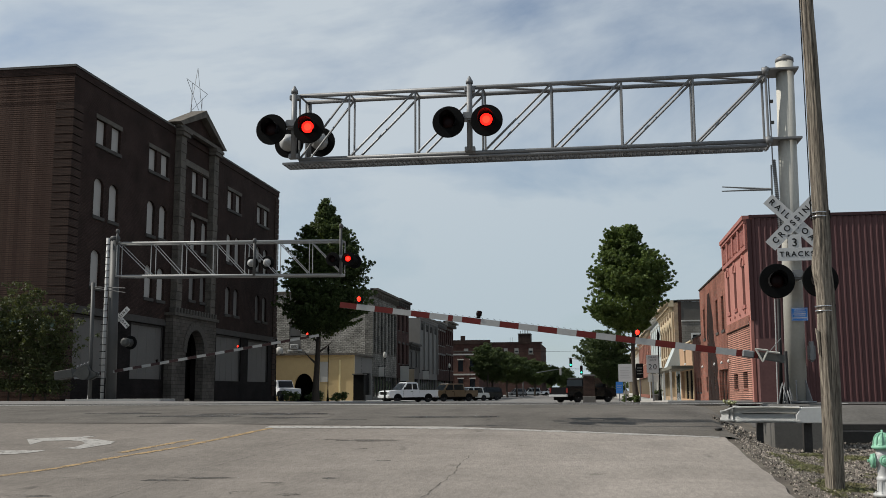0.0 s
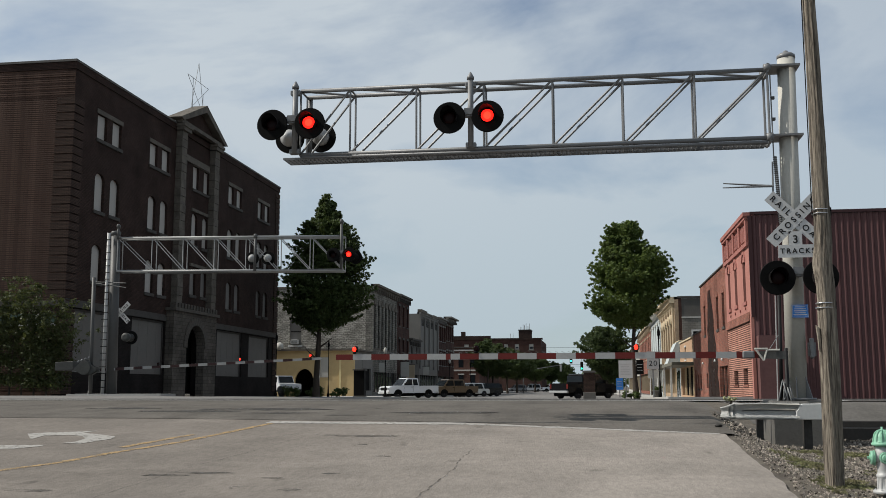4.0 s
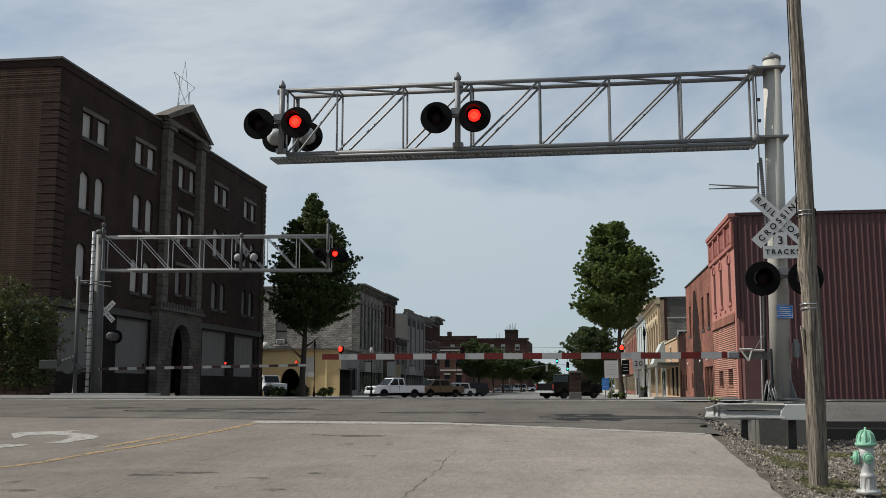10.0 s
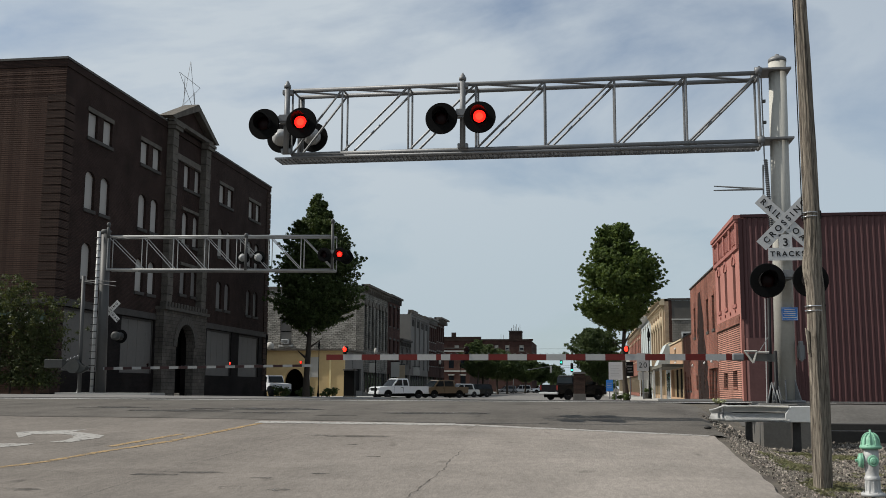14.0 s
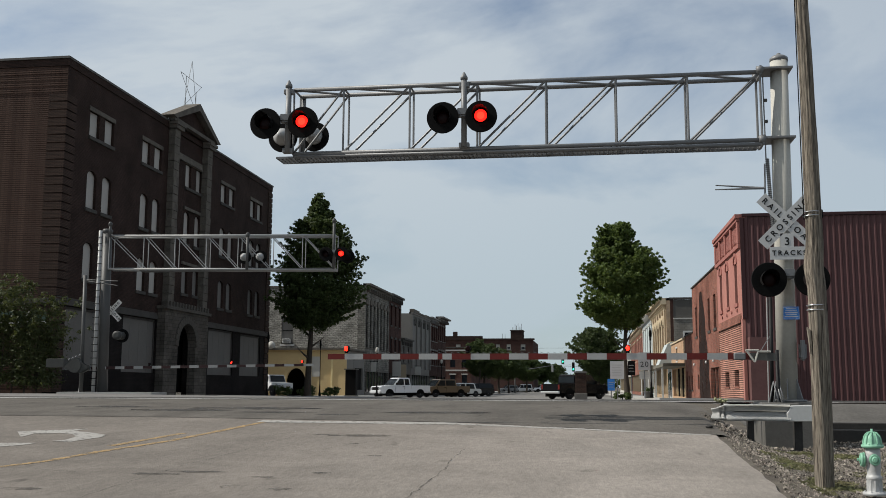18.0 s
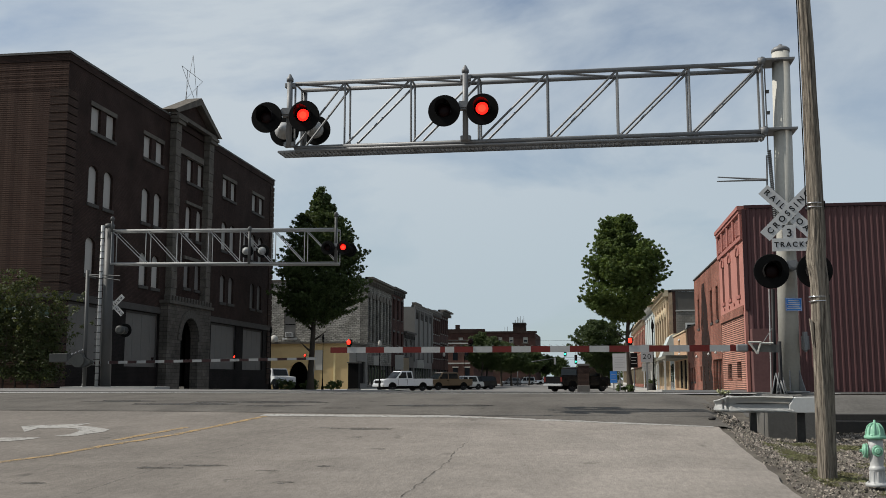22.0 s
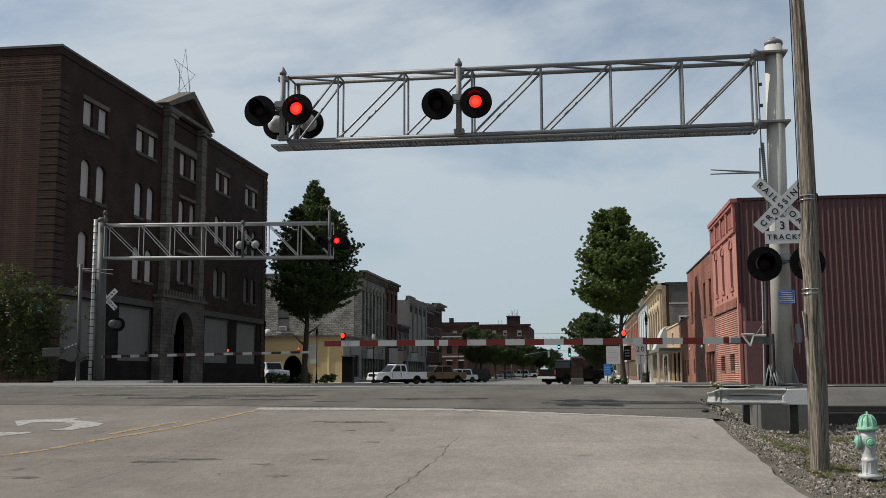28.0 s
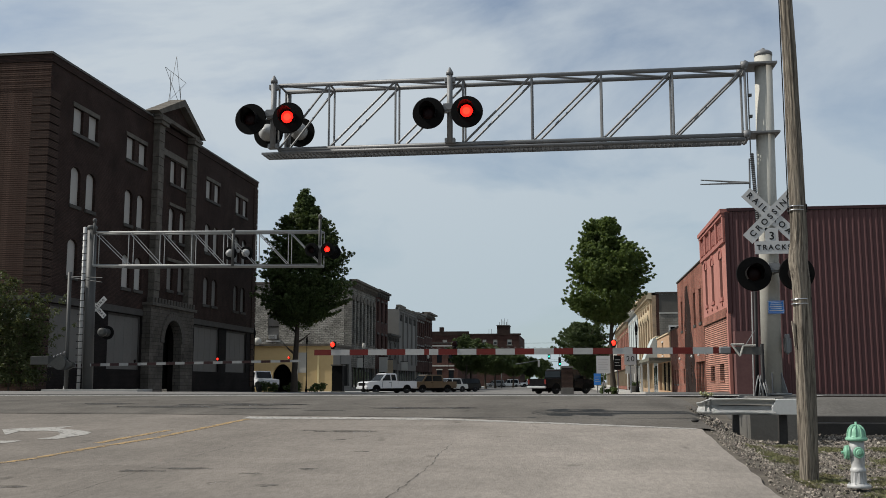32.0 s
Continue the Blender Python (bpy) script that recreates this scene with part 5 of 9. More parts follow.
    holed(bm, "x", win[0] - 0.12, win[1] + 0.12, win[2] - 0.12, win[3] + 0.12, [(win[0] + 0.02, win[1] - 0.02, win[2] + 0.02, win[3] - 0.02)], Y0 - 0.17, Y0 + 0.0, o)
    f = part("window_frame", bm, M["white_paint"], b, "white window frame")
    bm = bmesh.new()
    box(bm, win[0], Y0 + 0.12, win[2], win[1], Y0 + 0.15, win[3], o)
    part("pane", bm, M["glass"], f)
    bm = bmesh.new()
    box(bm, X + 0.35, Y0 + 0.3, ZT - 0.7, X + 20, Y1, ZT - 0.5, o)
    part("roof", bm, M["tar"], b)
    bm = bmesh.new()
    box(bm, X + 0.7, Y0 + 0.3, Z0, X + 0.8, Y1, ZT - 0.7, o)
    part("inner_wall", bm, M["dark_in"], b)
    return b


brick_wing()
tan_shop()
ornate_building()


def narrow_shop():
    """A narrow pale front between the tan shop and the tan brick building."""
    X, Y0, Y1, Z0, ZT = 6.9, 84.25, 88.3, 0.33, 5.0
    o = (X, Y0, Z0)
    b = thing("narrow_pale_shop", "narrow pale blue shop front with a sloping white awning", "building", o)
    bm = bmesh.new()
    box(bm, X, Y0, Z0, X + 0.3, Y1, ZT, o)
    part("street_wall", bm, M["blue_white"], b)
    for q in ((84.7, 86.4, 0.5, 2.6), (86.9, 87.9, 0.4, 2.5), (85.2, 87.2, 3.5, 4.5)):
        bm = bmesh.new()
        box(bm, X - 0.03, q[0], q[2], X + 0.02, q[1], q[3], o)
        part("window", bm, M["glass"], b)
    bm = bmesh.new()
    prism(bm, ((X - 1.1, 3.0), (X - 0.02, 3.0), (X - 0.02, 4.9), (X - 0.25, 4.9)), Y0 + 0.1, Y1 - 0.1, "y", o)
    part("awning", bm, M["blue_white"], b, "pale sloping awning")
    bm = bmesh.new()
    box(bm, X - 0.05, Y0, ZT, X + 0.35, Y1, ZT + 0.08, o)
    part("coping", bm, M["cream"], b)
    bm = bmesh.new()
    box(bm, X + 0.3, Y0, ZT - 0.4, X + 18, Y1, ZT - 0.2, o)
    part("roof", bm, M["tar"], b)


narrow_shop()
shop("pale_shop_building", "pale painted shop building with white trim", 1, 6.9, 106.5, 126, 9.6, M["blue_white"], M["pale_shop"], 1, 5, cornice=0.9)
shop("brick_shop_building", "red brick street-front building", 1, 6.9, 126.1, 160, 9.0, M["brick_red"], M["tan_trim"], 1, 8)
shop("pale_shop_building", "pale painted shop building far down the street", 1, 6.9, 160.1, 215, 8.0, M["pale_shop"], M["tan_trim"], 1, 12)
# left side of the street
def grey_front():
    """Pilasters, attic vents and a stepped parapet on the grey stuccoed front."""
    b = thing("stucco_front", "grey stuccoed shop front with pilasters and dark attic vents", "building front", (-25, 141.6, 0.3))
    for k in range(5):
        bm = bmesh.new()
        box(bm, 0.0, k * 4.05, 3.6, 0.22, k * 4.05 + 0.6, 11.2)
        soften(bm, 0.03)
        part("pilaster", bm, M["grey_shop"], b)
    for k in range(4):
        bm = bmesh.new()
        box(bm, 0.0, k * 4.05 + 1.0, 9.9, 0.06, k * 4.05 + 3.6, 10.8)
        part("attic_vent", bm, M["dark_in"], b, "dark louvred attic vent")
        for q in range(5):
            bm = bmesh.new()
            box(bm, 0.06, k * 4.05 + 1.05, 9.98 + q * 0.16, 0.10, k * 4.05 + 3.55, 10.03 + q * 0.16)
            part("louvre", bm, M["grey_wall"], b)
    for k, z in enumerate((12.0, 11.8, 11.9)):
        bm = bmesh.new()
        box(bm, -0.3, k * 5.6 + 0.2, 11.65, 0.32, k * 5.6 + 5.2, z + 0.15)
        part("parapet_step", bm, M["limestone"], b)


shop("stone_front_building", "two-storey stone-fronted building with carved window hoods", -1, -25, 111.4, 125.2, 13.05, M["stone_front"], M["limestone"], 1, 7, cornice=0.6, arched=True, depth=0.9, winmat=M["dark_in"])
shop("dark_brick_building", "dark red brick building with pale window frames", -1, -25, 125.3, 133.7, 13.2, M["dark_brick"], M["trim_stone"], 2, 3)
shop("grey_shop_building", "grey stuccoed two-storey shop building", -1, -25, 141.6, 158.4, 12.0, M["grey_shop"], M["grey_shop"], 0, 6, cornice=0.25)
grey_front()
shop("low_brick_shop", "low brick shop between taller fronts", -1, -25, 133.8, 141.5, 7.9, M["grey_wall"], M["trim_stone"], 1, 2)
shop("red_painted_building", "red painted street-front building", -1, -25, 158.5, 167.3, 12.5, M["dark_brick"], M["grey_shop"], 2, 4)
shop("carved_cornice_building", "brown building with a heavy bracketed cornice", -1, -25, 167.4, 177, 13.15, M["dark_brick"], M["stone_trim2"], 2, 4, cornice=1.0)


def stone_side():
    o = (-25.9, 111.4, 0.3)
    b = thing("rubble_stone_building", "long two-storey rubble stone side wall with a shuttered window", "building", o)
    win = [(-34.9, -33.5, 6.1, 9.3)]
    bm = bmesh.new()
    holed(bm, "x", -62, -25.36, 0.3, 12.6, win, 111.41, 111.9, o)
    part("stone_wall", bm, M["stone_wall"], b)
    q = win[0]
    bm = bmesh.new()
    box(bm, q[0], 111.6, q[2], q[1], 111.65, q[3], o)
    w = part("window", bm, M["grey_shop"], b, "grey shuttered window")
    bm = bmesh.new()
    box(bm, q[0] - 0.15, 111.3, q[2] - 0.2, q[1] + 0.15, 111.6, q[2], o)
    part("sill", bm, M["white_paint"], w)
    bm = bmesh.new()
    box(bm, q[0] + 0.1, 111.55, 7.6, q[1] - 0.1, 111.6, 7.7, o)
    part("sash_rail", bm, M["dark_in"], w)
    bm = bmesh.new()
    box(bm, -62, 111.3, 12.6, -25.36, 111.95, 12.85, o)
    part("coping", bm, M["limestone"], b)
    bm = bmesh.new()
    box(bm, -62, 111.95, 11.3, -26.2, 124.5, 11.5, o)
    part("roof", bm, M["tar"], b)


def yellow_building():
    o = (-25.4, 102.4, 0.3)
    b = thing("ochre_stucco_building", "low ochre stucco building with an arched drive-through", "building", o)
    x0, x1, yf, zt = -40.5, -25.0, 102.4, 5.1
    ax0, ax1, sp = -31.45, -29.35, 1.75
    bm = bmesh.new()
    holed(bm, "x", x0, x1, 0.3, zt, [(ax0, ax1, 0.3, 3.3)], yf, yf + 0.35, o)
    n, cx, r = 14, (ax0 + ax1) / 2, (ax1 - ax0) / 2
    for i in range(n):
        t0, t1 = math.pi * i / n, math.pi * (i + 1) / n
        p0, p1 = ((cx + r * math.cos(t), sp + 1.45 * math.sin(t)) for t in (t0, t1))
        prism(bm, (p0, p1, (p1[0], 3.3), (p0[0], 3.3)), yf, yf + 0.35, "y", o)
    part("front_wall", bm, M["yellow"], b)
    bm = bmesh.new()
    box(bm, x0, yf + 3.5, 0.3, x1, yf + 3.7, zt - 0.2, o)
    part("back_wall", bm, M["dark_in"], b)
    bm = bmesh.new()
    holed(bm, "y", yf + 0.35, 111.2, 0.3, zt, [(103.6, 105.6, 0.3, 3.1), (106.4, 110.4, 0.9, 3.3)], x1 - 0.35, x1, o)
    part("street_wall", bm, M["grey_shop"], b, "pale grey street side wall")
    for y0, y1, z0, z1, nm in ((103.6, 105.6, 0.3, 3.1, "door"), (106.4, 110.4, 0.9, 3.3, "shop_window")):
        bm = bmesh.new()
        box(bm, x1 - 0.28, y0, z0, x1 - 0.22, y1, z1, o)
        part(nm, bm, M["dark_in"], b, "dark recessed opening")
    bm = bmesh.new()
    prism(bm, ((x0 - 0.3, zt), (x1 + 0.35, zt), (x1 + 0.35, zt + 0.18), (x0 - 0.3, zt + 0.18)), yf - 0.35, 111.2, "y", o)
    part("roof", bm, M["limestone"], b, "thin flat roof edge")
    for x, w, m in ((-28.8, 0.10, "white_paint"), (-26.6, 0.18, "yellow_pale")):
        bm = bmesh.new()
        box(bm, x, yf - 0.08, 0.3, x + w, yf, 4.6, o)
        part("pilaster", bm, M[m], b)
    bm = bmesh.new()
    box(bm, -28.65, yf - 0.05, 2.3, -27.75, yf + 0.02, 4.4, o)
    part("poster_board", bm, M["pale_shop"], b, "pale poster board on the wall")
    bm = bmesh.new()
    lathe(bm, ((0.05, 0), (0.35, 0.12), (0.46, 0.3)), (-33.1 - o[0], yf - 0.5 - o[1], 5.55 - o[2]), 14, "y")
    part("satellite_dish", bm, M["pale_shop"], b, "small pale satellite dish")


stone_side()
yellow_building()


def far_block():
    o = (-30, 262, 0.25)
    b = thing("far_brick_block", "far wide brick block with a rooftop stair tower and antennas", "building", o)
    wins = [(-17.1, -15.9, 10.9, 12.4), (-20.8, -19.7, 11.0, 12.4), (-23.6, -22.6, 11.0, 12.4), (-17.1, -15.9, 7.4, 8.9), (-20.8, -19.7, 7.4, 8.9), (-30.2, -29.0, 11.0, 12.4), (-34.2, -33.0, 11.0, 12.4)]
    bm = bmesh.new()
    holed(bm, "x", -62, -13.9, 0.25, 13.5, wins, 262, 262.6, o)
    part("front_wall", bm, M["dark_brick"], b)
    for q in wins:
        bm = bmesh.new()
        box(bm, q[0], 262.25, q[2], q[1], 262.3, q[3], o)
        w = part("window", bm, M["pale_shop"], b, "pale blinded window")
        bm = bmesh.new()
        box(bm, q[0] + 0.2, 262.2, q[2] + 0.25, q[1] - 0.2, 262.25, q[3] - 0.7, o)
        part("pane", bm, M["glass"], w)
        bm = bmesh.new()
        box(bm, q[0] - 0.2, 261.9, q[2] - 0.3, q[1] + 0.2, 262.2, q[2], o)
        part("sill", bm, M["limestone"], w)
    bm = bmesh.new()
    box(bm, -27.2, 261.8, 13.5, -13.5, 263, 13.95, o)
    part("parapet", bm, M["brick_old"], b)
    bm = bmesh.new()
    box(bm, -62, 261.8, 13.5, -27.2, 263, 14.6, o)
    part("parapet", bm, M["brick_old"], b, "higher brick parapet")
    bm = bmesh.new()
    box(bm, -35.2, 263.2, 13.0, -34.1, 264.4, 15.8, o)
    part("chimney", bm, M["brick_old"], b)
    bm = bmesh.new()
    box(bm, -14.4, 262.6, 0.25, -13.9, 290, 13.5, o)
    part("side_wall", bm, M["dark_brick"], b)
    bm = bmesh.new()
    box(bm, -20.05, 266, 12.7, -16.85, 272, 16.2, o)
    part("stair_tower", bm, M["brick_old"], b)
    bm = bmesh.new()
    box(bm, -20.2, 265.85, 16.2, -16.7, 272.15, 16.4, o)
    part("tower_coping", bm, M["tar"], b)
    for i, x in enumerate((-19.5, -18.9, -18.5, -18.1, -17.6, -17.2)):
        bm = bmesh.new()
        tube(bm, (x - o[0], 5, 16.1 - o[2]), (x - o[0], 5, (17.2, 18.0, 17.6, 18.2, 17.3, 18.1)[i] - o[2]), 0.055 if i % 2 else 0.09, 6)
        part("antenna", bm, M["steel"], b)
    for x in (-22.3, -21.6):
        bm = bmesh.new()
        tube(bm, (x - o[0], 5, 12.6 - o[2]), (x - o[0], 5, 15.4 - o[2]), 0.05, 6)
        part("antenna", bm, M["steel"], b)
    bm = bmesh.new()
    box(bm, -62, 262.6, 12.5, -14.4, 290, 12.7, o)
    part("roof", bm, M["tar"], b)


def corner_block():
    """A lower brick block past the side street, its end wall turned to the crossing."""
    o = (-28, 192, 0.2)
    b = thing("brick_corner_block", "two-storey brick block with pale stone bands and tall dark windows", "building", o)
    x0, x1, yf, zt = -42.0, -22.2, 192.0, 8.7
    wins = [(-23.9 - 2.3 * k, -22.9 - 2.3 * k, z0, z1) for k in range(5) for z0, z1 in ((1.2, 3.6), (5.0, 7.2))]
    bm = bmesh.new()
    holed(bm, "x", x0, x1, 0.2, zt, wins, yf, yf + 0.4, o)
    part("end_wall", bm, M["brick_mid"], b)
    bm = bmesh.new()
    box(bm, x1 - 0.4, yf + 0.4, 0.2, x1, yf + 40, zt, o)
    part("street_wall", bm, M["brick_mid"], b)
    for q in wins:
        bm = bmesh.new()
        box(bm, q[0], yf + 0.22, q[2], q[1], yf + 0.26, q[3], o)
        w = part("window", bm, M["glass"], b, "tall dark window")
        bm = bmesh.new()
        box(bm, q[0] - 0.12, yf - 0.08, q[3], q[1] + 0.12, yf + 0.1, q[3] + 0.22, o)
        part("lintel", bm, M["pale_shop"], w)
    for z in (8.15, 4.3):
        bm = bmesh.new()
        box(bm, x0, yf - 0.1, z, x1 + 0.1, yf, z + 0.28, o)
        part("stone_band", bm, M["pale_shop"], b, "pale stone band")
    bm = bmesh.new()
    box(bm, x0, yf - 0.15, zt, x1 + 0.15, yf + 0.5, zt + 0.25, o)
    part("coping", bm, M["trim_stone"], b)
    bm = bmesh.new()
    box(bm, x0, yf + 0.5, zt - 0.6, x1 - 0.4, yf + 40, zt - 0.4, o)
    part("roof", bm, M["tar"], b)


corner_block()
far_block()


# ---------------------------------------------------------------- crossing signals
LAMPS = []   # (lit disc, its seat, phase) for the blinking


def lamp_unit(parent, at, phase, big=0.305, facing=-1, lens=0.125, hood=0.3, back="lens_back"):
    """A round black backboard with a hood, a dark red lens and a lit disc that comes forward when the lamp shines."""
    root = new("lamp")
    root.empty_display_size = 0.1
    root.parent = parent
    root.matrix_basis = at
    bm = bmesh.new()
    lathe(bm, ((big * 0.97, 0.012), (big, 0.0), (big, -0.02), (big * 0.97, -0.03)), (0, 0, 0), 32, "y")
    part("backboard", bm, M["black"], root)
    bm = bmesh.new()
    n = 20
    ins, outs = [], []
    # hood: the upper three quarters of a short pipe, longer on top
    for i in range(n + 1):
        t = radians(-40 + 260 * i / n)
        d = hood * (0.55 + 0.45 * max(0.0, math.sin(t)))
        c, s = math.cos(t) * (lens + 0.03), math.sin(t) * (lens + 0.03)
        ins.append((bm.verts.new((c, -0.03, s)), bm.verts.new((c, -0.03 - d, s))))
    for a, b in zip(ins, ins[1:]):
        bm.faces.new((a[0], b[0], b[1], a[1])).smooth = True
    bmesh.ops.solidify(bm, geom=bm.faces[:], thickness=0.006)
    part("hood", bm, M["visor"], root)
    bm = bmesh.new()
    lathe(bm, ((lens, -0.034), (lens, -0.05), (lens * 0.8, -0.062), (lens * 0.4, -0.068), (0.01, -0.07)), (0, 0, 0), 24, "y")
    part("lens", bm, M["lens_off"], root, "dark red glass lens")
    bm = bmesh.new()
    lathe(bm, ((lens + 0.05, 0.012), (lens + 0.05, 0.09), (lens * 0.75, 0.20), (lens * 0.4, 0.26), (0.02, 0.27)), (0, 0, 0), 20, "y")
    part("housing", bm, M[back], root, "rounded lamp housing")
    bm = bmesh.new()
    r = lens * 0.94
    lathe(bm, ((r, 0.0), (r, -0.006), (r * 0.6, -0.010)), (0, 0, 0), 24, "y")
    for f in bm.faces:
        f.material_index = 0
    lathe(bm, ((r * 0.62, -0.0105), (r * 0.5, -0.013), (0.01, -0.014)), (0, 0, 0), 20, "y")
    for f in bm.faces:
        if all((Vector((v.co.x, v.co.z)).length < r * 0.63 and v.co.y < -0.0102) for v in f.verts):
            f.material_index = 1
    lit = part("lit_disc", bm, (M["red_glow"], M["red_glow_hot"]), root, "glowing red lamp disc")
    lit.location = (0, -0.02 if phase is None else -0.074, 0)
    if phase is not None:
        LAMPS.append((lit, phase))
    return root


def lamp_pair(parent, x, y, z, spread_w, phases, flip=False, big=0.305, back="lens_back"):
    """Two lamps on a cross arm with a junction box, at a pole."""
    bm = bmesh.new()
    tube(bm, (x - spread_w, y + 0.12, z + 0.02), (x, y + 0.12, z + 0.10), 0.03, 8)
    tube(bm, (x, y + 0.12, z + 0.10), (x + spread_w, y + 0.12, z + 0.02), 0.03, 8)
    part("cross_arm", bm, M["steel"], parent)
    bm = bmesh.new()
    box(bm, x - 0.12, y + 0.0, z + 0.03, x + 0.12, y + 0.2, z + 0.19)
    soften(bm, 0.03, 2)
    part("junction_box", bm, M["steel"], parent)
    for s, ph in zip((-1, 1), phases):
        lamp_unit(parent, pose(x + s * spread_w, y, z, 0, 0, 180 if flip else 0), ph, big, back=back)


def truss(parent, x0, x1, ya, yb, zt, zb, nodes, lean, r=0.042, zslope=0.0, metal="steel"):
    """A four-chord box truss arm between two x places; lean: which way the diagonals rise."""
    for y in (ya, yb):
        for z in (zt, zb):
            bm = bmesh.new()
            tube(bm, (x0, y, z), (x1, y, z + zslope), r, 10)
            part("chord", bm, M[metal], parent)
    xs = list(nodes)
    nodes = len(xs) - 1
    for i, x in enumerate(xs):
        dz = zslope * i / nodes
        for y in (ya, yb):
            bm = bmesh.new()
            tube(bm, (x, y, zb + dz), (x, y, zt + dz), 0.022, 6)
            part("upright", bm, M[metal], parent)
        for z in (zt, zb):
            bm = bmesh.new()
            tube(bm, (x, ya, z + dz), (x, yb, z + dz), 0.02, 6)
            part("tie", bm, M[metal], parent)
        if i < nodes:
            dn = zslope * (i + 1) / nodes
            for y in (ya, yb):
                bm = bmesh.new()
                if lean > 0:
                    tube(bm, (x, y, zb + dz), (xs[i + 1], y, zt + dn), 0.022, 6)
                else:
                    tube(bm, (x, y, zt + dz), (xs[i + 1], y, zb + dn), 0.022, 6)
                part("diagonal", bm, M[metal], parent)
            bm = bmesh.new()
            tube(bm, (x, ya, zt + dz), (xs[i + 1], yb, zt + dn), 0.02, 6)
            part("lateral", bm, M[metal], parent)


def sign_board(parent, w, h, at, m, name="sign_board", t=0.006, label=""):
    bm = bmesh.new()
    box(bm, -w / 2, 0, -h / 2, w / 2, t, h / 2)
    ob = part(name, bm, m, parent, label)
    ob.matrix_basis = at
    return ob


def crossbuck(parent, at, text=True, sc=1.0):
    holder = new("crossbuck")
    holder.parent = parent
    holder.matrix_basis = at
    for k, (ang, rows) in enumerate(((-45, (("RAIL", -0.34), ("ROAD", 0.33))), (45, (("CROSSING", 0.0),)))):
        y = 0.008 if k == 0 else 0.0
        # blade turned in the plane that faces the road
        ob = sign_board(holder, 1.22 * sc, 0.229 * sc, Matrix.Translation((0, y, 0)) @ Matrix.Rotation(radians(-ang), 4, "Y"), M["white_sign"], "blade", 0.006, "white sign blade with black letters")
        if text:
            for tx, off in rows:
                w = words(tx, 0.148 * sc, M["letter"], ob, Matrix.Translation((off * sc, -0.003, 0)) @ Matrix.Rotation(radians(90), 4, "X"), gap=1.62, bold=0.003)
                w.scale = (1.0, 1.0, 1.0)
    return holder


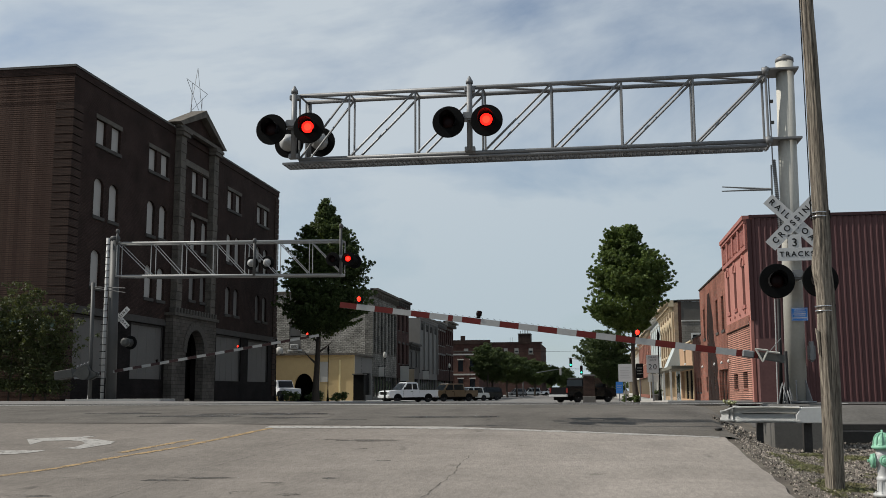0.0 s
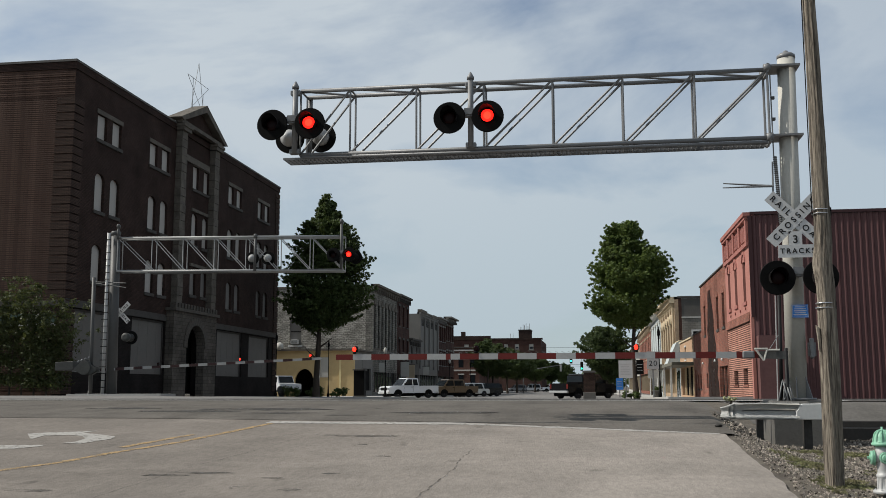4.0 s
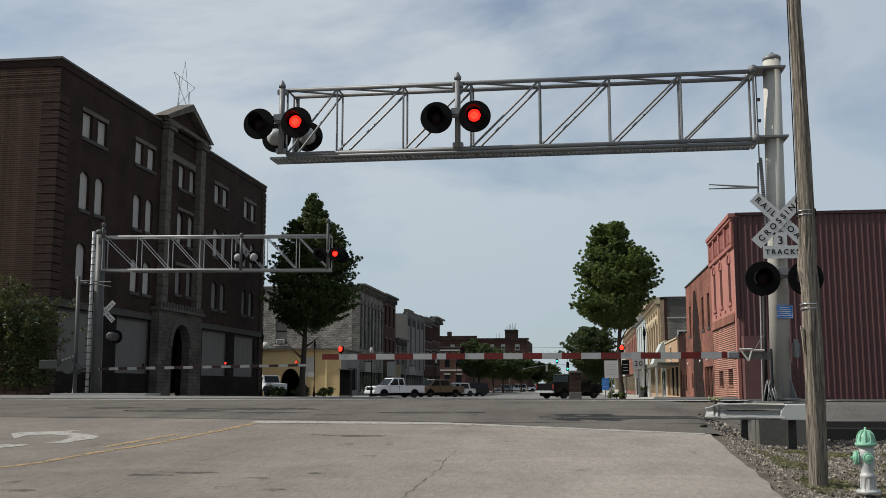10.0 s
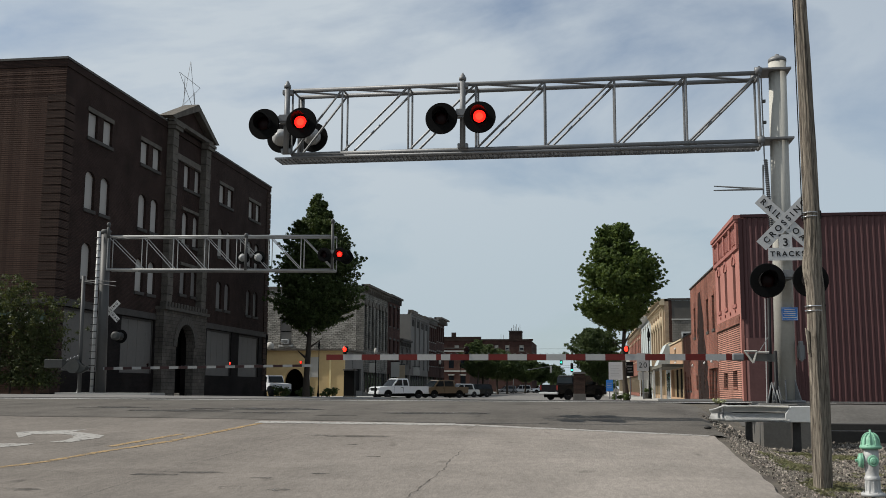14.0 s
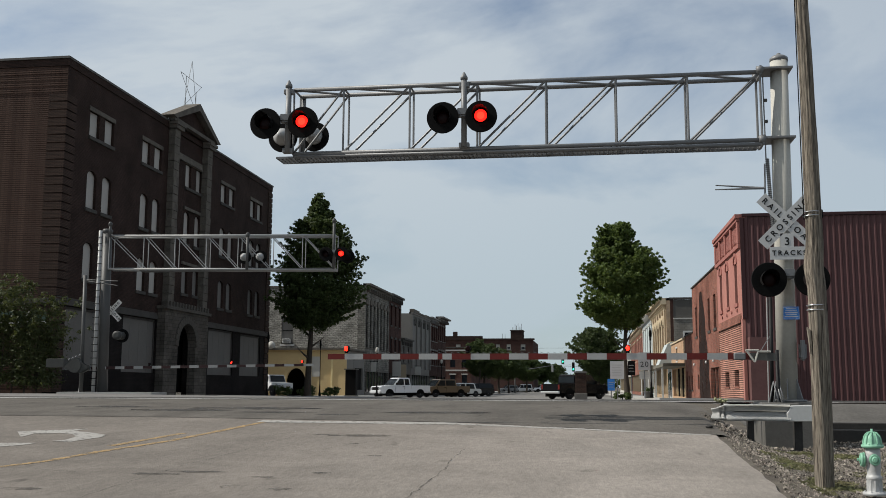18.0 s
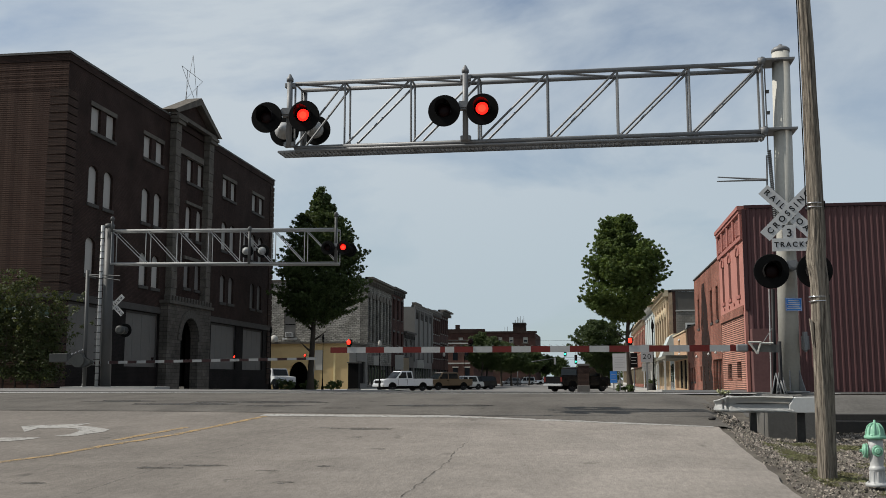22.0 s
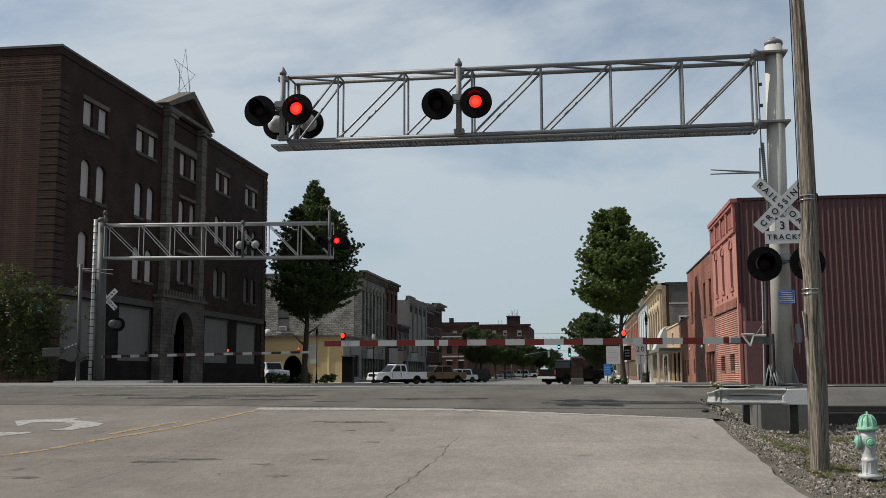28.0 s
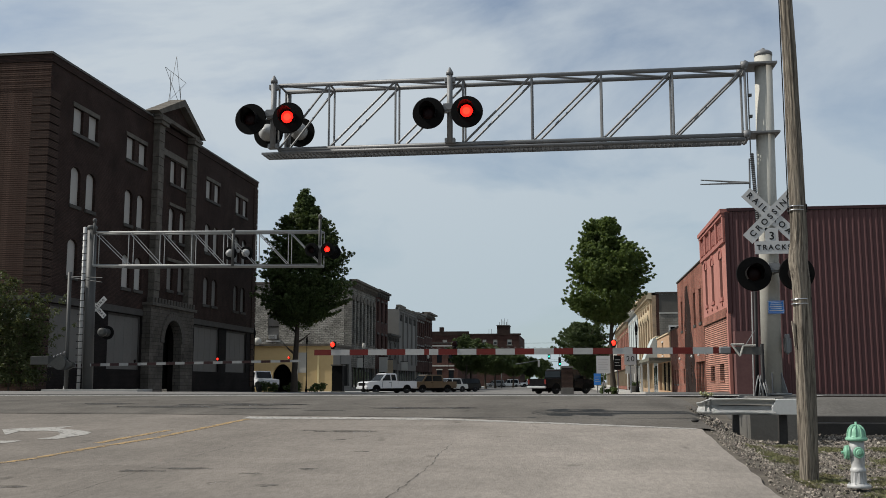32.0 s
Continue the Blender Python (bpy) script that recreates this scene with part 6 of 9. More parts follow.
def near_signal():
    o = (3.52, 18.6, 0.28)
    s = thing("railway_crossing_signal", "grey steel cantilever crossing signal with red lamps and crossbuck", "railway signal", o, "cantilever signals")
    L = lambda x, y, z: (x - o[0], y - o[1], z - o[2])
    bm = bmesh.new()
    box(bm, *L(3.0, 18.05, 0.25), *L(4.05, 19.15, 1.05))
    soften(bm, 0.03)
    part("footing", bm, M["conc"], s, "square concrete footing")
    bm = bmesh.new()
    cone(bm, L(3.53, 18.6, 1.05), L(3.63, 18.6, 7.38), 0.182, 0.158, 28)
    part("mast", bm, M["alum"], s, "thick pale grey steel mast")
    bm = bmesh.new()
    lathe(bm, ((0.33, 0), (0.33, 0.035), (0.19, 0.04)), L(3.53, 18.6, 1.06), 24)
    part("base_flange", bm, M["steel"], s)
    for k in range(6):
        a = 2 * math.pi * k / 6 + 0.35
        bm = bmesh.new()
        prism(bm, ((0.15, 0.035), (0.30, 0.035), (0.19, 0.40), (0.15, 0.40)), -0.01, 0.01, "y")
        part("gusset", bm, M["steel"], s, "dark steel gusset fin").matrix_basis = pose(*L(3.53, 18.6, 1.06), 0, 0, math.degrees(a))
    bm = bmesh.new()
    lathe(bm, ((0.166, -0.05), (0.166, 0.01), (0.12, 0.05), (0.045, 0.06), (0.04, 0.10), (0.012, 0.115)), L(3.63, 18.6, 7.38), 20)
    part("mast_cap", bm, M["steel"], s)
    for z in (7.14, 5.83):
        bm = bmesh.new()
        c = L(3.60, 18.6, z)
        box(bm, c[0] - 0.36, c[1] - 0.27, c[2] - 0.018, c[0] + 0.225, c[1] + 0.27, c[2] + 0.018)
        part("mount_plate", bm, M["steel"], s)
        bm = bmesh.new()
        box(bm, c[0] - 0.365, c[1] - 0.26, c[2] - 0.12, c[0] - 0.325, c[1] + 0.26, c[2] + 0.05)
        part("clamp_plate", bm, M["steel"], s)
        for yy in (-0.22, 0.22):
            bm = bmesh.new()
            tube(bm, (c[0] - 0.42, c[1] + yy, c[2] - 0.03), (c[0] - 0.30, c[1] + yy, c[2] - 0.03), 0.075, 12)
            part("bolt_flange", bm, M["steel"], s)
    a0, a1 = L(-5.62, 18.38, 0), L(3.24, 18.82, 0)
    truss(s, a0[0], a1[0], a0[1], a1[1], 7.075 - o[2], 5.79 - o[2], [a0[0]] + [-4.62 + 1.31 * k - o[0] for k in range(7)], 1)
    # walkway grating under the arm
    c0, c1 = L(-5.95, 18.36, 5.70), L(3.2, 18.84, 5.70)
    bm = bmesh.new()
    for k in range(4):
        y = c0[1] + (c1[1] - c0[1]) * k / 3
        box(bm, c0[0], y - 0.005, c0[2], c1[0], y + 0.005, c0[2] + 0.040)
    n = 110
    for k in range(n + 1):
        x = c0[0] + (c1[0] - c0[0]) * k / n
        box(bm, x - 0.004, c0[1], c0[2] + 0.006, x + 0.004, c1[1], c0[2] + 0.034)
    part("walkway_grating", bm, M["steel"], s, "open steel walkway grating")
    bm = bmesh.new()
    tube(bm, L(-5.6, 18.36, 5.735), L(3.2, 18.36, 5.70), 0.03, 8)
    part("conduit", bm, M["steel"], s)
    # lamp posts on the arm
    for x, zt in ((-5.70, 7.20), (-2.24, 7.22)):
        bm = bmesh.new()
        tube(bm, L(x, 18.27, 5.80), L(x, 18.27, zt - 0.08), 0.055, 12)
        part("lamp_post", bm, M["steel"], s)
        bm = bmesh.new()
        lathe(bm, ((0.07, -0.08), (0.07, -0.03), (0.05, 0.0), (0.035, 0.03), (0.012, 0.07)), L(x, 18.27, zt - 0.02), 12)
        part("finial", bm, M["steel"], s)
        for z in (7.02, 5.84):
            bm = bmesh.new()
            c = L(x, 18.31, z)
            box(bm, c[0] - 0.1, c[1] - 0.06, c[2] - 0.05, c[0] + 0.1, c[1] + 0.06, c[2] + 0.05)
            soften(bm, 0.012)
            part("clamp", bm, M["steel"], s)
    bm = bmesh.new()
    tube(bm, L(-5.58, 18.9, 5.80), L(-5.58, 18.9, 7.12), 0.05, 10)
    part("lamp_post", bm, M["steel"], s)
    c = L(-5.72, 18.08, 6.338)
    lamp_pair(s, c[0], c[1], c[2], 0.373, ("b", "a"))
    c = L(-2.258, 18.08, 6.33)
    lamp_pair(s, c[0], c[1], c[2], 0.363, ("b", "a"))
    c = L(-5.745, 19.15, 6.33)
    lamp_pair(s, c[0], c[1], c[2], 0.33, ("a", "b"), True)
    c = L(3.556, 18.03, 3.185)
    lamp_pair(s, c[0], c[1], c[2], 0.364, ("b", "a"))
    bm = bmesh.new()
    c = L(3.556, 18.35, 3.27)
    box(bm, c[0] - 0.06, c[1] - 0.25, c[2] - 0.06, c[0] + 0.06, c[1] + 0.12, c[2] + 0.06)
    part("lamp_bracket", bm, M["steel"], s)
    # signs
    crossbuck(s, pose(*L(3.58, 18.25, 4.265)))
    b = sign_board(s, 0.23, 0.30, pose(*L(3.57, 18.25, 3.885)), M["white_sign"], "track_count_sign", 0.005, "small white sign that counts the tracks")
    words("3", 0.20, M["letter"], b, pose(0, -0.003, 0, 90), bold=0.003)
    b = sign_board(s, 0.69, 0.23, pose(*L(3.61, 18.246, 3.68)), M["white_sign"], "tracks_sign", 0.005, "white sign with the word tracks")
    words("TRACKS", 0.126, M["letter"], b, pose(-0.012, -0.003, 0, 90), gap=1.4, bold=0.003)
    b = sign_board(s, 0.28, 0.23, pose(*L(3.61, 18.36, 2.62)), M["blue_sign"], "notice_plate", 0.004, "blue notice plate with unreadable white lines")
    for k, (w, h) in enumerate(((0.18, 0.012), (0.20, 0.012), (0.22, 0.016), (0.19, 0.012), (0.23, 0.018))):
        bm = bmesh.new()
        box(bm, -w / 2, -0.003, 0.075 - k * 0.035 - h / 2, w / 2, 0.0, 0.075 - k * 0.035 + h / 2)
        part("text_bar", bm, M["white_sign"], b)
    bm = bmesh.new()
    for q in ((-0.132, -0.132, -0.107, 0.107), (0.128, 0.132, -0.107, 0.107)):
        box(bm, q[0] if q[0] < 0 else q[0], -0.002, q[2], q[0] + 0.006, 0, q[3])
    for z in (-0.107, 0.101):
        box(bm, -0.13, -0.002, z, 0.13, 0, z + 0.006)
    part("plate_border", bm, M["white_sign"], b)
    # side conduit, brackets and the forked rod
    bm = bmesh.new()
    tube(bm, L(3.25, 18.42, 4.6), L(3.27, 18.42, 5.35), 0.016, 6)
    part("side_pipe", bm, M["steel"], s)
    bm = bmesh.new()
    for k in range(34):
        z = 4.2 + k * 0.037
        lathe(bm, ((0.030, 0), (0.040, 0.012), (0.030, 0.03)), L(3.37 - 0.0015 * k, 18.44, z), 8)
    part("flexible_conduit", bm, M["steel"], s, "ribbed flexible cable conduit")
    bm = bmesh.new()
    tube(bm, L(3.30, 18.44, 5.45), L(3.30, 18.44, 7.0), 0.012, 6)
    part("side_pipe", bm, M["steel"], s)
    for z in (6.55, 6.15):
        bm = bmesh.new()
        c = L(3.33, 18.44, z)
        box(bm, c[0] - 0.03, c[1] - 0.03, c[2] - 0.025, c[0] + 0.03, c[1] + 0.03, c[2] + 0.025)
        part("cable_clip", bm, M["weight_grey"], s)
    for q in ((2.385, 18.42, 4.975), (2.36, 18.30, 4.87)):
        bm = bmesh.new()
        cone(bm, L(3.26, 18.42, 4.90), L(*q), 0.022, 0.010, 6)
        part("forked_rod", bm, M["steel"], s)
    for x, z0, z1 in ((3.28, 1.3, 4.6),):
        bm = bmesh.new()
        tube(bm, L(3.215, 18.32, 1.02), L(3.255, 18.32, 2.9), 0.034, 10)
        part("cable_pipe", bm, M["jeep_dark"], s, "dark upright cable pipe")
        bm = bmesh.new()
        tube(bm, L(3.16, 18.36, 1.02), L(3.20, 18.36, 2.9), 0.012, 6)
        part("thin_pipe", bm, M["lens_back"], s)
    for k, x in enumerate((3.22, 3.27, 3.31)):
        bm = bmesh.new()
        tube(bm, L(x - 0.02 - 0.03 * (2 - k), 18.22, 1.0), L(x + 0.02, 18.3, 1.42), 0.012, 8)
        part("cable_elbow", bm, M["steel"], s)
        bm = bmesh.new()
        tube(bm, L(x + 0.10, 18.2, 1.0), L(x + 0.02, 18.3, 1.42), 0.012, 8)
        part("cable_elbow", bm, M["lens_back"] if k == 1 else M["steel"], s)
    bm = bmesh.new()
    box(bm, *L(3.76, 18.40, 1.80), *L(3.83, 18.52, 2.14))
    soften(bm, 0.01)
    part("relay_box", bm, M["steel"], s)
    return s


near_signal()


def bands(arm, sgn, length, first, step, h0, h1, paints=("red_band", "white_band")):
    """The arm's red and white bands in turn, each a piece of its own."""
    cuts = [0.0] + [first + sum(step[:k]) for k in range(len(step) + 1)]
    for i, (a, b) in enumerate(zip(cuts, cuts[1:])):
        bm = bmesh.new()
        q = []
        for xx in (a, b):
            hh = h0 + (h1 - h0) * xx / length
            for yy in (-0.048, 0.008):
                q += [bm.verts.new((-sgn * (xx + 0.30), yy, -hh)), bm.verts.new((-sgn * (xx + 0.30), yy, hh))]
        for f in ((0, 1, 3, 2), (4, 6, 7, 5), (0, 4, 5, 1), (2, 3, 7, 6), (1, 5, 7, 3), (0, 2, 6, 4)):
            bm.faces.new([q[j] for j in f])
        part("band", bm, M[paints[i % 2]], arm, "red reflective band" if i % 2 == 0 else "white reflective band")


GATES = []


def gate(o, name_label, sgn, length, first, step, lamps, hub, scale=1.0, flip=False, h0=0.075, h1=0.068):
    """A crossing gate: a mechanism on its post and an arm that falls; sgn 1: the arm reaches to -x."""
    g = thing("crossing_gate", name_label, "crossing gate", o, "crossing gates")
    ground = -hub
    if flip:
        bm = bmesh.new()
        tube(bm, (0.16, 0.22, ground), (0.16, 0.22, 0.12), 0.035, 10)
        part("post", bm, M["jeep_dark"], g, "dark slim post beside the mast")
    else:
        bm = bmesh.new()
        tube(bm, (0.05 * sgn, 0, ground), (0.05 * sgn, 0, 0.25), 0.08, 12)
        part("post", bm, M["steel"], g)
        bm = bmesh.new()
        lathe(bm, ((0.2, 0), (0.2, 0.03), (0.09, 0.06), (0.08, 0.2)), (0.05 * sgn, 0, ground), 16)
        part("post_base", bm, M["steel"], g)
    bm = bmesh.new()
    if flip:
        box(bm, 0.62, 0.50, -0.06, 0.74, 0.70, 0.28)
    else:
        prism(bm, ((-0.62, -0.06), (-0.35, 0.20), (-0.05, 0.38), (0.10, 0.36), (0.22, 0.10), (0.55, 0.05), (0.60, -0.12), (0.25, -0.30), (-0.15, -0.26)), -0.62, -0.34, "y")
    soften(bm, 0.05, 2)
    part("mechanism_box", bm, M["steel"] if flip else M["gate_grey"], g, "grey gate mechanism housing")
    if not flip:
        bm = bmesh.new()
        lathe(bm, ((0.30, -0.66), (0.30, -0.62)), (-0.05, 0, 0.02), 18, "y")
        part("gear_cover", bm, M["gate_grey"], g, "round gear cover")
        for k in range(4):
            bm = bmesh.new()
            tube(bm, (-0.42 + 0.16 * k, -0.5, 0.26 + 0.06 * k), (-0.36 + 0.16 * k, -0.5, 0.34 + 0.06 * k), 0.035, 8)
            part("cable_gland", bm, M["steel"], g)
    arm = new("gate_arm")
    arm.parent = g
    arm["label"] = "red and white banded gate arm"
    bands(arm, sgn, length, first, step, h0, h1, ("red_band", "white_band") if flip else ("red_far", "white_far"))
    if not flip:
        bm = bmesh.new()
        box(bm, -0.42 * sgn, -0.09, -0.085, 0.30 * sgn, 0.03, 0.085)
        soften(bm, 0.02)
        part("arm_clamp", bm, M["steel"], arm)
    bm = bmesh.new()
    tube(bm, (0, -0.05 if flip else -0.08, 0), (0, 0.12, 0), 0.045 if flip else 0.13, 16)
    part("hub", bm, M["steel"], arm)
    if flip:
        # white triangular bracket and a short dark arm root
        for a, c in (((-0.42, 0.10), (-0.20, 0.10)), ((-0.40, 0.09), (-0.27, -0.10)), ((-0.27, -0.10), (-0.21, 0.09)), ((-0.21, 0.08), (0.0, 0.08))):
            bm = bmesh.new()
            tube(bm, (a[0], -0.10, a[1]), (c[0], -0.10, c[1]), 0.018, 6)
            part("bracket_bar", bm, M["alum"], arm, "pale bracket bar")
        bm = bmesh.new()
        tube(bm, (-0.16, -0.08, 0.10), (0.0, -0.06, 0.34), 0.007, 6)
        part("stay", bm, M["steel"], arm)
        bm = bmesh.new()
        prism(bm, ((-0.35, -0.06), (0.1, -0.08), (0.1, 0.06), (-0.35, 0.06)), -0.06, 0.0, "y")
        part("arm_root", bm, M["weight_grey"], arm)
        bm = bmesh.new()
        box(bm, -0.62, -0.10, -0.065, -0.42, 0.02, 0.065)
        soften(bm, 0.02)
        part("arm_joint", bm, M["steel"], arm)
    else:
        for y in (-0.13, 0.40):
            bm = bmesh.new()
            prism(bm, ((0.0, -0.06), (0.75 * sgn, -0.05), (0.75 * sgn, 0.05), (0.0, 0.06)), y, y + 0.03, "y")
            part("counter_arm", bm, M["steel"], arm)
        bm = bmesh.new()
        box(bm, 0.82 * sgn, -0.16, 0.06, 1.68 * sgn, 0.46, 0.44)
        soften(bm, 0.015)
        part("counterweight", bm, M["gate_grey"], arm, "flat grey counterweight")
    for k, (x, ph) in enumerate(lamps):
        bm = bmesh.new()
        tube(bm, (-x * sgn, -0.03, 0.06), (-x * sgn, -0.03, 0.10), 0.035, 8)
        lm = part("arm_lamp", bm, M["black"], arm)
        bm = bmesh.new()
        box(bm, -x * sgn - 0.05, -0.005, 0.09, -x * sgn + 0.05, 0.05, 0.20)
        soften(bm, 0.02)
        part("lamp_case", bm, M["black"], lm)
        bm = bmesh.new()
        lathe(bm, ((0.048, 0), (0.048, -0.03), (0.03, -0.042)), (0, 0, 0), 14, "y")
        part("lamp_lens", bm, M["lens_off"], lm).location = (-x * sgn, -0.008, 0.145)
        bm = bmesh.new()
        lathe(bm, ((0.046, 0.0), (0.046, -0.008), (0.034, -0.014), (0.01, -0.016)), (0, 0, 0), 14, "y")
        for v in bm.verts:
            v.co.x *= 0.74
        lit = part("lit_disc", bm, M["red_glow_hot"], lm)
        lit.location = (-x * sgn, -0.052, 0.145)
        if ph:
            LAMPS.append((lit, ph))
    # thin wire stay along the outer arm
    bm = bmesh.new()
    for k in range(36):
        xa = length * (0.38 + 0.55 * k / 36)
        tube(bm, (-(xa) * sgn, 0.0, h1 + 0.012), (-(xa + 0.05) * sgn, 0.0, h1 + 0.03), 0.004, 4)
    tagged(part("wire_spikes", bm, M["steel"], arm), kind="stuff")
    GATES.append(arm)
    return g


# near gate, hung beside the mast; its arm reaches across the approach lanes
gate((3.16, 18.07, 1.845), "crossing gate with a red and white banded arm, falling to level", 1, 7.61, 0.42, (0.348,) * 14 + (0.17, 0.09) + (0.347,) * 5 + (0.32,),
     ((7.56, ""), (5.30, "b"), (2.44, "a")), 1.5, flip=True, h0=0.057, h1=0.051)
gate((-22.25, 41.9, 2.13), "far crossing gate with a banded arm and a grey counterweight", -1, 10.25, 0.4, (0.43,) * 23,
     ((10.1, ""), (6.92, "a"), (3.13, "b")), 1.16, h0=0.062, h1=0.052)


def far_signal():
    o = (-21.3, 42.0, 0.93)
    s = thing("railway_crossing_signal", "far grey cantilever crossing signal with a side ladder", "railway signal", o, "cantilever signals")
    L = lambda x, y, z: (x - o[0], y - o[1], z - o[2])
    bm = bmesh.new()
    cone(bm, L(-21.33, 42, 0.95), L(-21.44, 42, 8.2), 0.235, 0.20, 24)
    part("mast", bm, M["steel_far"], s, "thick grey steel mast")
    bm = bmesh.new()
    lathe(bm, ((0.215, -0.12), (0.23, 0.02), (0.18, 0.08), (0.05, 0.10)), L(-21.44, 42, 8.25), 20)
    part("mast_cap", bm, M["steel_far"], s)
    bm = bmesh.new()
    box(bm, *L(-23.1, 41.3, 0.90), *L(-18.7, 42.9, 1.01))
    part("slab", bm, M["pavement"], s, "pale concrete slab")
    a0, a1 = L(-21.2, 41.75, 0), L(-10.76, 42.25, 0)
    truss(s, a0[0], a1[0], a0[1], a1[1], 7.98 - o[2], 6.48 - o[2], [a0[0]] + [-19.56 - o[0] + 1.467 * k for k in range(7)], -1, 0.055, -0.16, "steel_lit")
    bm = bmesh.new()
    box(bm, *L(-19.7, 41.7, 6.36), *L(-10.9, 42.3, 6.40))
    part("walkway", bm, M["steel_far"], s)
    for x, zt in ((-10.8, 8.45), (-14.7, 7.9), (-21.15, 8.5)):
        bm = bmesh.new()
        tube(bm, L(x, 41.65, 6.35 if x > -20 else 7.9), L(x, 41.65, zt), 0.06, 10)
        part("lamp_post", bm, M["steel_far"], s)
        bm = bmesh.new()
        lathe(bm, ((0.08, 0), (0.09, 0.14), (0.05, 0.2)), L(x, 41.65, zt - 0.1), 10)
        part("finial", bm, M["steel_far"], s)
    c = L(-10.76, 41.5, 6.97)
    lamp_pair(s, c[0], c[1], c[2], 0.345, ("b", "a"))
    c = L(-10.70, 42.4, 6.97)
    lamp_pair(s, c[0], c[1], c[2], 0.345, ("a", "b"), True, back="black")
    c = L(-14.65, 42.2, 6.98)
    lamp_pair(s, c[0], c[1], c[2], 0.365, ("a", "b"), True)
    c = L(-20.68, 41.5, 3.50)
    lamp_unit(s, pose(c[0] + 0.15, c[1] + 0.55, c[2], 0, 0, 180), "a", back="gate_grey")
    bm = bmesh.new()
    lathe(bm, ((0.10, 0), (0.19, 0.03), (0.19, 0.22), (0.12, 0.30)), (c[0] + 0.15, c[1] - 0.05, c[2]), 16, "y")
    part("bell", bm, M["gate_grey"], s, "round grey bell housing")
    holder = crossbuck(s, pose(*L(-21.30, 42.42, 4.66), 0, 0, 0))
    # ladder on the mast
    bm = bmesh.new()
    tube(bm, L(-21.55, 41.6, 1.0), L(-21.57, 41.6, 8.2), 0.078, 12)
    part("ladder_rail", bm, M["lens_back"], s, "bright round ladder rail")
    for k in range(23):
        z = 1.3 + k * 0.3
        c = -21.55 - 0.02 * k / 23
        bm = bmesh.new()
        tube(bm, L(c - 0.15, 41.52, z), L(c + 0.15, 41.52, z), 0.016, 5)
        part("rung", bm, M["black"], s)
    bm = bmesh.new()
    tube(bm, L(-22.17, 41.7, 1.0), L(-22.25, 41.7, 6.2), 0.085, 12)
    part("side_pole", bm, M["steel_far"], s, "pale slim side pole")
    for z in (5.95, 6.0):
        bm = bmesh.new()
        tube(bm, L(-22.2, 41.65, z), L(-20.6, 41.5, z - 0.25 + (z - 5.95) * 3), 0.02, 5)
        part("rod", bm, M["steel_far"], s)
    return s


far_signal()


# ---------------------------------------------------------------- marks and cracks on the road
flat("turn_arrow", ((-9.63, 16.02), (-9.41, 16.21), (-8.98, 16.34), (-8.62, 16.56), (-8.69, 16.19), (-8.25, 15.97), (-7.85, 15.67), (-7.77, 15.35), (-7.90, 14.95), (-7.95, 14.72), (-8.30, 14.76), (-8.16, 14.95), (-8.23, 15.39), (-8.47, 15.74), (-8.78, 15.86), (-9.17, 15.76), (-9.09, 15.22)),
     M["road_white"], "worn white painted left-turn arrow")
flat("road_mark", ((-9.5, 14.40), (-8.95, 14.47), (-8.40, 14.53), (-8.43, 14.31), (-8.65, 14.05), (-9.2, 13.95)), M["road_white"], "worn white painted mark on the road")


def crack(pts, w, label="dark sealed crack in the paving"):
    """A thin wandering line of dark sealant."""
    rnd = random.Random(int(abs(pts[0][0] * 100)))
    bm = bmesh.new()
    prev = None
    for (xa, ya), (xb, yb) in zip(pts, pts[1:]):
        n = max(4, int(abs(yb - ya) * 5 + abs(xb - xa) * 5))
        for i in range(n + 1):
            t = i / n
            x = xa + (xb - xa) * t + rnd.uniform(-0.025, 0.025)
            y = ya + (yb - ya) * t + rnd.uniform(-0.03, 0.03)
            ww = w * rnd.uniform(0.4, 1.3)
            d = Vector((yb - ya, -(xb - xa))).normalized() * ww
            cur = [bm.verts.new((x + s * d.x, y + s * d.y, road_z(y) + (0.005 if y < 18 else 0.011))) for s in (-1, 1)]
            if prev:
                bm.faces.new((prev[0], prev[1], cur[1], cur[0]))
            prev = cur
    return solo("road_crack", bm, M["crack"], label, "road crack", kind="structure")


crack(((-1.95, 4.0), (-1.86, 10.4), (-1.78, 11.7), (-1.76, 12.5), (-1.80, 13.5), (-1.76, 14.4)), 0.009)
crack(((-5.3, 6.0), (-5.19, 11.9), (-4.92, 14.0), (-4.68, 16.0)), 0.006)
crack(((-3.8, 14.2), (-3.5, 14.9), (-3.0, 15.6)), 0.005)
crack(((-5.9, 12.1), (-4.8, 11.8), (-4.0, 12.0)), 0.006)
crack(((-6.6, 13.2), (-5.9, 13.9), (-5.4, 15.1), (-4.9, 16.4), (-4.7, 17.6)), 0.005)
crack(((-6.8, 10.8), (-5.6, 11.3), (-4.4, 11.5), (-3.2, 11.4)), 0.005)
crack(((-9.8, 14.9), (-8.9, 15.1), (-7.8, 14.9), (-6.9, 15.3)), 0.005)
crack(((-8.4, 11.6), (-7.2, 12.0), (-6.2, 11.7)), 0.005)
crack(((-2.4, 16.9), (-1.2, 16.4), (0.1, 16.2), (1.5, 15.6)), 0.004)
crack(((-14, 22.9), (-9, 22.6), (-5, 22.8)), 0.014, "dark joint across the asphalt")
crack(((-12, 19.9), (-8, 20.0), (-4.5, 19.7)), 0.010, "dark joint across the asphalt")
crack(((-4.54, 21.5), (-0.38, 21.18)), 0.014, "dark joint across the asphalt")


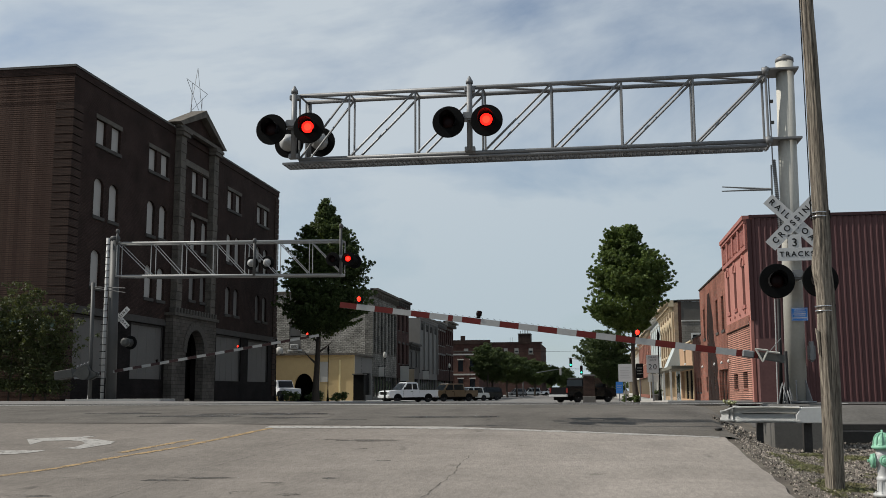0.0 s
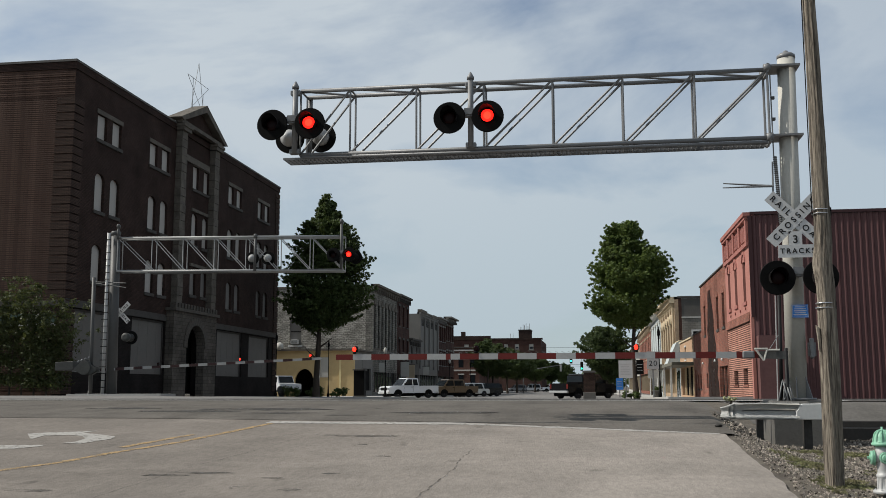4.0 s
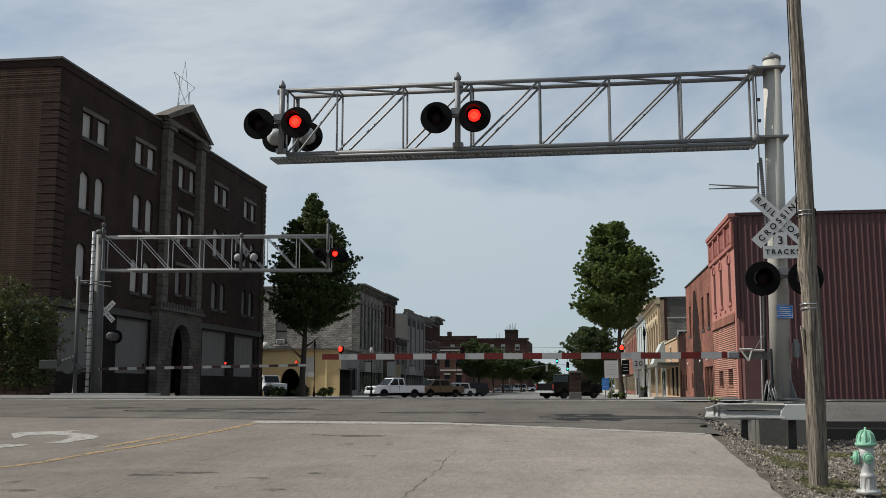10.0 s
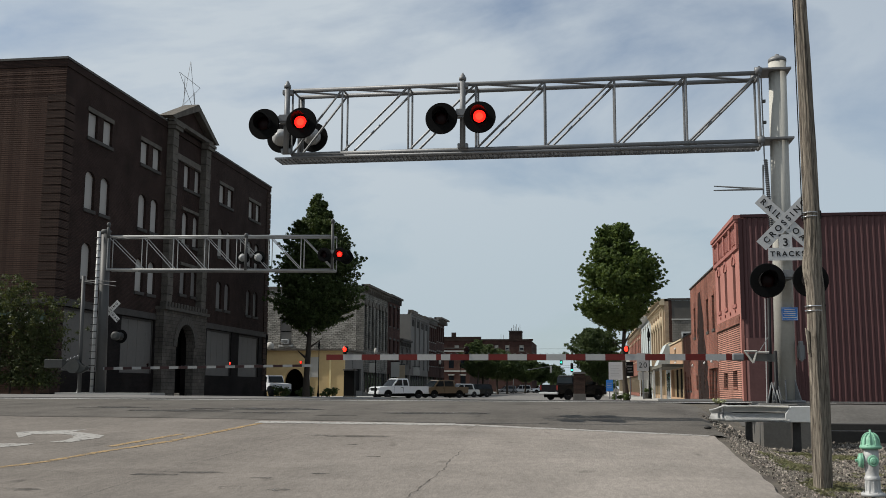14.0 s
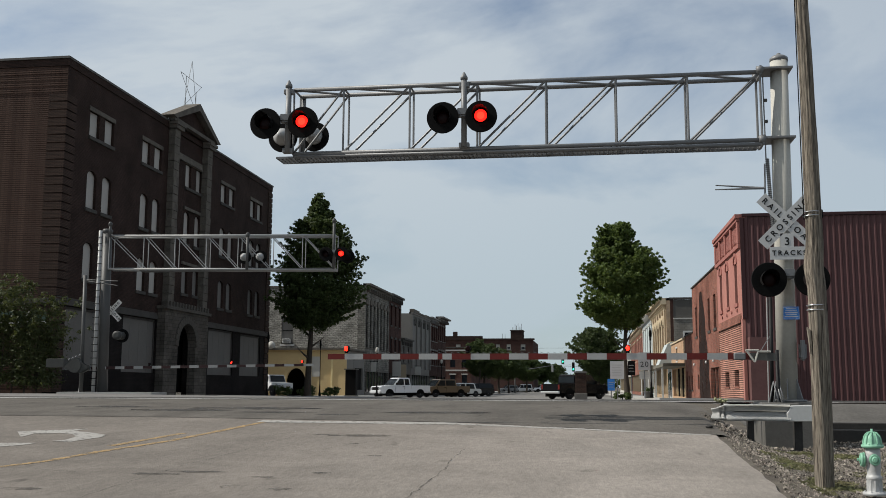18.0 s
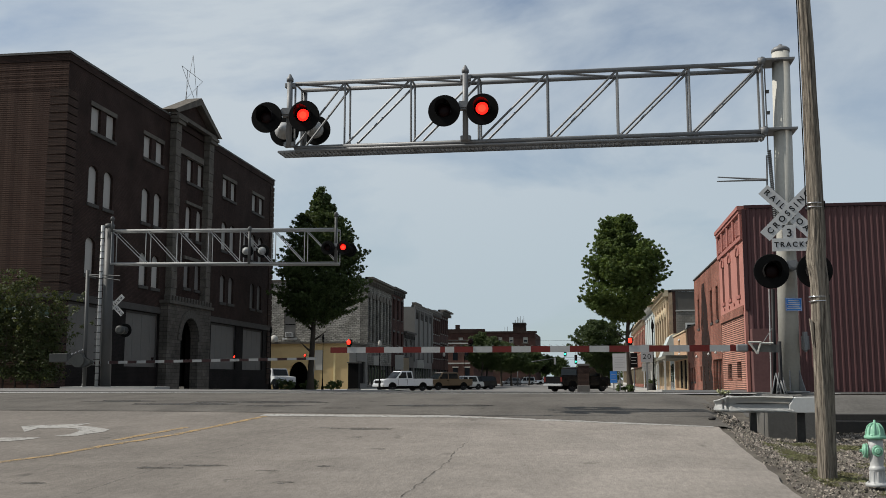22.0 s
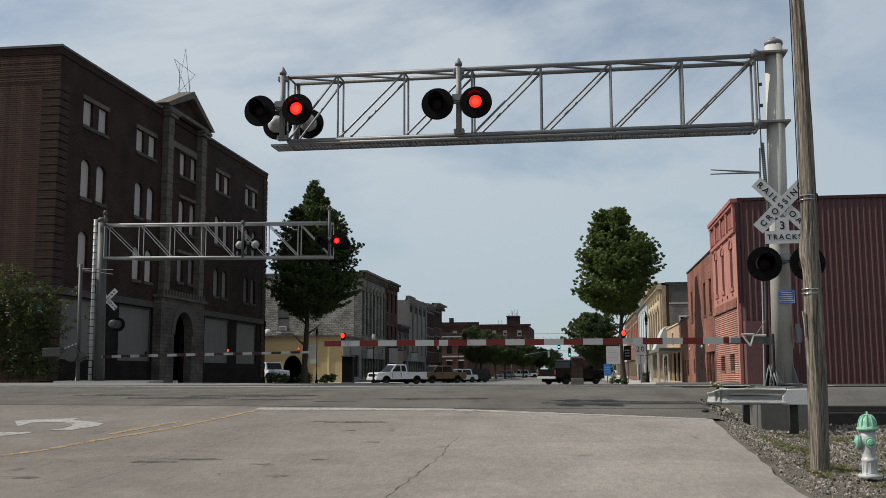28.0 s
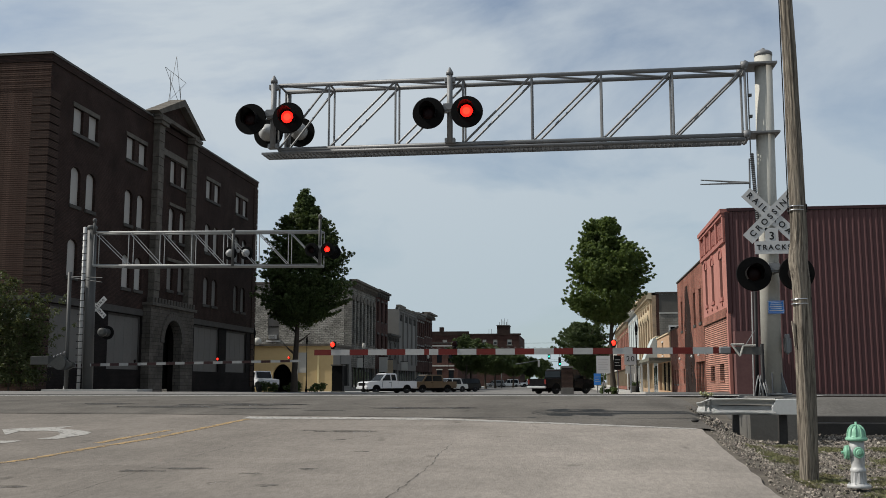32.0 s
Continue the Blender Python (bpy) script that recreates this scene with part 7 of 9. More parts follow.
def patch(x, y, rx, ry, seed, label="faded dark tar patch on the paving"):
    """An uneven blot of old tar."""
    rnd = random.Random(seed)
    bm = bmesh.new()
    pts = []
    for i in range(26):
        t = 2 * math.pi * i / 26
        k = rnd.uniform(0.55, 1.1)
        yy = y + math.sin(t) * ry * k
        pts.append(bm.verts.new((x + math.cos(t) * rx * k, yy, road_z(yy) + (0.0042 if y < 18 else 0.0105))))
    bm.faces.new(pts)
    bmesh.ops.triangulate(bm, faces=bm.faces[:])
    return solo("tar_patch", bm, M["patch"], label, "tar patch", kind="structure")


for k, (x, y, rx, ry) in enumerate(((-3.6, 16.0, 0.62, 0.16), (-4.3, 16.1, 0.3, 0.08), (-5.2, 11.65, 0.32, 0.10), (-4.7, 11.9, 0.4, 0.08), (-3.9, 10.8, 0.16, 0.12), (-3.2, 11.95, 0.14, 0.07),
                                    (-3.8, 11.55, 0.2, 0.06), (-3.35, 10.7, 0.16, 0.10), (-6.2, 10.4, 0.3, 0.1), (-2.9, 13.6, 0.12, 0.06), (-3.5, 14.9, 0.1, 0.05))):
    patch(x, y, rx, ry, 60 + k)
for k, (x, y, rx, ry) in enumerate(((-7.2, 21.3, 1.6, 0.45), (-3.0, 20.4, 1.2, 0.3), (-8.6, 20.6, 1.3, 0.35), (-6.4, 20.2, 0.9, 0.22), (-10.5, 21.5, 1.0, 0.3), (-5.0, 19.6, 0.5, 0.12))):
    patch(x, y, rx, ry, 90 + k, "dark tar patch on the asphalt").data.materials[0] = M["tar_dark"]

# ---------------------------------------------------------------- railway tracks over the crossing
for k, y in enumerate((28.9, 33.6, 38.3)):
    t = thing("railway_track", "pair of worn steel rails set flush in the crossing", "railway track", (0, y + 0.72, road_z(y + 0.72)), "tracks", kind="structure")
    for s in (-0.72, 0.72):
        bm = bmesh.new()
        prism(bm, ((s - 0.035, 0.012), (s + 0.035, 0.012), (s + 0.035, 0.045), (s - 0.035, 0.045)), -70, 70, "x")
        part("rail", bm, M["rail"], t, "worn steel rail")
    bm = bmesh.new()
    prism(bm, ((-0.58, 0.010), (0.58, 0.010), (0.58, 0.03), (-0.58, 0.03)), -19, 6.5, "x")
    part("crossing_panel", bm, M["pavement"], t, "pale concrete crossing panel")

# ---------------------------------------------------------------- roadside: pole, hydrant, guard rail, stones
def utility_pole():
    o = (2.574, 11.7, 0.2)
    p = thing("utility_pole", "weathered grey-brown wooden utility pole with wire bands", "utility pole", o)
    bm = bmesh.new()
    rnd = random.Random(3)
    n, rings = 56, []
    hts = [-0.1 + 9.6 * i / 120 for i in range(121)]
    for h in hts:
        r = float(np.interp(h, (0, 1, 2.3, 3.3, 4.3, 5.6, 9.5), (0.100, 0.100, 0.095, 0.087, 0.077, 0.071, 0.060)))
        knot = math.exp(-((h - 2.47) / 0.17) ** 2)
        r += 0.012 * knot
        ring = []
        for i in range(n):
            t = 2 * math.pi * i / n
            d = noise.noise(Vector((math.cos(t) * 2.2, math.sin(t) * 2.2, h * 0.35))) * 0.008 + noise.noise(Vector((math.cos(t) * 9, math.sin(t) * 9, h * 0.9))) * 0.013 + noise.noise(Vector((math.cos(t) * 22, math.sin(t) * 22, h * 0.6 + 9))) * 0.007
            ring.append(bm.verts.new((math.cos(t) * (r + d) + 0.018 * math.sin(h * 0.55) - 0.026 * knot, math.sin(t) * (r + d), h)))
        rings.append(ring)
    for a, b in zip(rings, rings[1:]):
        for i in range(n):
            bm.faces.new((a[i], a[(i + 1) % n], b[(i + 1) % n], b[i])).smooth = True
    bm.faces.new(rings[-1])
    part("trunk", bm, M["wood_pole"], p)
    for z in (1.973, 2.024, 3.046, 3.092):
        bm = bmesh.new()
        rb = 0.104 if z < 2.5 else 0.096
        lathe(bm, ((rb, -0.006), (rb + 0.004, 0.0), (rb, 0.006)), (0, 0, z), 22)
        part("wire_band", bm, M["chrome"], p, "bright wire band")
    for z in (2.0, 3.07):
        bm = bmesh.new()
        box(bm, 0.08, -0.03, z - 0.05, 0.118, 0.04, z + 0.05)
        soften(bm, 0.008)
        part("band_clamp", bm, M["black"], p, "small dark band clamp")
    bm = bmesh.new()
    tube(bm, (-0.096, -0.03, 3.0), (-0.080, -0.03, 8.6), 0.006, 6)
    part("ground_wire", bm, M["black"], p)
    bm = bmesh.new()
    prism(bm, ((-0.118, 1.78), (-0.080, 1.74), (-0.078, 1.46), (-0.098, 1.50), (-0.104, 1.62)), -0.05, 0.0, "y")
    part("splinter", bm, M["wood_pole"], p, "torn splinter of wood")


def hydrant():
    o = (2.925, 11.05, 0.205)
    h = thing("fire_hydrant", "silver fire hydrant with a mint green bonnet and caps", "fire hydrant", o)
    h.scale = (0.83, 0.83, 0.90)
    bm = bmesh.new()
    lathe(bm, ((0.140, 0.0), (0.143, 0.018), (0.140, 0.036), (0.094, 0.046), (0.087, 0.06), (0.083, 0.172), (0.090, 0.18), (0.094, 0.19), (0.094, 0.212), (0.084, 0.222), (0.078, 0.24), (0.082, 0.29), (0.088, 0.33), (0.088, 0.46), (0.084, 0.54)), (0, 0, 0), 28)
    part("barrel", bm, M["hyd_silver"], h, "silver painted barrel")
    for i in range(10):
        t = 2 * math.pi * (i + 0.3) / 10
        c, q = math.cos(t), math.sin(t)
        bm = bmesh.new()
        cone(bm, (c * 0.084, q * 0.084, 0.058), (c * 0.082, q * 0.082, 0.17), 0.013, 0.011, 6)
        part("rib", bm, M["hyd_silver"], h)
    for i in range(8):
        t = 2 * math.pi * i / 8 + 0.2
        bm = bmesh.new()
        tube(bm, (math.cos(t) * 0.118, math.sin(t) * 0.118, 0.034), (math.cos(t) * 0.118, math.sin(t) * 0.118, 0.052), 0.010, 6)
        part("bolt", bm, M["hyd_silver"], h)
    bm = bmesh.new()
    lathe(bm, ((0.118, 0.535), (0.132, 0.545), (0.134, 0.560), (0.126, 0.572), (0.112, 0.580), (0.106, 0.592), (0.102, 0.625), (0.088, 0.668), (0.062, 0.697), (0.034, 0.710), (0.022, 0.712)), (0, 0, 0), 28)
    for i in range(10):
        t = 2 * math.pi * i / 10
        c, q = math.cos(t), math.sin(t)
        path = ((0.110, 0.585), (0.105, 0.63), (0.090, 0.674), (0.062, 0.703), (0.036, 0.713))
        for (ra, za), (rb, zb) in zip(path, path[1:]):
            cone(bm, (c * ra, q * ra, za), (c * rb, q * rb, zb), 0.010, 0.009, 6)
    part("bonnet", bm, M["hyd_green"], h, "mint green ribbed bonnet")
    for i in range(8):
        t = 2 * math.pi * i / 8 + 0.2
        bm = bmesh.new()
        tube(bm, (math.cos(t) * 0.118, math.sin(t) * 0.118, 0.566), (math.cos(t) * 0.118, math.sin(t) * 0.118, 0.582), 0.009, 6)
        part("bolt", bm, M["hyd_green"], h)
    bm = bmesh.new()
    lathe(bm, ((0.034, 0.708), (0.034, 0.722), (0.014, 0.724), (0.013, 0.752)), (0, 0, 0), 8)
    part("operating_nut", bm, M["hyd_green"], h)
    # the large nozzle to one side and the hose nozzle to the road
    for nm, d, r, z, l in (("side_nozzle", (-1, 0.12), 0.068, 0.40, 0.10), ("front_nozzle", (-0.10, -1), 0.052, 0.405, 0.10)):
        a = Vector((d[0], d[1], 0)).normalized()
        c = Vector((0, 0, z))
        bm = bmesh.new()
        cone(bm, c + a * 0.04, c + a * l, r * 1.15, r * 1.02, 20)
        noz = part(nm, bm, M["hyd_silver"], h)
        bm = bmesh.new()
        cone(bm, c + a * l, c + a * (l + 0.012), r * 1.28, r * 1.28, 20)
        cone(bm, c + a * (l + 0.012), c + a * (l + 0.05), r * 1.22, r * 1.12, 20)
        cone(bm, c + a * (l + 0.05), c + a * (l + 0.062), r * 0.8, r * 0.55, 18)
        tube(bm, c + a * (l + 0.06), c + a * (l + 0.088), 0.017, 6)
        part("cap", bm, M["hyd_green"], noz, "mint green nozzle cap")


def guard_rail():
    o = (2.9, 17.3, 0.3)
    g = thing("guard_rail", "white-painted guard rail with a bent dented end", "guard rail", o)
    prof = ((0.03, 1.03), (0.08, 1.03), (0.105, 1.015), (0.105, 0.998), (0.0, 0.922), (0.0, 0.900), (0.105, 0.808), (0.115, 0.788), (0.10, 0.768), (0.03, 0.755))
    path = [(3.30, 17.30), (2.75, 17.30), (2.40, 17.30), (2.29, 17.31), (2.265, 17.36), (2.24, 17.29), (2.21, 17.37), (2.18, 17.32), (2.145, 17.40), (2.11, 17.50), (2.10, 17.62)]
    bm = bmesh.new()
    rows = []
    for i, (x, y) in enumerate(path):
        k = max(0.0, (2.26 - x) / 0.16)
        rows.append([bm.verts.new((x - o[0] - p * 0.3 * k, y - p * (1 - 0.4 * k) - o[1], 0.90 + (z - 0.90) * (1 - 0.38 * k) - 0.03 * k - o[2] + 0.002 * math.sin(i * 2.1))) for p, z in prof])
    for a, b in zip(rows, rows[1:]):
        for i in range(len(prof) - 1):
            bm.faces.new((a[i], a[i + 1], b[i + 1], b[i])).smooth = i not in (3, 5)
    bmesh.ops.solidify(bm, geom=bm.faces[:], thickness=0.005)
    part("beam", bm, M["white_paint"], g, "white corrugated beam")
    bm = bmesh.new()
    prism(bm, ((3.24, 0.89), (3.33, 1.015), (3.66, 1.02), (3.66, 0.755), (3.24, 0.755)), 17.2, 17.32, "y", o)
    soften(bm, 0.01)
    part("end_plate", bm, M["white_paint"], g, "flat painted end plate")
    for x, w in ((2.68, 0.10), (3.44, 0.13)):
        bm = bmesh.new()
        box(bm, x - w / 2, 17.32, 0.1, x + w / 2, 17.47, 0.98, o)
        soften(bm, 0.01)
        part("post", bm, M["timber"], g, "dark timber post")
    bm = bmesh.new()
    lathe(bm, ((0.05, 0), (0.07, 0.03), (0.03, 0.05)), (2.04 - o[0], 17.60 - o[1], 0.62 - o[2]), 10)
    part("bent_bolt", bm, M["timber"], g)


utility_pole()
hydrant()
guard_rail()


def stones(name, n, xr, yr, smin, smax, seed, material, label, zf, keep=None):
    """Loose broken stone, one heap of uneven pieces."""
    rnd = random.Random(seed)
    verts, faces = [], []
    base = [Vector(p) for p in ((1, 0, 0), (-1, 0, 0), (0, 1, 0), (0, -1, 0), (0, 0, 1), (0, 0, -1))]
    tri = ((0, 2, 4), (2, 1, 4), (1, 3, 4), (3, 0, 4), (2, 0, 5), (1, 2, 5), (3, 1, 5), (0, 3, 5))
    k = 0
    while k < n:
        x, y = rnd.uniform(*xr), rnd.uniform(*yr)
        if keep and not keep(x, y):
            n -= 1
            continue
        s = smin + (smax - smin) * rnd.random() ** 3.2
        e = Euler((rnd.uniform(0, 6), rnd.uniform(0, 6), rnd.uniform(0, 6))).to_matrix()
        sc = Vector((s * rnd.uniform(0.7, 1.3), s * rnd.uniform(0.6, 1.1), s * rnd.uniform(0.4, 0.8)))
        c = Vector((x, y, zf(x, y) + s * 0.25))
        i0 = len(verts)
        verts += [tuple(c + e @ Vector((b.x * sc.x, b.y * sc.y, b.z * sc.z)) * rnd.uniform(0.8, 1.15)) for b in base]
        faces += [tuple(i0 + j for j in t) for t in tri]
        k += 1
    me = bpy.data.meshes.new(name)
    me.from_pydata(verts, [], faces)
    me.materials.append(material)
    return tagged(new(name, me), label, "gravel", kind="stuff")


stones("roadside_gravel", 34000, (1.95, 5.0), (9.6, 18.6), 0.003, 0.024, 11, M["stone_chip"], "loose grey and brown gravel beside the road", ground_z,
       lambda x, y: x > near_edge(y) + 0.10 + 0.10 * noise.noise(Vector((x * 3, y * 1.7, 4))) and (noise.noise(Vector((x * 1.3, y * 1.1, 0))) > -0.62 or y > 14))
stones("track_ballast", 2600, (2.3, 6.0), (17.5, 20.8), 0.012, 0.05, 12, M["stone_chip"], "coarse ballast stone by the tracks", ground_z)


def tufts(name, n, xr, yr, h, seed, label, zf, thresh=0.1):
    rnd = random.Random(seed)
    verts, faces = [], []
    for _ in range(n):
        x, y = rnd.uniform(*xr), rnd.uniform(*yr)
        grow = noise.noise(Vector((x * 1.3, y * 0.9, 7.0))) + 0.5 * noise.noise(Vector((x * 5.0, y * 4.0, 3.0)))
        if grow < thresh:
            continue
        z = zf(x, y)
        for _ in range(9):
            a = rnd.uniform(0, 6.28)
            l, w = h * rnd.uniform(0.25, 1.1) * min(1.4, 0.6 + grow), 0.0025
            bx, by = x + rnd.gauss(0, 0.035), y + rnd.gauss(0, 0.05)
            k = rnd.uniform(0.5, 1.6)
            dx, dy = math.cos(a) * l * k, math.sin(a) * l * k
            i0 = len(verts)
            verts += [(bx - w, by, z), (bx + w, by, z), (bx + dx * 0.5 + w, by + dy * 0.5, z + l * 0.6), (bx + dx, by + dy, z + l * 0.7)]
            faces += [(i0, i0 + 1, i0 + 2), (i0, i0 + 2, i0 + 3)]
    me = bpy.data.meshes.new(name)
    me.from_pydata(verts, [], faces)
    me.materials.append(M["grass"])
    return tagged(new(name, me), label, "grass", kind="stuff")


tufts("roadside_grass", 11000, (2.45, 6.5), (10.4, 17.0), 0.045, 21, "sparse dry grass and weeds in the gravel", ground_z, 0.20)

sheet("yard", spread((3.2, 9, 8), (9, 32, 8)), spread((21.6, 27.3, 10)), lambda x, y: ground_z(x, y) + 0.012, M["yard"], "smooth grey asphalt yard beside the tracks", "yard")

# added dark beams where rails lie in shadow, and cable boxes past the guard rail
for k, (x0, x1, y, w) in enumerate(((3.9, 9.5, 19.6, 0.30), (4.3, 10.5, 20.8, 0.28))):
    bm = bmesh.new()
    z = ground_z(6, y)
    box(bm, x0 - 6, -w / 2, 0, x1 - 6, w / 2, w * 0.75)
    soften(bm, 0.012)
    ob = solo("shade_beam", bm, M["timber"], "old dark railway timber lying on the ground", "timber", group="timbers", loc=(6, y, z - 0.02))
for x, y, w, hgt in ((3.55, 24.6, 0.44, 0.05), (4.18, 24.6, 0.30, 0.07)):
    t = thing("cable_box", "low dark steel cable box on the ground", "cable box", (x, y, ground_z(x, y) - 0.01), "cable boxes")
    bm = bmesh.new()
    box(bm, -w / 2, -0.2, 0, w / 2, 0.2, hgt)
    soften(bm, 0.015)
    part("body", bm, M["rust"], t)
    bm = bmesh.new()
    box(bm, -w / 2 - 0.02, -0.22, hgt, w / 2 + 0.02, 0.22, hgt + 0.03)
    part("lid", bm, M["black"], t)


# ---------------------------------------------------------------- trees and bushes
def leaf_cloud(name, spots, per, size, material, parent, seed, squash=0.75):
    """Many small leaves in clumps; spots: (centre, radius)."""
    rs = np.random.RandomState(seed)
    cs = np.array([s[0] for s in spots])
    rad = np.array([s[1] for s in spots])
    idx = np.repeat(np.arange(len(spots)), per)
    n = len(idx)
    d = rs.normal(size=(n, 3))
    d /= np.linalg.norm(d, axis=1)[:, None]
    p = cs[idx] + d * (rad[idx] * rs.rand(n) ** 0.45)[:, None] * np.array([1, 1, squash])
    nr = d * 0.75 + np.array([0, 0, 0.45]) + rs.normal(size=(n, 3)) * 0.55
    nr /= np.linalg.norm(nr, axis=1)[:, None]
    a = np.cross(nr, rs.normal(size=(n, 3)))
    a /= np.linalg.norm(a, axis=1)[:, None]
    b = np.cross(nr, a)
    s = (size * (0.6 + 0.8 * rs.rand(n)))[:, None]
    v = np.stack([p - a * s, p + b * s * 0.5, p + a * s, p - b * s * 0.5], 1).reshape(-1, 3)
    f = np.arange(4 * n).reshape(-1, 4)
    me = bpy.data.meshes.new(name)
    me.from_pydata(v.tolist(), [], f.tolist())
    me.materials.append(material)
    ob = new(name, me)
    ob.parent = parent
    return ob


def tree(loc, label, profile, trunk_r, first_limb, material, seed, clumps=420, per=34, size=0.17, clump=0.62, group="", category="tree"):
    """profile: (height, left, right) rows of the crown, in metres from the trunk's foot."""
    rnd = random.Random(seed)
    t = thing("street_tree", label, category, loc, group)
    hs = [p[0] for p in profile]
    top = hs[-1]
    trunk_top = top * 0.78
    bm = bmesh.new()
    prev = None
    pts = []
    for i in range(9):
        h = trunk_top * i / 8
        pts.append((Vector((0.12 * math.sin(h * 0.7 + seed), 0.1 * math.sin(h * 0.9), h - (0.15 if i == 0 else 0))), trunk_r * (1.25 if i == 0 else 1.0) * (1 - 0.80 * i / 8)))
    for (p, r), (q, s) in zip(pts, pts[1:]):
        cone(bm, p, q, r, s, 10, False)
    part("trunk", bm, M["bark"], t)
    for k in range(11):
        h = first_limb + (trunk_top - first_limb) * k / 11
        a = k * 2.4 + seed
        l = np.interp(h + 1.0, hs, [p[1] for p in profile])
        r = np.interp(h + 1.0, hs, [p[2] for p in profile])
        reach = (abs(l) + abs(r)) / 2 * 0.8
        s = Vector((0, 0, h))
        m = s + Vector((math.cos(a) * reach * 0.5, math.sin(a) * reach * 0.5, reach * 0.35))
        e = s + Vector((math.cos(a) * reach, math.sin(a) * reach, reach * 0.75))
        bm = bmesh.new()
        rr = trunk_r * 0.42 * (1 - 0.5 * k / 11)
        cone(bm, s, m, rr, rr * 0.6, 7, False)
        cone(bm, m, e, rr * 0.6, rr * 0.2, 6, False)
        part("limb", bm, M["bark"], t)
    spots = []
    width = max(p[2] - p[1] for p in profile)
    tips = 0
    # sprays of leaves: each runs outwards and upwards from inside the crown to a thin tip
    while tips < clumps:
        h = rnd.uniform(hs[0], top)
        l = np.interp(h, hs, [p[1] for p in profile])
        r = np.interp(h, hs, [p[2] for p in profile])
        if rnd.random() > (r - l) / width + 0.22:
            continue
        tips += 1
        c, hw = (l + r) / 2, (r - l) / 2
        a = rnd.uniform(0, 6.283)
        wob = 1.0 + 0.20 * noise.noise(Vector((math.cos(a) * 2.6, math.sin(a) * 2.6, h * 0.9 + seed)))
        far_u = wob * (rnd.uniform(1.0, 1.16) if rnd.random() < 0.35 else rnd.uniform(0.72, 1.0))
        rise = rnd.uniform(0.15, 0.5) * hw
        # a forked spray: the stem and two side twigs, each thinner towards its tip
        side = Vector((-math.sin(a), math.cos(a), 0))
        for fork in (-1, 0, 1):
            for q in range(3 if fork else 6):
                k = (q + 3) / 5 if fork else q / 5
                u = (0.34 + 0.66 * k) * far_u * (0.95 if fork else 1.0)
                off = side * (fork * 0.34 * max(0.0, k - 0.4) * hw)
                spots.append(((c + math.cos(a) * hw * u + off.x + rnd.uniform(-0.08, 0.08), math.sin(a) * hw * u + off.y + rnd.uniform(-0.08, 0.08), h + rise * (k - 0.55) - abs(fork) * 0.12),
                              clump * (1.1 - 0.86 * k) * rnd.uniform(0.75, 1.15) * (0.75 if h > top * 0.92 else 1)))
    leaf_cloud("crown", spots, per, size, material, t, seed)
    return t


LEFT_CROWN = ((5.6, -1.2, 1.7), (6.3, -2.3, 3.1), (7.0, -2.8, 4.0), (8.1, -2.9, 4.3), (9.5, -2.9, 4.2), (10.8, -2.5, 4.0), (12.0, -2.1, 3.6), (13.0, -1.9, 3.1), (13.8, -1.5, 2.5), (14.6, -0.6, 1.8), (15.6, -0.1, 1.4), (16.6, 0.4, 1.0))
RIGHT_CROWN = ((5.1, -1.3, 1.0), (5.7, -2.6, 1.7), (6.3, -3.1, 2.2), (7.2, -3.2, 2.6), (8.6, -3.0, 2.7), (9.7, -2.5, 2.5), (10.3, -2.0, 1.6), (10.8, -2.0, 0.7), (11.4, -1.9, 0.8), (12.0, -1.6, 0.6), (12.35, -1.0, -0.3))
tree((-22.35, 79, road_z(79) + 0.12), "tall dark green street tree with a pointed crown", LEFT_CROWN, 0.27, 3.0, M["leaf_dark"], 4, 430, 22, 0.102, 0.56, "street trees")
tree((2.72, 70, road_z(70)), "green street tree with a broad rounded crown", RIGHT_CROWN, 0.20, 3.4, M["leaf"], 9, 340, 24, 0.088, 0.48, "street trees")


def round_profile(h, w, base):
    return tuple((base + (h - base) * i / 6, -w * k, w * k * 0.95) for i, k in enumerate((0.5, 0.85, 1.0, 0.95, 0.8, 0.5, 0.12)))


BROAD_CROWN = ((1.9, -0.7, 1.2), (2.9, -1.6, 2.3), (3.9, -2.8, 2.8), (5.0, -3.9, 3.0), (6.0, -4.2, 3.0), (7.0, -3.5, 2.7), (7.9, -2.3, 2.3), (8.6, -0.7, 1.7))
far = tree((1.5, 128, road_z(128)), "dark green street tree farther along the kerb", BROAD_CROWN, 0.22, 2.0, M["leaf_mid"], 15, 150, 30, 0.115, 0.75, "street trees")
far2 = tree((-16.8, 166, road_z(166)), "dark green street tree farther along the kerb", round_profile(8.2, 3.8, 3.3), 0.22, 2.6, M["leaf_dark"], 16, 110, 26, 0.125, 0.8, "street trees")
tree((-16.0, 150, road_z(150)), "bright olive green street tree with an open crown", round_profile(8.5, 2.7, 4.2), 0.16, 4.0, M["leaf_mid"], 17, 80, 28, 0.11, 0.6, "street trees")
for x, y, rz in ((-15.8, 182, 40), (-15.5, 200, 120), (-13.5, 225, 200), (-14.5, 250, 20), (-12.0, 280, 80), (-9.5, 300, 140), (2.6, 190, 60), (2.2, 230, 160)):
    copy_thing(far2 if x < -3 else far, pose(x, y, road_z(y), 0, 0, rz))


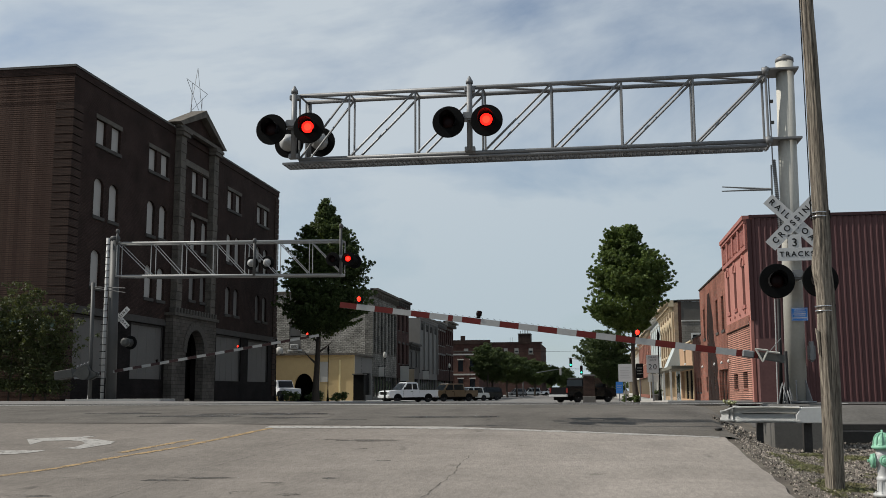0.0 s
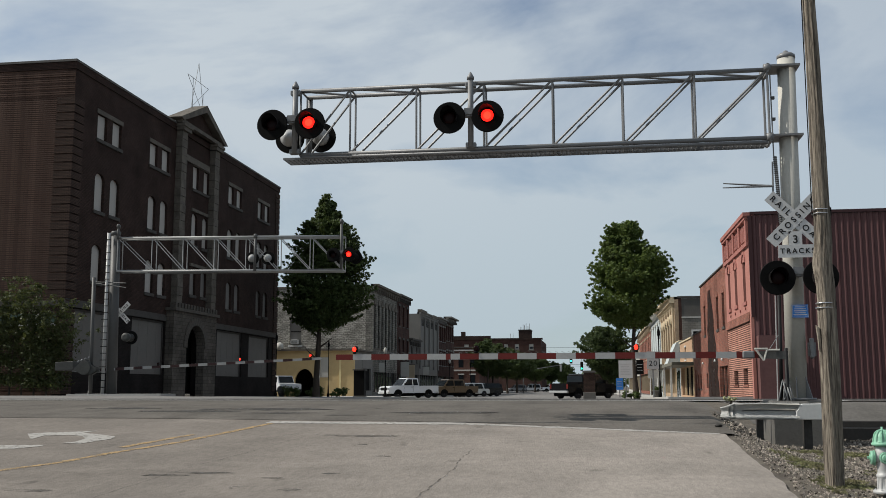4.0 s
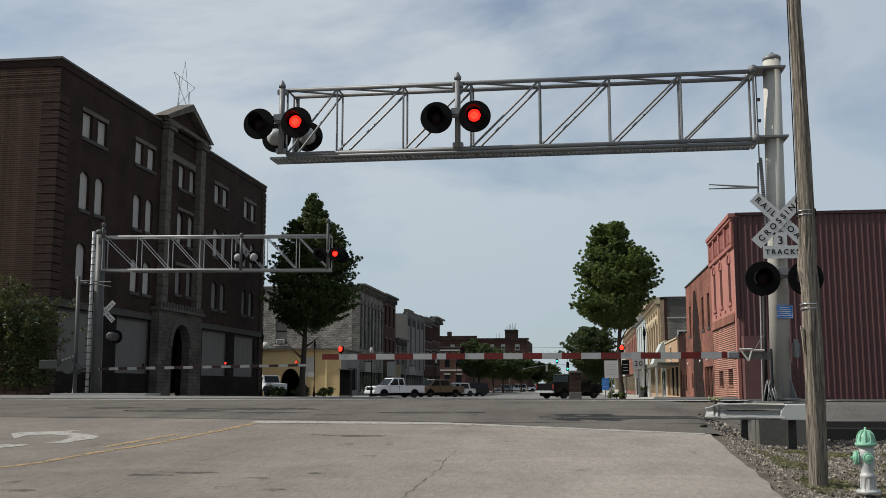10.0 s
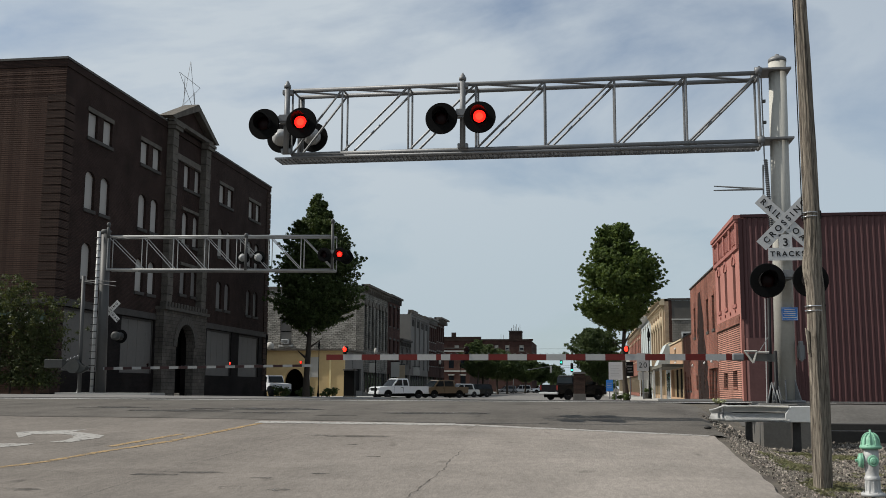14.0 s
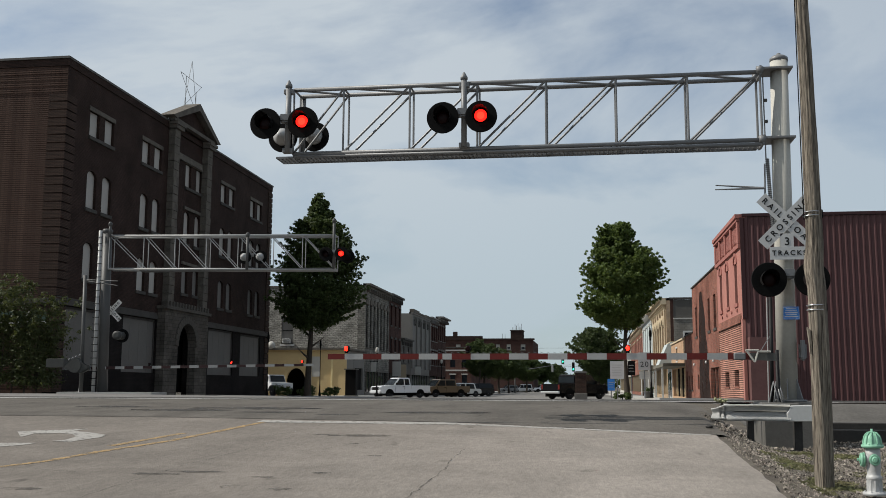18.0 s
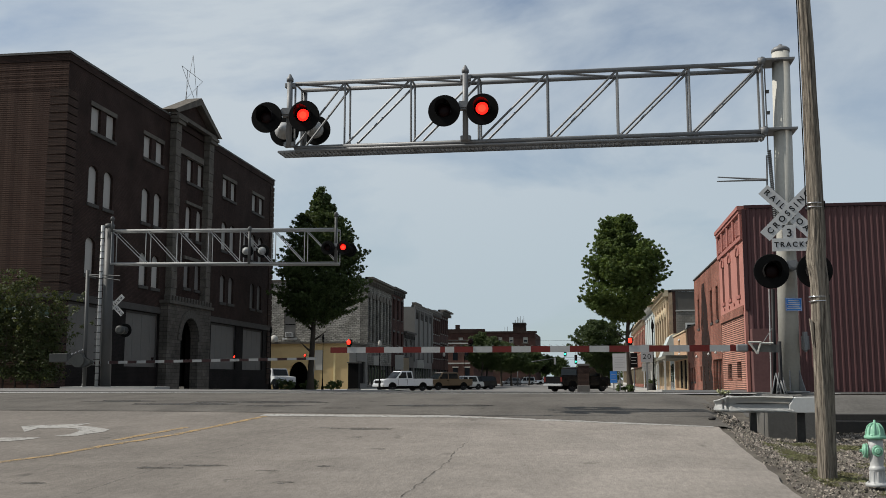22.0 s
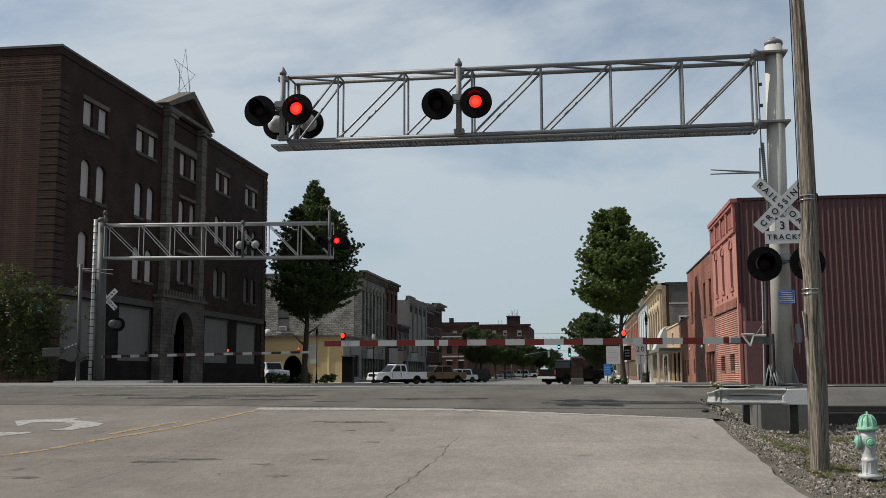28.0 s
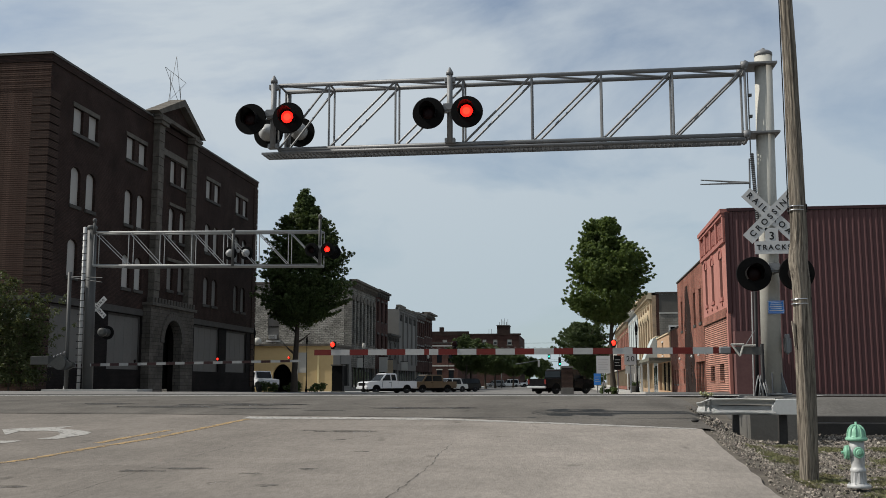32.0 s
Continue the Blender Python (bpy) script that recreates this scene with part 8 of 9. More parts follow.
def far_woods():
    spots = []
    rnd = random.Random(8)
    for k in range(260):
        x = rnd.uniform(-120, 110)
        spots.append(((x, 560 + rnd.uniform(-20, 30), rnd.uniform(0.5, 8.5) + 1.5 * math.sin(x * 0.07)), rnd.uniform(2.0, 4.2)))
    ob = leaf_cloud("far_woods", spots, 60, 0.9, M["leaf_dark"], None, 77)
    tagged(ob, "far band of green woods beyond the street", "woods", kind="stuff")


far_woods()


def bush():
    b = thing("bush", "leafy green bush growing against the brick wall", "bush", (-26.9, 45.0, 0.88))
    rnd = random.Random(31)
    spots = []
    for _ in range(185):
        x0, y0 = rnd.uniform(-5.2, 1.45), rnd.uniform(-0.9, 0.9)
        lean, side = rnd.uniform(-0.9, 1.2), rnd.uniform(-0.9, 0.6)
        hh = 7.4 * math.sqrt(rnd.uniform(0.22, 1.0)) * (1.0 if x0 < 0.2 else 0.82)
        for q in range(7):
            u = (q + 1) / 7
            spots.append(((x0 + lean * u * u * 1.2, y0 + side * u * u, hh * (u - 0.22 * u ** 4)), 0.42 - 0.22 * u))
    for k in range(9):
        bm = bmesh.new()
        x = -4.5 + k * 0.65
        cone(bm, (x, 0, -0.1), (x + rnd.uniform(-0.5, 0.5), rnd.uniform(-0.6, 0.6), 3.0), 0.05, 0.015, 6, False)
        part("stem", bm, M["bark"], b)
    leaf_cloud("foliage", spots, 26, 0.072, M["leaf_bush"], b, 32)


bush()


# ---------------------------------------------------------------- vehicles
def wheel(parent, x, y, r, w=0.24):
    c = new("wheel")
    c.parent = parent
    c.location = (x, y, r)
    s = 1 if y > 0 else -1
    bm = bmesh.new()
    lathe(bm, ((r * 0.62, -w / 2), (r * 0.93, -w / 2), (r, -w * 0.36), (r, w * 0.36), (r * 0.93, w / 2), (r * 0.62, w / 2)), (0, 0, 0), 22, "y")
    part("tyre", bm, M["rubber"], c)
    bm = bmesh.new()
    lathe(bm, ((r * 0.64, s * w * 0.40), (r * 0.55, s * w * 0.46), (r * 0.30, s * w * 0.36), (r * 0.12, s * w * 0.50), (0.02, s * w * 0.50)), (0, 0, 0), 18, "y")
    part("rim", bm, M["silver_car"], c, "silver wheel rim")


def side_body(bm, outline, w, tuck=0.06):
    """A body shell from its side outline, narrower at the top."""
    zs = [p[1] for p in outline]
    lo, hi = min(zs), max(zs)
    L, R = [], []
    for x, z in outline:
        k = (z - lo) / (hi - lo)
        ww = w / 2 - tuck * k * k
        L.append(bm.verts.new((x, ww, z)))
        R.append(bm.verts.new((x, -ww, z)))
    bm.faces.new(L)
    bm.faces.new(R[::-1])
    n = len(outline)
    for i in range(n):
        bm.faces.new((L[i], R[i], R[(i + 1) % n], L[(i + 1) % n]))


def pickup(loc, turn, paint, label, length=5.7, height=1.82, width=1.95, group="parked vehicles", crew=False):
    """A pickup truck; its nose points to +x before the turn."""
    v = thing("pickup_truck", label, "pickup truck", loc, group, turn=turn)
    h = length / 2
    k = height / 1.82
    # back of the cab, door post, top and foot of the windscreen
    cab0, post, wt, wb = (-0.95, 0.38, 1.0, 1.68) if crew else (-0.55, 0.12, 0.62, 1.36)
    bm = bmesh.new()
    side_body(bm, ((-h + 0.05, 0.48), (h - 0.1, 0.42), (h, 0.62), (h - 0.02, 0.98 * k), (h - 0.25, 1.06 * k), (wb - 0.11, 1.12 * k), (cab0 - 0.1, 1.12 * k), (cab0 - 0.1, 0.62), (-h + 0.05, 0.62)), width, 0.05)
    soften(bm, 0.05, 2)
    part("body", bm, paint, v)
    bm = bmesh.new()
    for y in (-width / 2 + 0.02, width / 2 - 0.09):
        box(bm, -h + 0.02, y, 0.60, cab0 - 0.12, y + 0.07, 1.12 * k)
    box(bm, -h, -width / 2 + 0.04, 0.60, -h + 0.08, width / 2 - 0.04, 1.12 * k)
    box(bm, -h + 0.05, -width / 2 + 0.08, 0.60, cab0 - 0.12, width / 2 - 0.08, 0.66)
    part("cargo_bed", bm, paint, v)
    bm = bmesh.new()
    side_body(bm, ((cab0 - 0.08, 1.10 * k), (wb, 1.10 * k), (wt + 0.10, height - 0.06), (wt - 0.08, height), (cab0 + 0.12, height), (cab0 - 0.02, height - 0.06)), width - 0.16, 0.14)
    soften(bm, 0.035, 2)
    part("cab", bm, paint, v)
    ww = width / 2 - 0.10
    for s in (-1, 1):
        for xa, xb, xc, xd in ((post + 0.05, wb - 0.24, wt + 0.02, post + 0.05), (cab0 + 0.06, post - 0.05, post - 0.05, cab0 + 0.15)):
            bm = bmesh.new()
            za, zb = 1.16 * k, height - 0.12
            q = [bm.verts.new((x, s * (ww + 0.012 - (0.10 if z > za else 0.0)), z)) for x, z in ((xa, za), (xb, za), (xc, zb), (xd, zb))]
            bm.faces.new(q if s > 0 else q[::-1])
            bmesh.ops.solidify(bm, geom=bm.faces[:], thickness=0.012)
            part("side_window", bm, M["glass"], v)
        bm = bmesh.new()
        box(bm, wb - 0.36, s * (ww + 0.10) - 0.09, 1.16 * k, wb - 0.24, s * (ww + 0.10) + 0.09, 1.36 * k)
        soften(bm, 0.02)
        part("mirror", bm, M["black"], v)
        bm = bmesh.new()
        box(bm, h - 0.04, s * (width / 2 - 0.24) - 0.16, 0.74 * k, h + 0.015, s * (width / 2 - 0.24) + 0.16, 0.94 * k)
        part("headlight", bm, M["chrome"], v)
        bm = bmesh.new()
        box(bm, -h - 0.012, s * (width / 2 - 0.14) - 0.08, 0.72 * k, -h + 0.05, s * (width / 2 - 0.14) + 0.08, 1.06 * k)
        part("tail_light", bm, M["red_band"], v)
        for x in (h - 1.02, -h + 1.18):
            bm = bmesh.new()
            n = 12
            pts = [(x + 0.47 * math.cos(math.pi * i / n), 0.40 + 0.45 * math.sin(math.pi * i / n)) for i in range(n + 1)]
            prism(bm, pts, s * (width / 2 - 0.03), s * (width / 2 + 0.008), "y")
            part("wheel_arch", bm, M["black"], v)
        bm = bmesh.new()
        for x in (post, wb - 0.18):
            box(bm, x, s * (width / 2 - 0.02), 0.56, x + 0.014, s * (width / 2 + 0.002), 1.06 * k)
        part("door_gap", bm, M["black"], v)
        bm = bmesh.new()
        box(bm, post + 0.06, s * (width / 2 - 0.03), 0.98 * k, post + 0.24, s * (width / 2 + 0.018), 1.02 * k)
        part("door_handle", bm, M["black"], v)
        bm = bmesh.new()
        box(bm, -h + 1.7, s * (width / 2 - 0.05), 0.40, h - 1.55, s * (width / 2 - 0.01), 0.50)
        part("rocker_panel", bm, M["black"], v)
        for x in (h - 1.02, -h + 1.18):
            wheel(v, x, s * (width / 2 - 0.12), 0.38)
    bm = bmesh.new()
    q = [bm.verts.new(p) for p in ((wb + 0.015, -ww + 0.06, 1.14 * k), (wb + 0.015, ww - 0.06, 1.14 * k), (wt + 0.14, ww - 0.16, height - 0.09), (wt + 0.14, -ww + 0.16, height - 0.09))]
    bm.faces.new(q)
    bmesh.ops.solidify(bm, geom=bm.faces[:], thickness=-0.014)
    part("windscreen", bm, M["glass"], v)
    bm = bmesh.new()
    box(bm, cab0 - 0.10, -ww + 0.12, 1.22 * k, cab0 - 0.04, ww - 0.12, height - 0.16)
    part("rear_window", bm, M["glass"], v)
    # black block for the frame and the dark shadow under the truck
    bm = bmesh.new()
    box(bm, -h + 0.25, -width / 2 + 0.25, 0.20, h - 0.3, width / 2 - 0.25, 0.50)
    part("shaded_underbody", bm, M["black"], v)
    bm = bmesh.new()
    box(bm, h - 0.03, -0.55, 0.70 * k, h + 0.02, 0.55, 0.96 * k)
    part("grille", bm, M["black"], v)
    bm = bmesh.new()
    box(bm, h - 0.08, -width / 2 + 0.04, 0.42, h + 0.10, width / 2 - 0.04, 0.62)
    soften(bm, 0.03)
    part("front_bumper", bm, M["silver_car"], v)
    bm = bmesh.new()
    box(bm, -h - 0.12, -width / 2 + 0.06, 0.44, -h + 0.05, width / 2 - 0.06, 0.62)
    soften(bm, 0.03)
    part("rear_bumper", bm, M["silver_car"], v, "bright rear bumper")
    return v


def car(loc, turn, paint, label, length=4.5, height=1.5, width=1.8, suv=False, group="parked vehicles"):
    v = thing("suv" if suv else "car", label, "car", loc, group, turn=turn)
    h = length / 2
    belt = 0.95 if suv else 0.85
    bm = bmesh.new()
    side_body(bm, ((-h, 0.35), (h, 0.32), (h + 0.02, 0.62), (h - 0.15, belt - 0.12), (h * 0.45, belt), (-h + 0.1, belt + 0.05), (-h, belt - 0.1)), width, 0.06)
    soften(bm, 0.06, 2)
    part("body", bm, paint, v)
    # black block for the floor pan and the shadow beneath the car
    bm = bmesh.new()
    box(bm, -h + 0.2, -width / 2 + 0.22, 0.17, h - 0.2, width / 2 - 0.22, 0.37)
    part("shaded_underbody", bm, M["black"], v)
    bm = bmesh.new()
    back = -h + (0.12 if suv else 0.75)
    side_body(bm, ((back - 0.05, belt), (h * 0.50, belt), (h * 0.12, height - 0.04), (0.0, height), (back + 0.35, height), (back + 0.12, height - 0.06)), width - 0.14, 0.16)
    soften(bm, 0.04, 2)
    part("cabin", bm, paint, v)
    for s in (-1, 1):
        for xa, xb in ((back + 0.2, -0.15), (-0.08, h * 0.40)):
            bm = bmesh.new()
            za, zb = belt + 0.05, height - 0.12
            cut = 0.42 if xb > 0 else 0.0
            q = [bm.verts.new((x, s * (width / 2 - 0.055 - (0.11 if z > za else 0)), z)) for x, z in ((xa, za), (xb, za), (xb - cut, zb), (xa + 0.1, zb))]
            bm.faces.new(q if s > 0 else q[::-1])
            bmesh.ops.solidify(bm, geom=bm.faces[:], thickness=0.012)
            part("side_window", bm, M["glass"], v)
        bm = bmesh.new()
        box(bm, -h - 0.01, s * (width / 2 - 0.2) - 0.12, 0.62, -h + 0.05, s * (width / 2 - 0.2) + 0.12, 0.82)
        part("tail_light", bm, M["red_band"], v)
        bm = bmesh.new()
        box(bm, h - 0.08, s * (width / 2 - 0.25) - 0.15, 0.56, h + 0.03, s * (width / 2 - 0.25) + 0.15, 0.70)
        part("headlight", bm, M["chrome"], v)
        for x in (h - 0.85, -h + 0.85):
            wheel(v, x, s * (width / 2 - 0.1), 0.34, 0.22)
    bm = bmesh.new()
    q = [bm.verts.new(p) for p in ((h * 0.50 + 0.02, -width / 2 + 0.16, belt + 0.03), (h * 0.50 + 0.02, width / 2 - 0.16, belt + 0.03), (h * 0.12 + 0.05, width / 2 - 0.26, height - 0.07), (h * 0.12 + 0.05, -width / 2 + 0.26, height - 0.07))]
    bm.faces.new(q)
    bmesh.ops.solidify(bm, geom=bm.faces[:], thickness=-0.014)
    part("windscreen", bm, M["glass"], v)
    bm = bmesh.new()
    box(bm, back - 0.06, -width / 2 + 0.25, belt + 0.1, back + 0.1, width / 2 - 0.25, height - 0.16)
    part("rear_window", bm, M["glass"], v)
    return v


def off_road_car():
    """A boxy hard-top off-road car, white above and dark below."""
    v = thing("off_road_car", "boxy white hard-top off-road car with dark wheel arches", "car", (-27.75, 86.6, road_z(86) + 0.14), "parked vehicles", turn=-42)
    bm = bmesh.new()
    side_body(bm, ((-2.0, 0.55), (1.9, 0.55), (1.95, 1.12), (0.75, 1.18), (-2.0, 1.18)), 1.75, 0.03)
    soften(bm, 0.04, 2)
    part("body", bm, M["white_truck"], v)
    bm = bmesh.new()
    side_body(bm, ((-2.0, 1.18), (0.80, 1.18), (0.52, 1.86), (-1.95, 1.88)), 1.66, 0.06)
    soften(bm, 0.04, 2)
    part("hard_top", bm, M["white_truck"], v)
    for s in (-1, 1):
        for x0, x1 in ((-1.85, -1.15), (-1.03, -0.38), (-0.26, 0.48)):
            bm = bmesh.new()
            box(bm, x0, s * 0.80, 1.26, x1, s * 0.845, 1.74)
            soften(bm, 0.015)
            part("side_window", bm, M["glass"], v)
        for x in (-1.25, 1.3):
            bm = bmesh.new()
            prism(bm, [(x + 0.52 * math.cos(math.pi * i / 8), 0.5 + 0.44 * math.sin(math.pi * i / 8)) for i in range(9)], s * 0.80, s * 0.98, "y")
            part("wheel_arch", bm, M["jeep_dark"], v, "dark flared wheel arch")
            wheel(v, x, s * 0.80, 0.40, 0.26)
        bm = bmesh.new()
        box(bm, -0.7, s * 0.86, 0.42, 0.75, s * 0.95, 0.55)
        part("side_step", bm, M["jeep_dark"], v)
    bm = bmesh.new()
    box(bm, 1.9, -0.8, 0.45, 2.12, 0.8, 0.65)
    soften(bm, 0.03)
    part("front_bumper", bm, M["jeep_dark"], v)
    bm = bmesh.new()
    box(bm, -2.16, -0.8, 0.45, -1.95, 0.8, 0.65)
    soften(bm, 0.03)
    part("rear_bumper", bm, M["jeep_dark"], v)
    bm = bmesh.new()
    lathe(bm, ((0.2, 0.0), (0.38, 0.0), (0.4, 0.05), (0.4, 0.2), (0.36, 0.25), (0.1, 0.22)), (-2.26, 0, 1.05), 18, "x")
    part("spare_wheel", bm, M["rubber"], v, "black spare wheel")
    bm = bmesh.new()
    q = [bm.verts.new(p) for p in ((0.83, -0.72, 1.24), (0.83, 0.72, 1.24), (0.58, 0.68, 1.78), (0.58, -0.68, 1.78))]
    bm.faces.new(q)
    bmesh.ops.solidify(bm, geom=bm.faces[:], thickness=-0.014)
    part("windscreen", bm, M["glass"], v)


pickup((-18.06, 96.5, road_z(96.5) + 0.006), 224, M["white_truck"], "white extended-cab pickup truck parked nose out at the kerb", 5.75, 1.93)
pickup((-15.1, 106, road_z(106) + 0.006), 222, M["tan_car"], "tan crew pickup parked beside the white one", 5.4, 1.88, crew=True)
car((-14.2, 113.5, road_z(113.5) + 0.006), 222, M["silver_car"], "silver car parked behind the tan pickup", 4.5, 1.55)
car((-13.3, 119, road_z(119) + 0.006), 215, M["black_car"], "dark estate car parked at the kerb", 4.6, 1.55, suv=True)
off_road_car()
# cars parked farther down the street
car((-15.6, 244, road_z(244) + 0.006), 205, M["silver_car"], "silver estate car far down the street", 4.8, 1.9, suv=True)
pickup((-10.9, 250, road_z(250) + 0.006), 205, M["white_truck"], "white pickup truck far down the street", 5.4, 1.8)
car((-18.6, 238, road_z(238) + 0.006), 205, M["grey_car"], "grey car far down the street", 4.5, 1.7, suv=True)
pickup((-0.95, 80, road_z(80) + 0.006), 50, M["black_car"], "black crew pickup truck with a bright bumper parked tail out", 5.8, 1.92, 2.0, crew=True)
car((-1.7, 104, road_z(96) + 0.006), 90, M["white_truck"], "white van parked beyond the black truck", 4.6, 1.8, suv=True)


# ---------------------------------------------------------------- street furniture
def lamp_post(x, y, h, label, pale=True):
    z = road_z(y) + 0.13
    t = thing("street_lamp", label, "street lamp", (x, y, z), "street lamps")
    k = 1.0 if pale else 0.66
    bm = bmesh.new()
    lathe(bm, ((0.17 * k, 0), (0.17 * k, 0.25), (0.10 * k, 0.35), (0.07 * k, 0.9), (0.05 * k, 1.0), (0.045 * k, h - 0.75), (0.08 * k, h - 0.7), (0.10 * k, h - 0.62)), (0, 0, 0), 12)
    part("post", bm, M["black"], t, "black fluted post")
    bm = bmesh.new()
    g = 0.8 if pale else 0.42
    lathe(bm, ((0.10 * g, h - 0.62), (0.20 * g, h - 0.45), (0.21 * g, h - 0.30), (0.14 * g, h - 0.12), (0.06 * g, h - 0.05)), (0, 0, 0), 14)
    part("globe", bm, M["pale_shop"] if pale else M["black"], t, "acorn lamp globe")
    bm = bmesh.new()
    lathe(bm, ((0.07 * k, h - 0.05), (0.04 * k, h), (0.01, h + 0.06)), (0, 0, 0), 10)
    part("finial", bm, M["black"], t)


lamp_post(3.72, 60, 4.10, "slim black street lamp at the kerb", False)
lamp_post(-21.7, 80, 4.6, "black street lamp at the kerb", False)
lamp_post(-19.05, 90, 4.55, "black street lamp with a white acorn globe")
lamp_post(-22.9, 70, 4.6, "black street lamp at the kerb", False)
lamp_post(-18.6, 128, 4.6, "black street lamp with a white acorn globe")
lamp_post(-18.4, 148, 4.6, "black street lamp at the kerb", False)


def post_sign(name, x, y, z0, z1, w, label, m, lines=(), category="sign", bars=0, ink="letter"):
    g = road_z(y) + 0.12
    t = thing(name, label, category, (x, y, g), "street signs")
    bm = bmesh.new()
    box(bm, -0.03, 0.01, 0, 0.03, 0.05, z1 - g)
    part("post", bm, M["steel"], t)
    bm = bmesh.new()
    box(bm, -w / 2, -0.01, z0 - g, w / 2, 0.0, z1 - g)
    b = part("panel", bm, m, t)
    for tx, size, z in lines:
        words(tx, size, M[ink], b, pose(0, -0.013, z - g, 90))
    for k in range(bars):
        bm = bmesh.new()
        zz = z1 - g - (k + 1.6) * (z1 - z0) / (bars + 2)
        box(bm, -w * 0.36, -0.014, zz, w * (0.36 - 0.1 * (k % 2)), -0.010, zz + 0.025)
        part("text_bar", bm, M["lens_back"], b)
    return t


post_sign("notice_sign", 1.70, 58, 1.78, 2.78, 0.78, "white notice board on a post with unreadable lines", M["white_sign"], bars=5)
post_sign("blue_notice_sign", 1.36, 58.6, 1.12, 1.78, 0.40, "blue notice sign on a post with unreadable lines", M["blue_sign"], bars=3)
post_sign("speed_limit_sign", 2.90, 52, 2.17, 3.07, 0.60, "white speed limit sign with black numerals", M["sign_shaded"], (("SPEED", 0.13, 2.95), ("LIMIT", 0.13, 2.80), ("20", 0.38, 2.46)))
post_sign("lower_plate_sign", 2.92, 52.15, 1.72, 2.12, 0.55, "pale grey sign plate below the speed limit sign", M["pale_shop"], bars=2)
post_sign("route_sign", 2.42, 56, 1.95, 2.75, 0.40, "dark narrow sign with pale lines on a post", M["black"], bars=3)


def pillar():
    t = thing("brick_pillar", "square brick pillar on a pale stone base with a cap", "pillar", (-0.39, 62, road_z(62)))
    bm = bmesh.new()
    box(bm, -0.385, -0.385, 0, 0.385, 0.385, 0.42)
    soften(bm, 0.02)
    part("base", bm, M["conc"], t, "pale stone base")
    # shaft in the dark corner brick: tree shade put into its colour
    bm = bmesh.new()
    box(bm, -0.34, -0.34, 0.42, 0.34, 0.34, 1.62)
    part("shaft", bm, M["brick_trim"], t)
    bm = bmesh.new()
    prism(bm, ((-0.40, 1.62), (0.40, 1.62), (0.40, 1.69), (0.28, 1.74), (-0.28, 1.74), (-0.40, 1.69)), -0.40, 0.40, "y")
    part("cap", bm, M["conc"], t, "pale stone cap")


pillar()


def traffic_signal(x, y, label, tip, heads, facing=-1):
    """A pole with a rising mast arm; heads are (offset, height) along the arm, tip is the arm's end."""
    t = thing("traffic_signal", label, "traffic signal", (x, y, road_z(y)), "traffic signals")
    z0 = -road_z(y)
    root = tip[1] - abs(tip[0]) * 0.16
    bm = bmesh.new()
    cone(bm, (0, 0, 0), (0, 0, z0 + root + 0.4), 0.12, 0.09, 8)
    part("pole", bm, M["steel"], t)
    bm = bmesh.new()
    cone(bm, (0, 0, z0 + root), (tip[0], 0, z0 + tip[1]), 0.08, 0.05, 8)
    part("mast_arm", bm, M["steel"], t)
    for dx, z in heads:
        z += z0
        bm = bmesh.new()
        box(bm, dx - 0.2, -0.25, z - 0.35, dx + 0.2, 0.05, z + 1.0)
        soften(bm, 0.04)
        hd = part("signal_head", bm, M["black"] if facing < 0 else M["steel_lit"], t)
        bm = bmesh.new()
        tube(bm, (dx, -0.02, z + 0.98), (dx, -0.02, max(z + 1.1, z0 + root + 0.16 * abs(dx) - 0.05)), 0.03, 5)
        part("hanger", bm, M["steel"], t)
        for k, mt in enumerate(("lens_off", "lens_off", "green_glow")):
            bm = bmesh.new()
            lathe(bm, ((0.13, 0), (0.11, 0.04 * facing), (0.02, 0.05 * facing)), (dx, -0.25 if facing < 0 else 0.05, z + 0.72 - k * 0.36), 12, "y")
            part("signal_lens", bm, M[mt if facing < 0 else "lens_off"], hd)


traffic_signal(2.5, 150, "green traffic signals on a steel mast arm over the street", (-6.4, 6.1), ((-6.05, 5.06), (-4.5, 3.95), (0.25, 2.83)))
traffic_signal(-14.6, 205, "pale traffic signal seen from behind on a steel mast arm", (7.85, 5.71), ((7.65, 4.71),), 1)

# overhead wires far down the street, strung between two poles
def wire_line():
    w = thing("wire_line", "dark overhead wires strung between two poles far down the street", "power line", (-44, 238, road_z(238)))
    for x in (0, 66):
        bm = bmesh.new()
        cone(bm, (x, 0, -0.2), (x, 0, 11.6), 0.16, 0.11, 8)
        part("pole", bm, M["bark"], w)
    for z in (10.9, 6.9, 6.5):
        bm = bmesh.new()
        p = None
        for i in range(15):
            q = Vector((66 * i / 14, 0.13, z - 0.5 + 0.5 * ((i - 7) / 7) ** 2))
            if p is not None:
                tube(bm, p, q, 0.035, 4)
            p = q
        part("wire", bm, M["black"], w)


wire_line()


def kiosk():
    t = thing("utility_cabinet", "dark green steel cabinet standing on the pavement", "cabinet", (-21.0, 88.2, road_z(88.2) + 0.14))
    bm = bmesh.new()
    box(bm, -0.48, -0.4, 0.1, 0.48, 0.4, 2.35)
    soften(bm, 0.03)
    part("body", bm, M["black"], t)
    bm = bmesh.new()
    box(bm, -0.56, -0.5, 2.35, 0.56, 0.5, 2.45)
    part("top", bm, M["tar"], t)
    bm = bmesh.new()
    box(bm, -0.52, -0.45, 0, 0.52, 0.45, 0.1)
    part("plinth", bm, M["conc"], t)


kiosk()


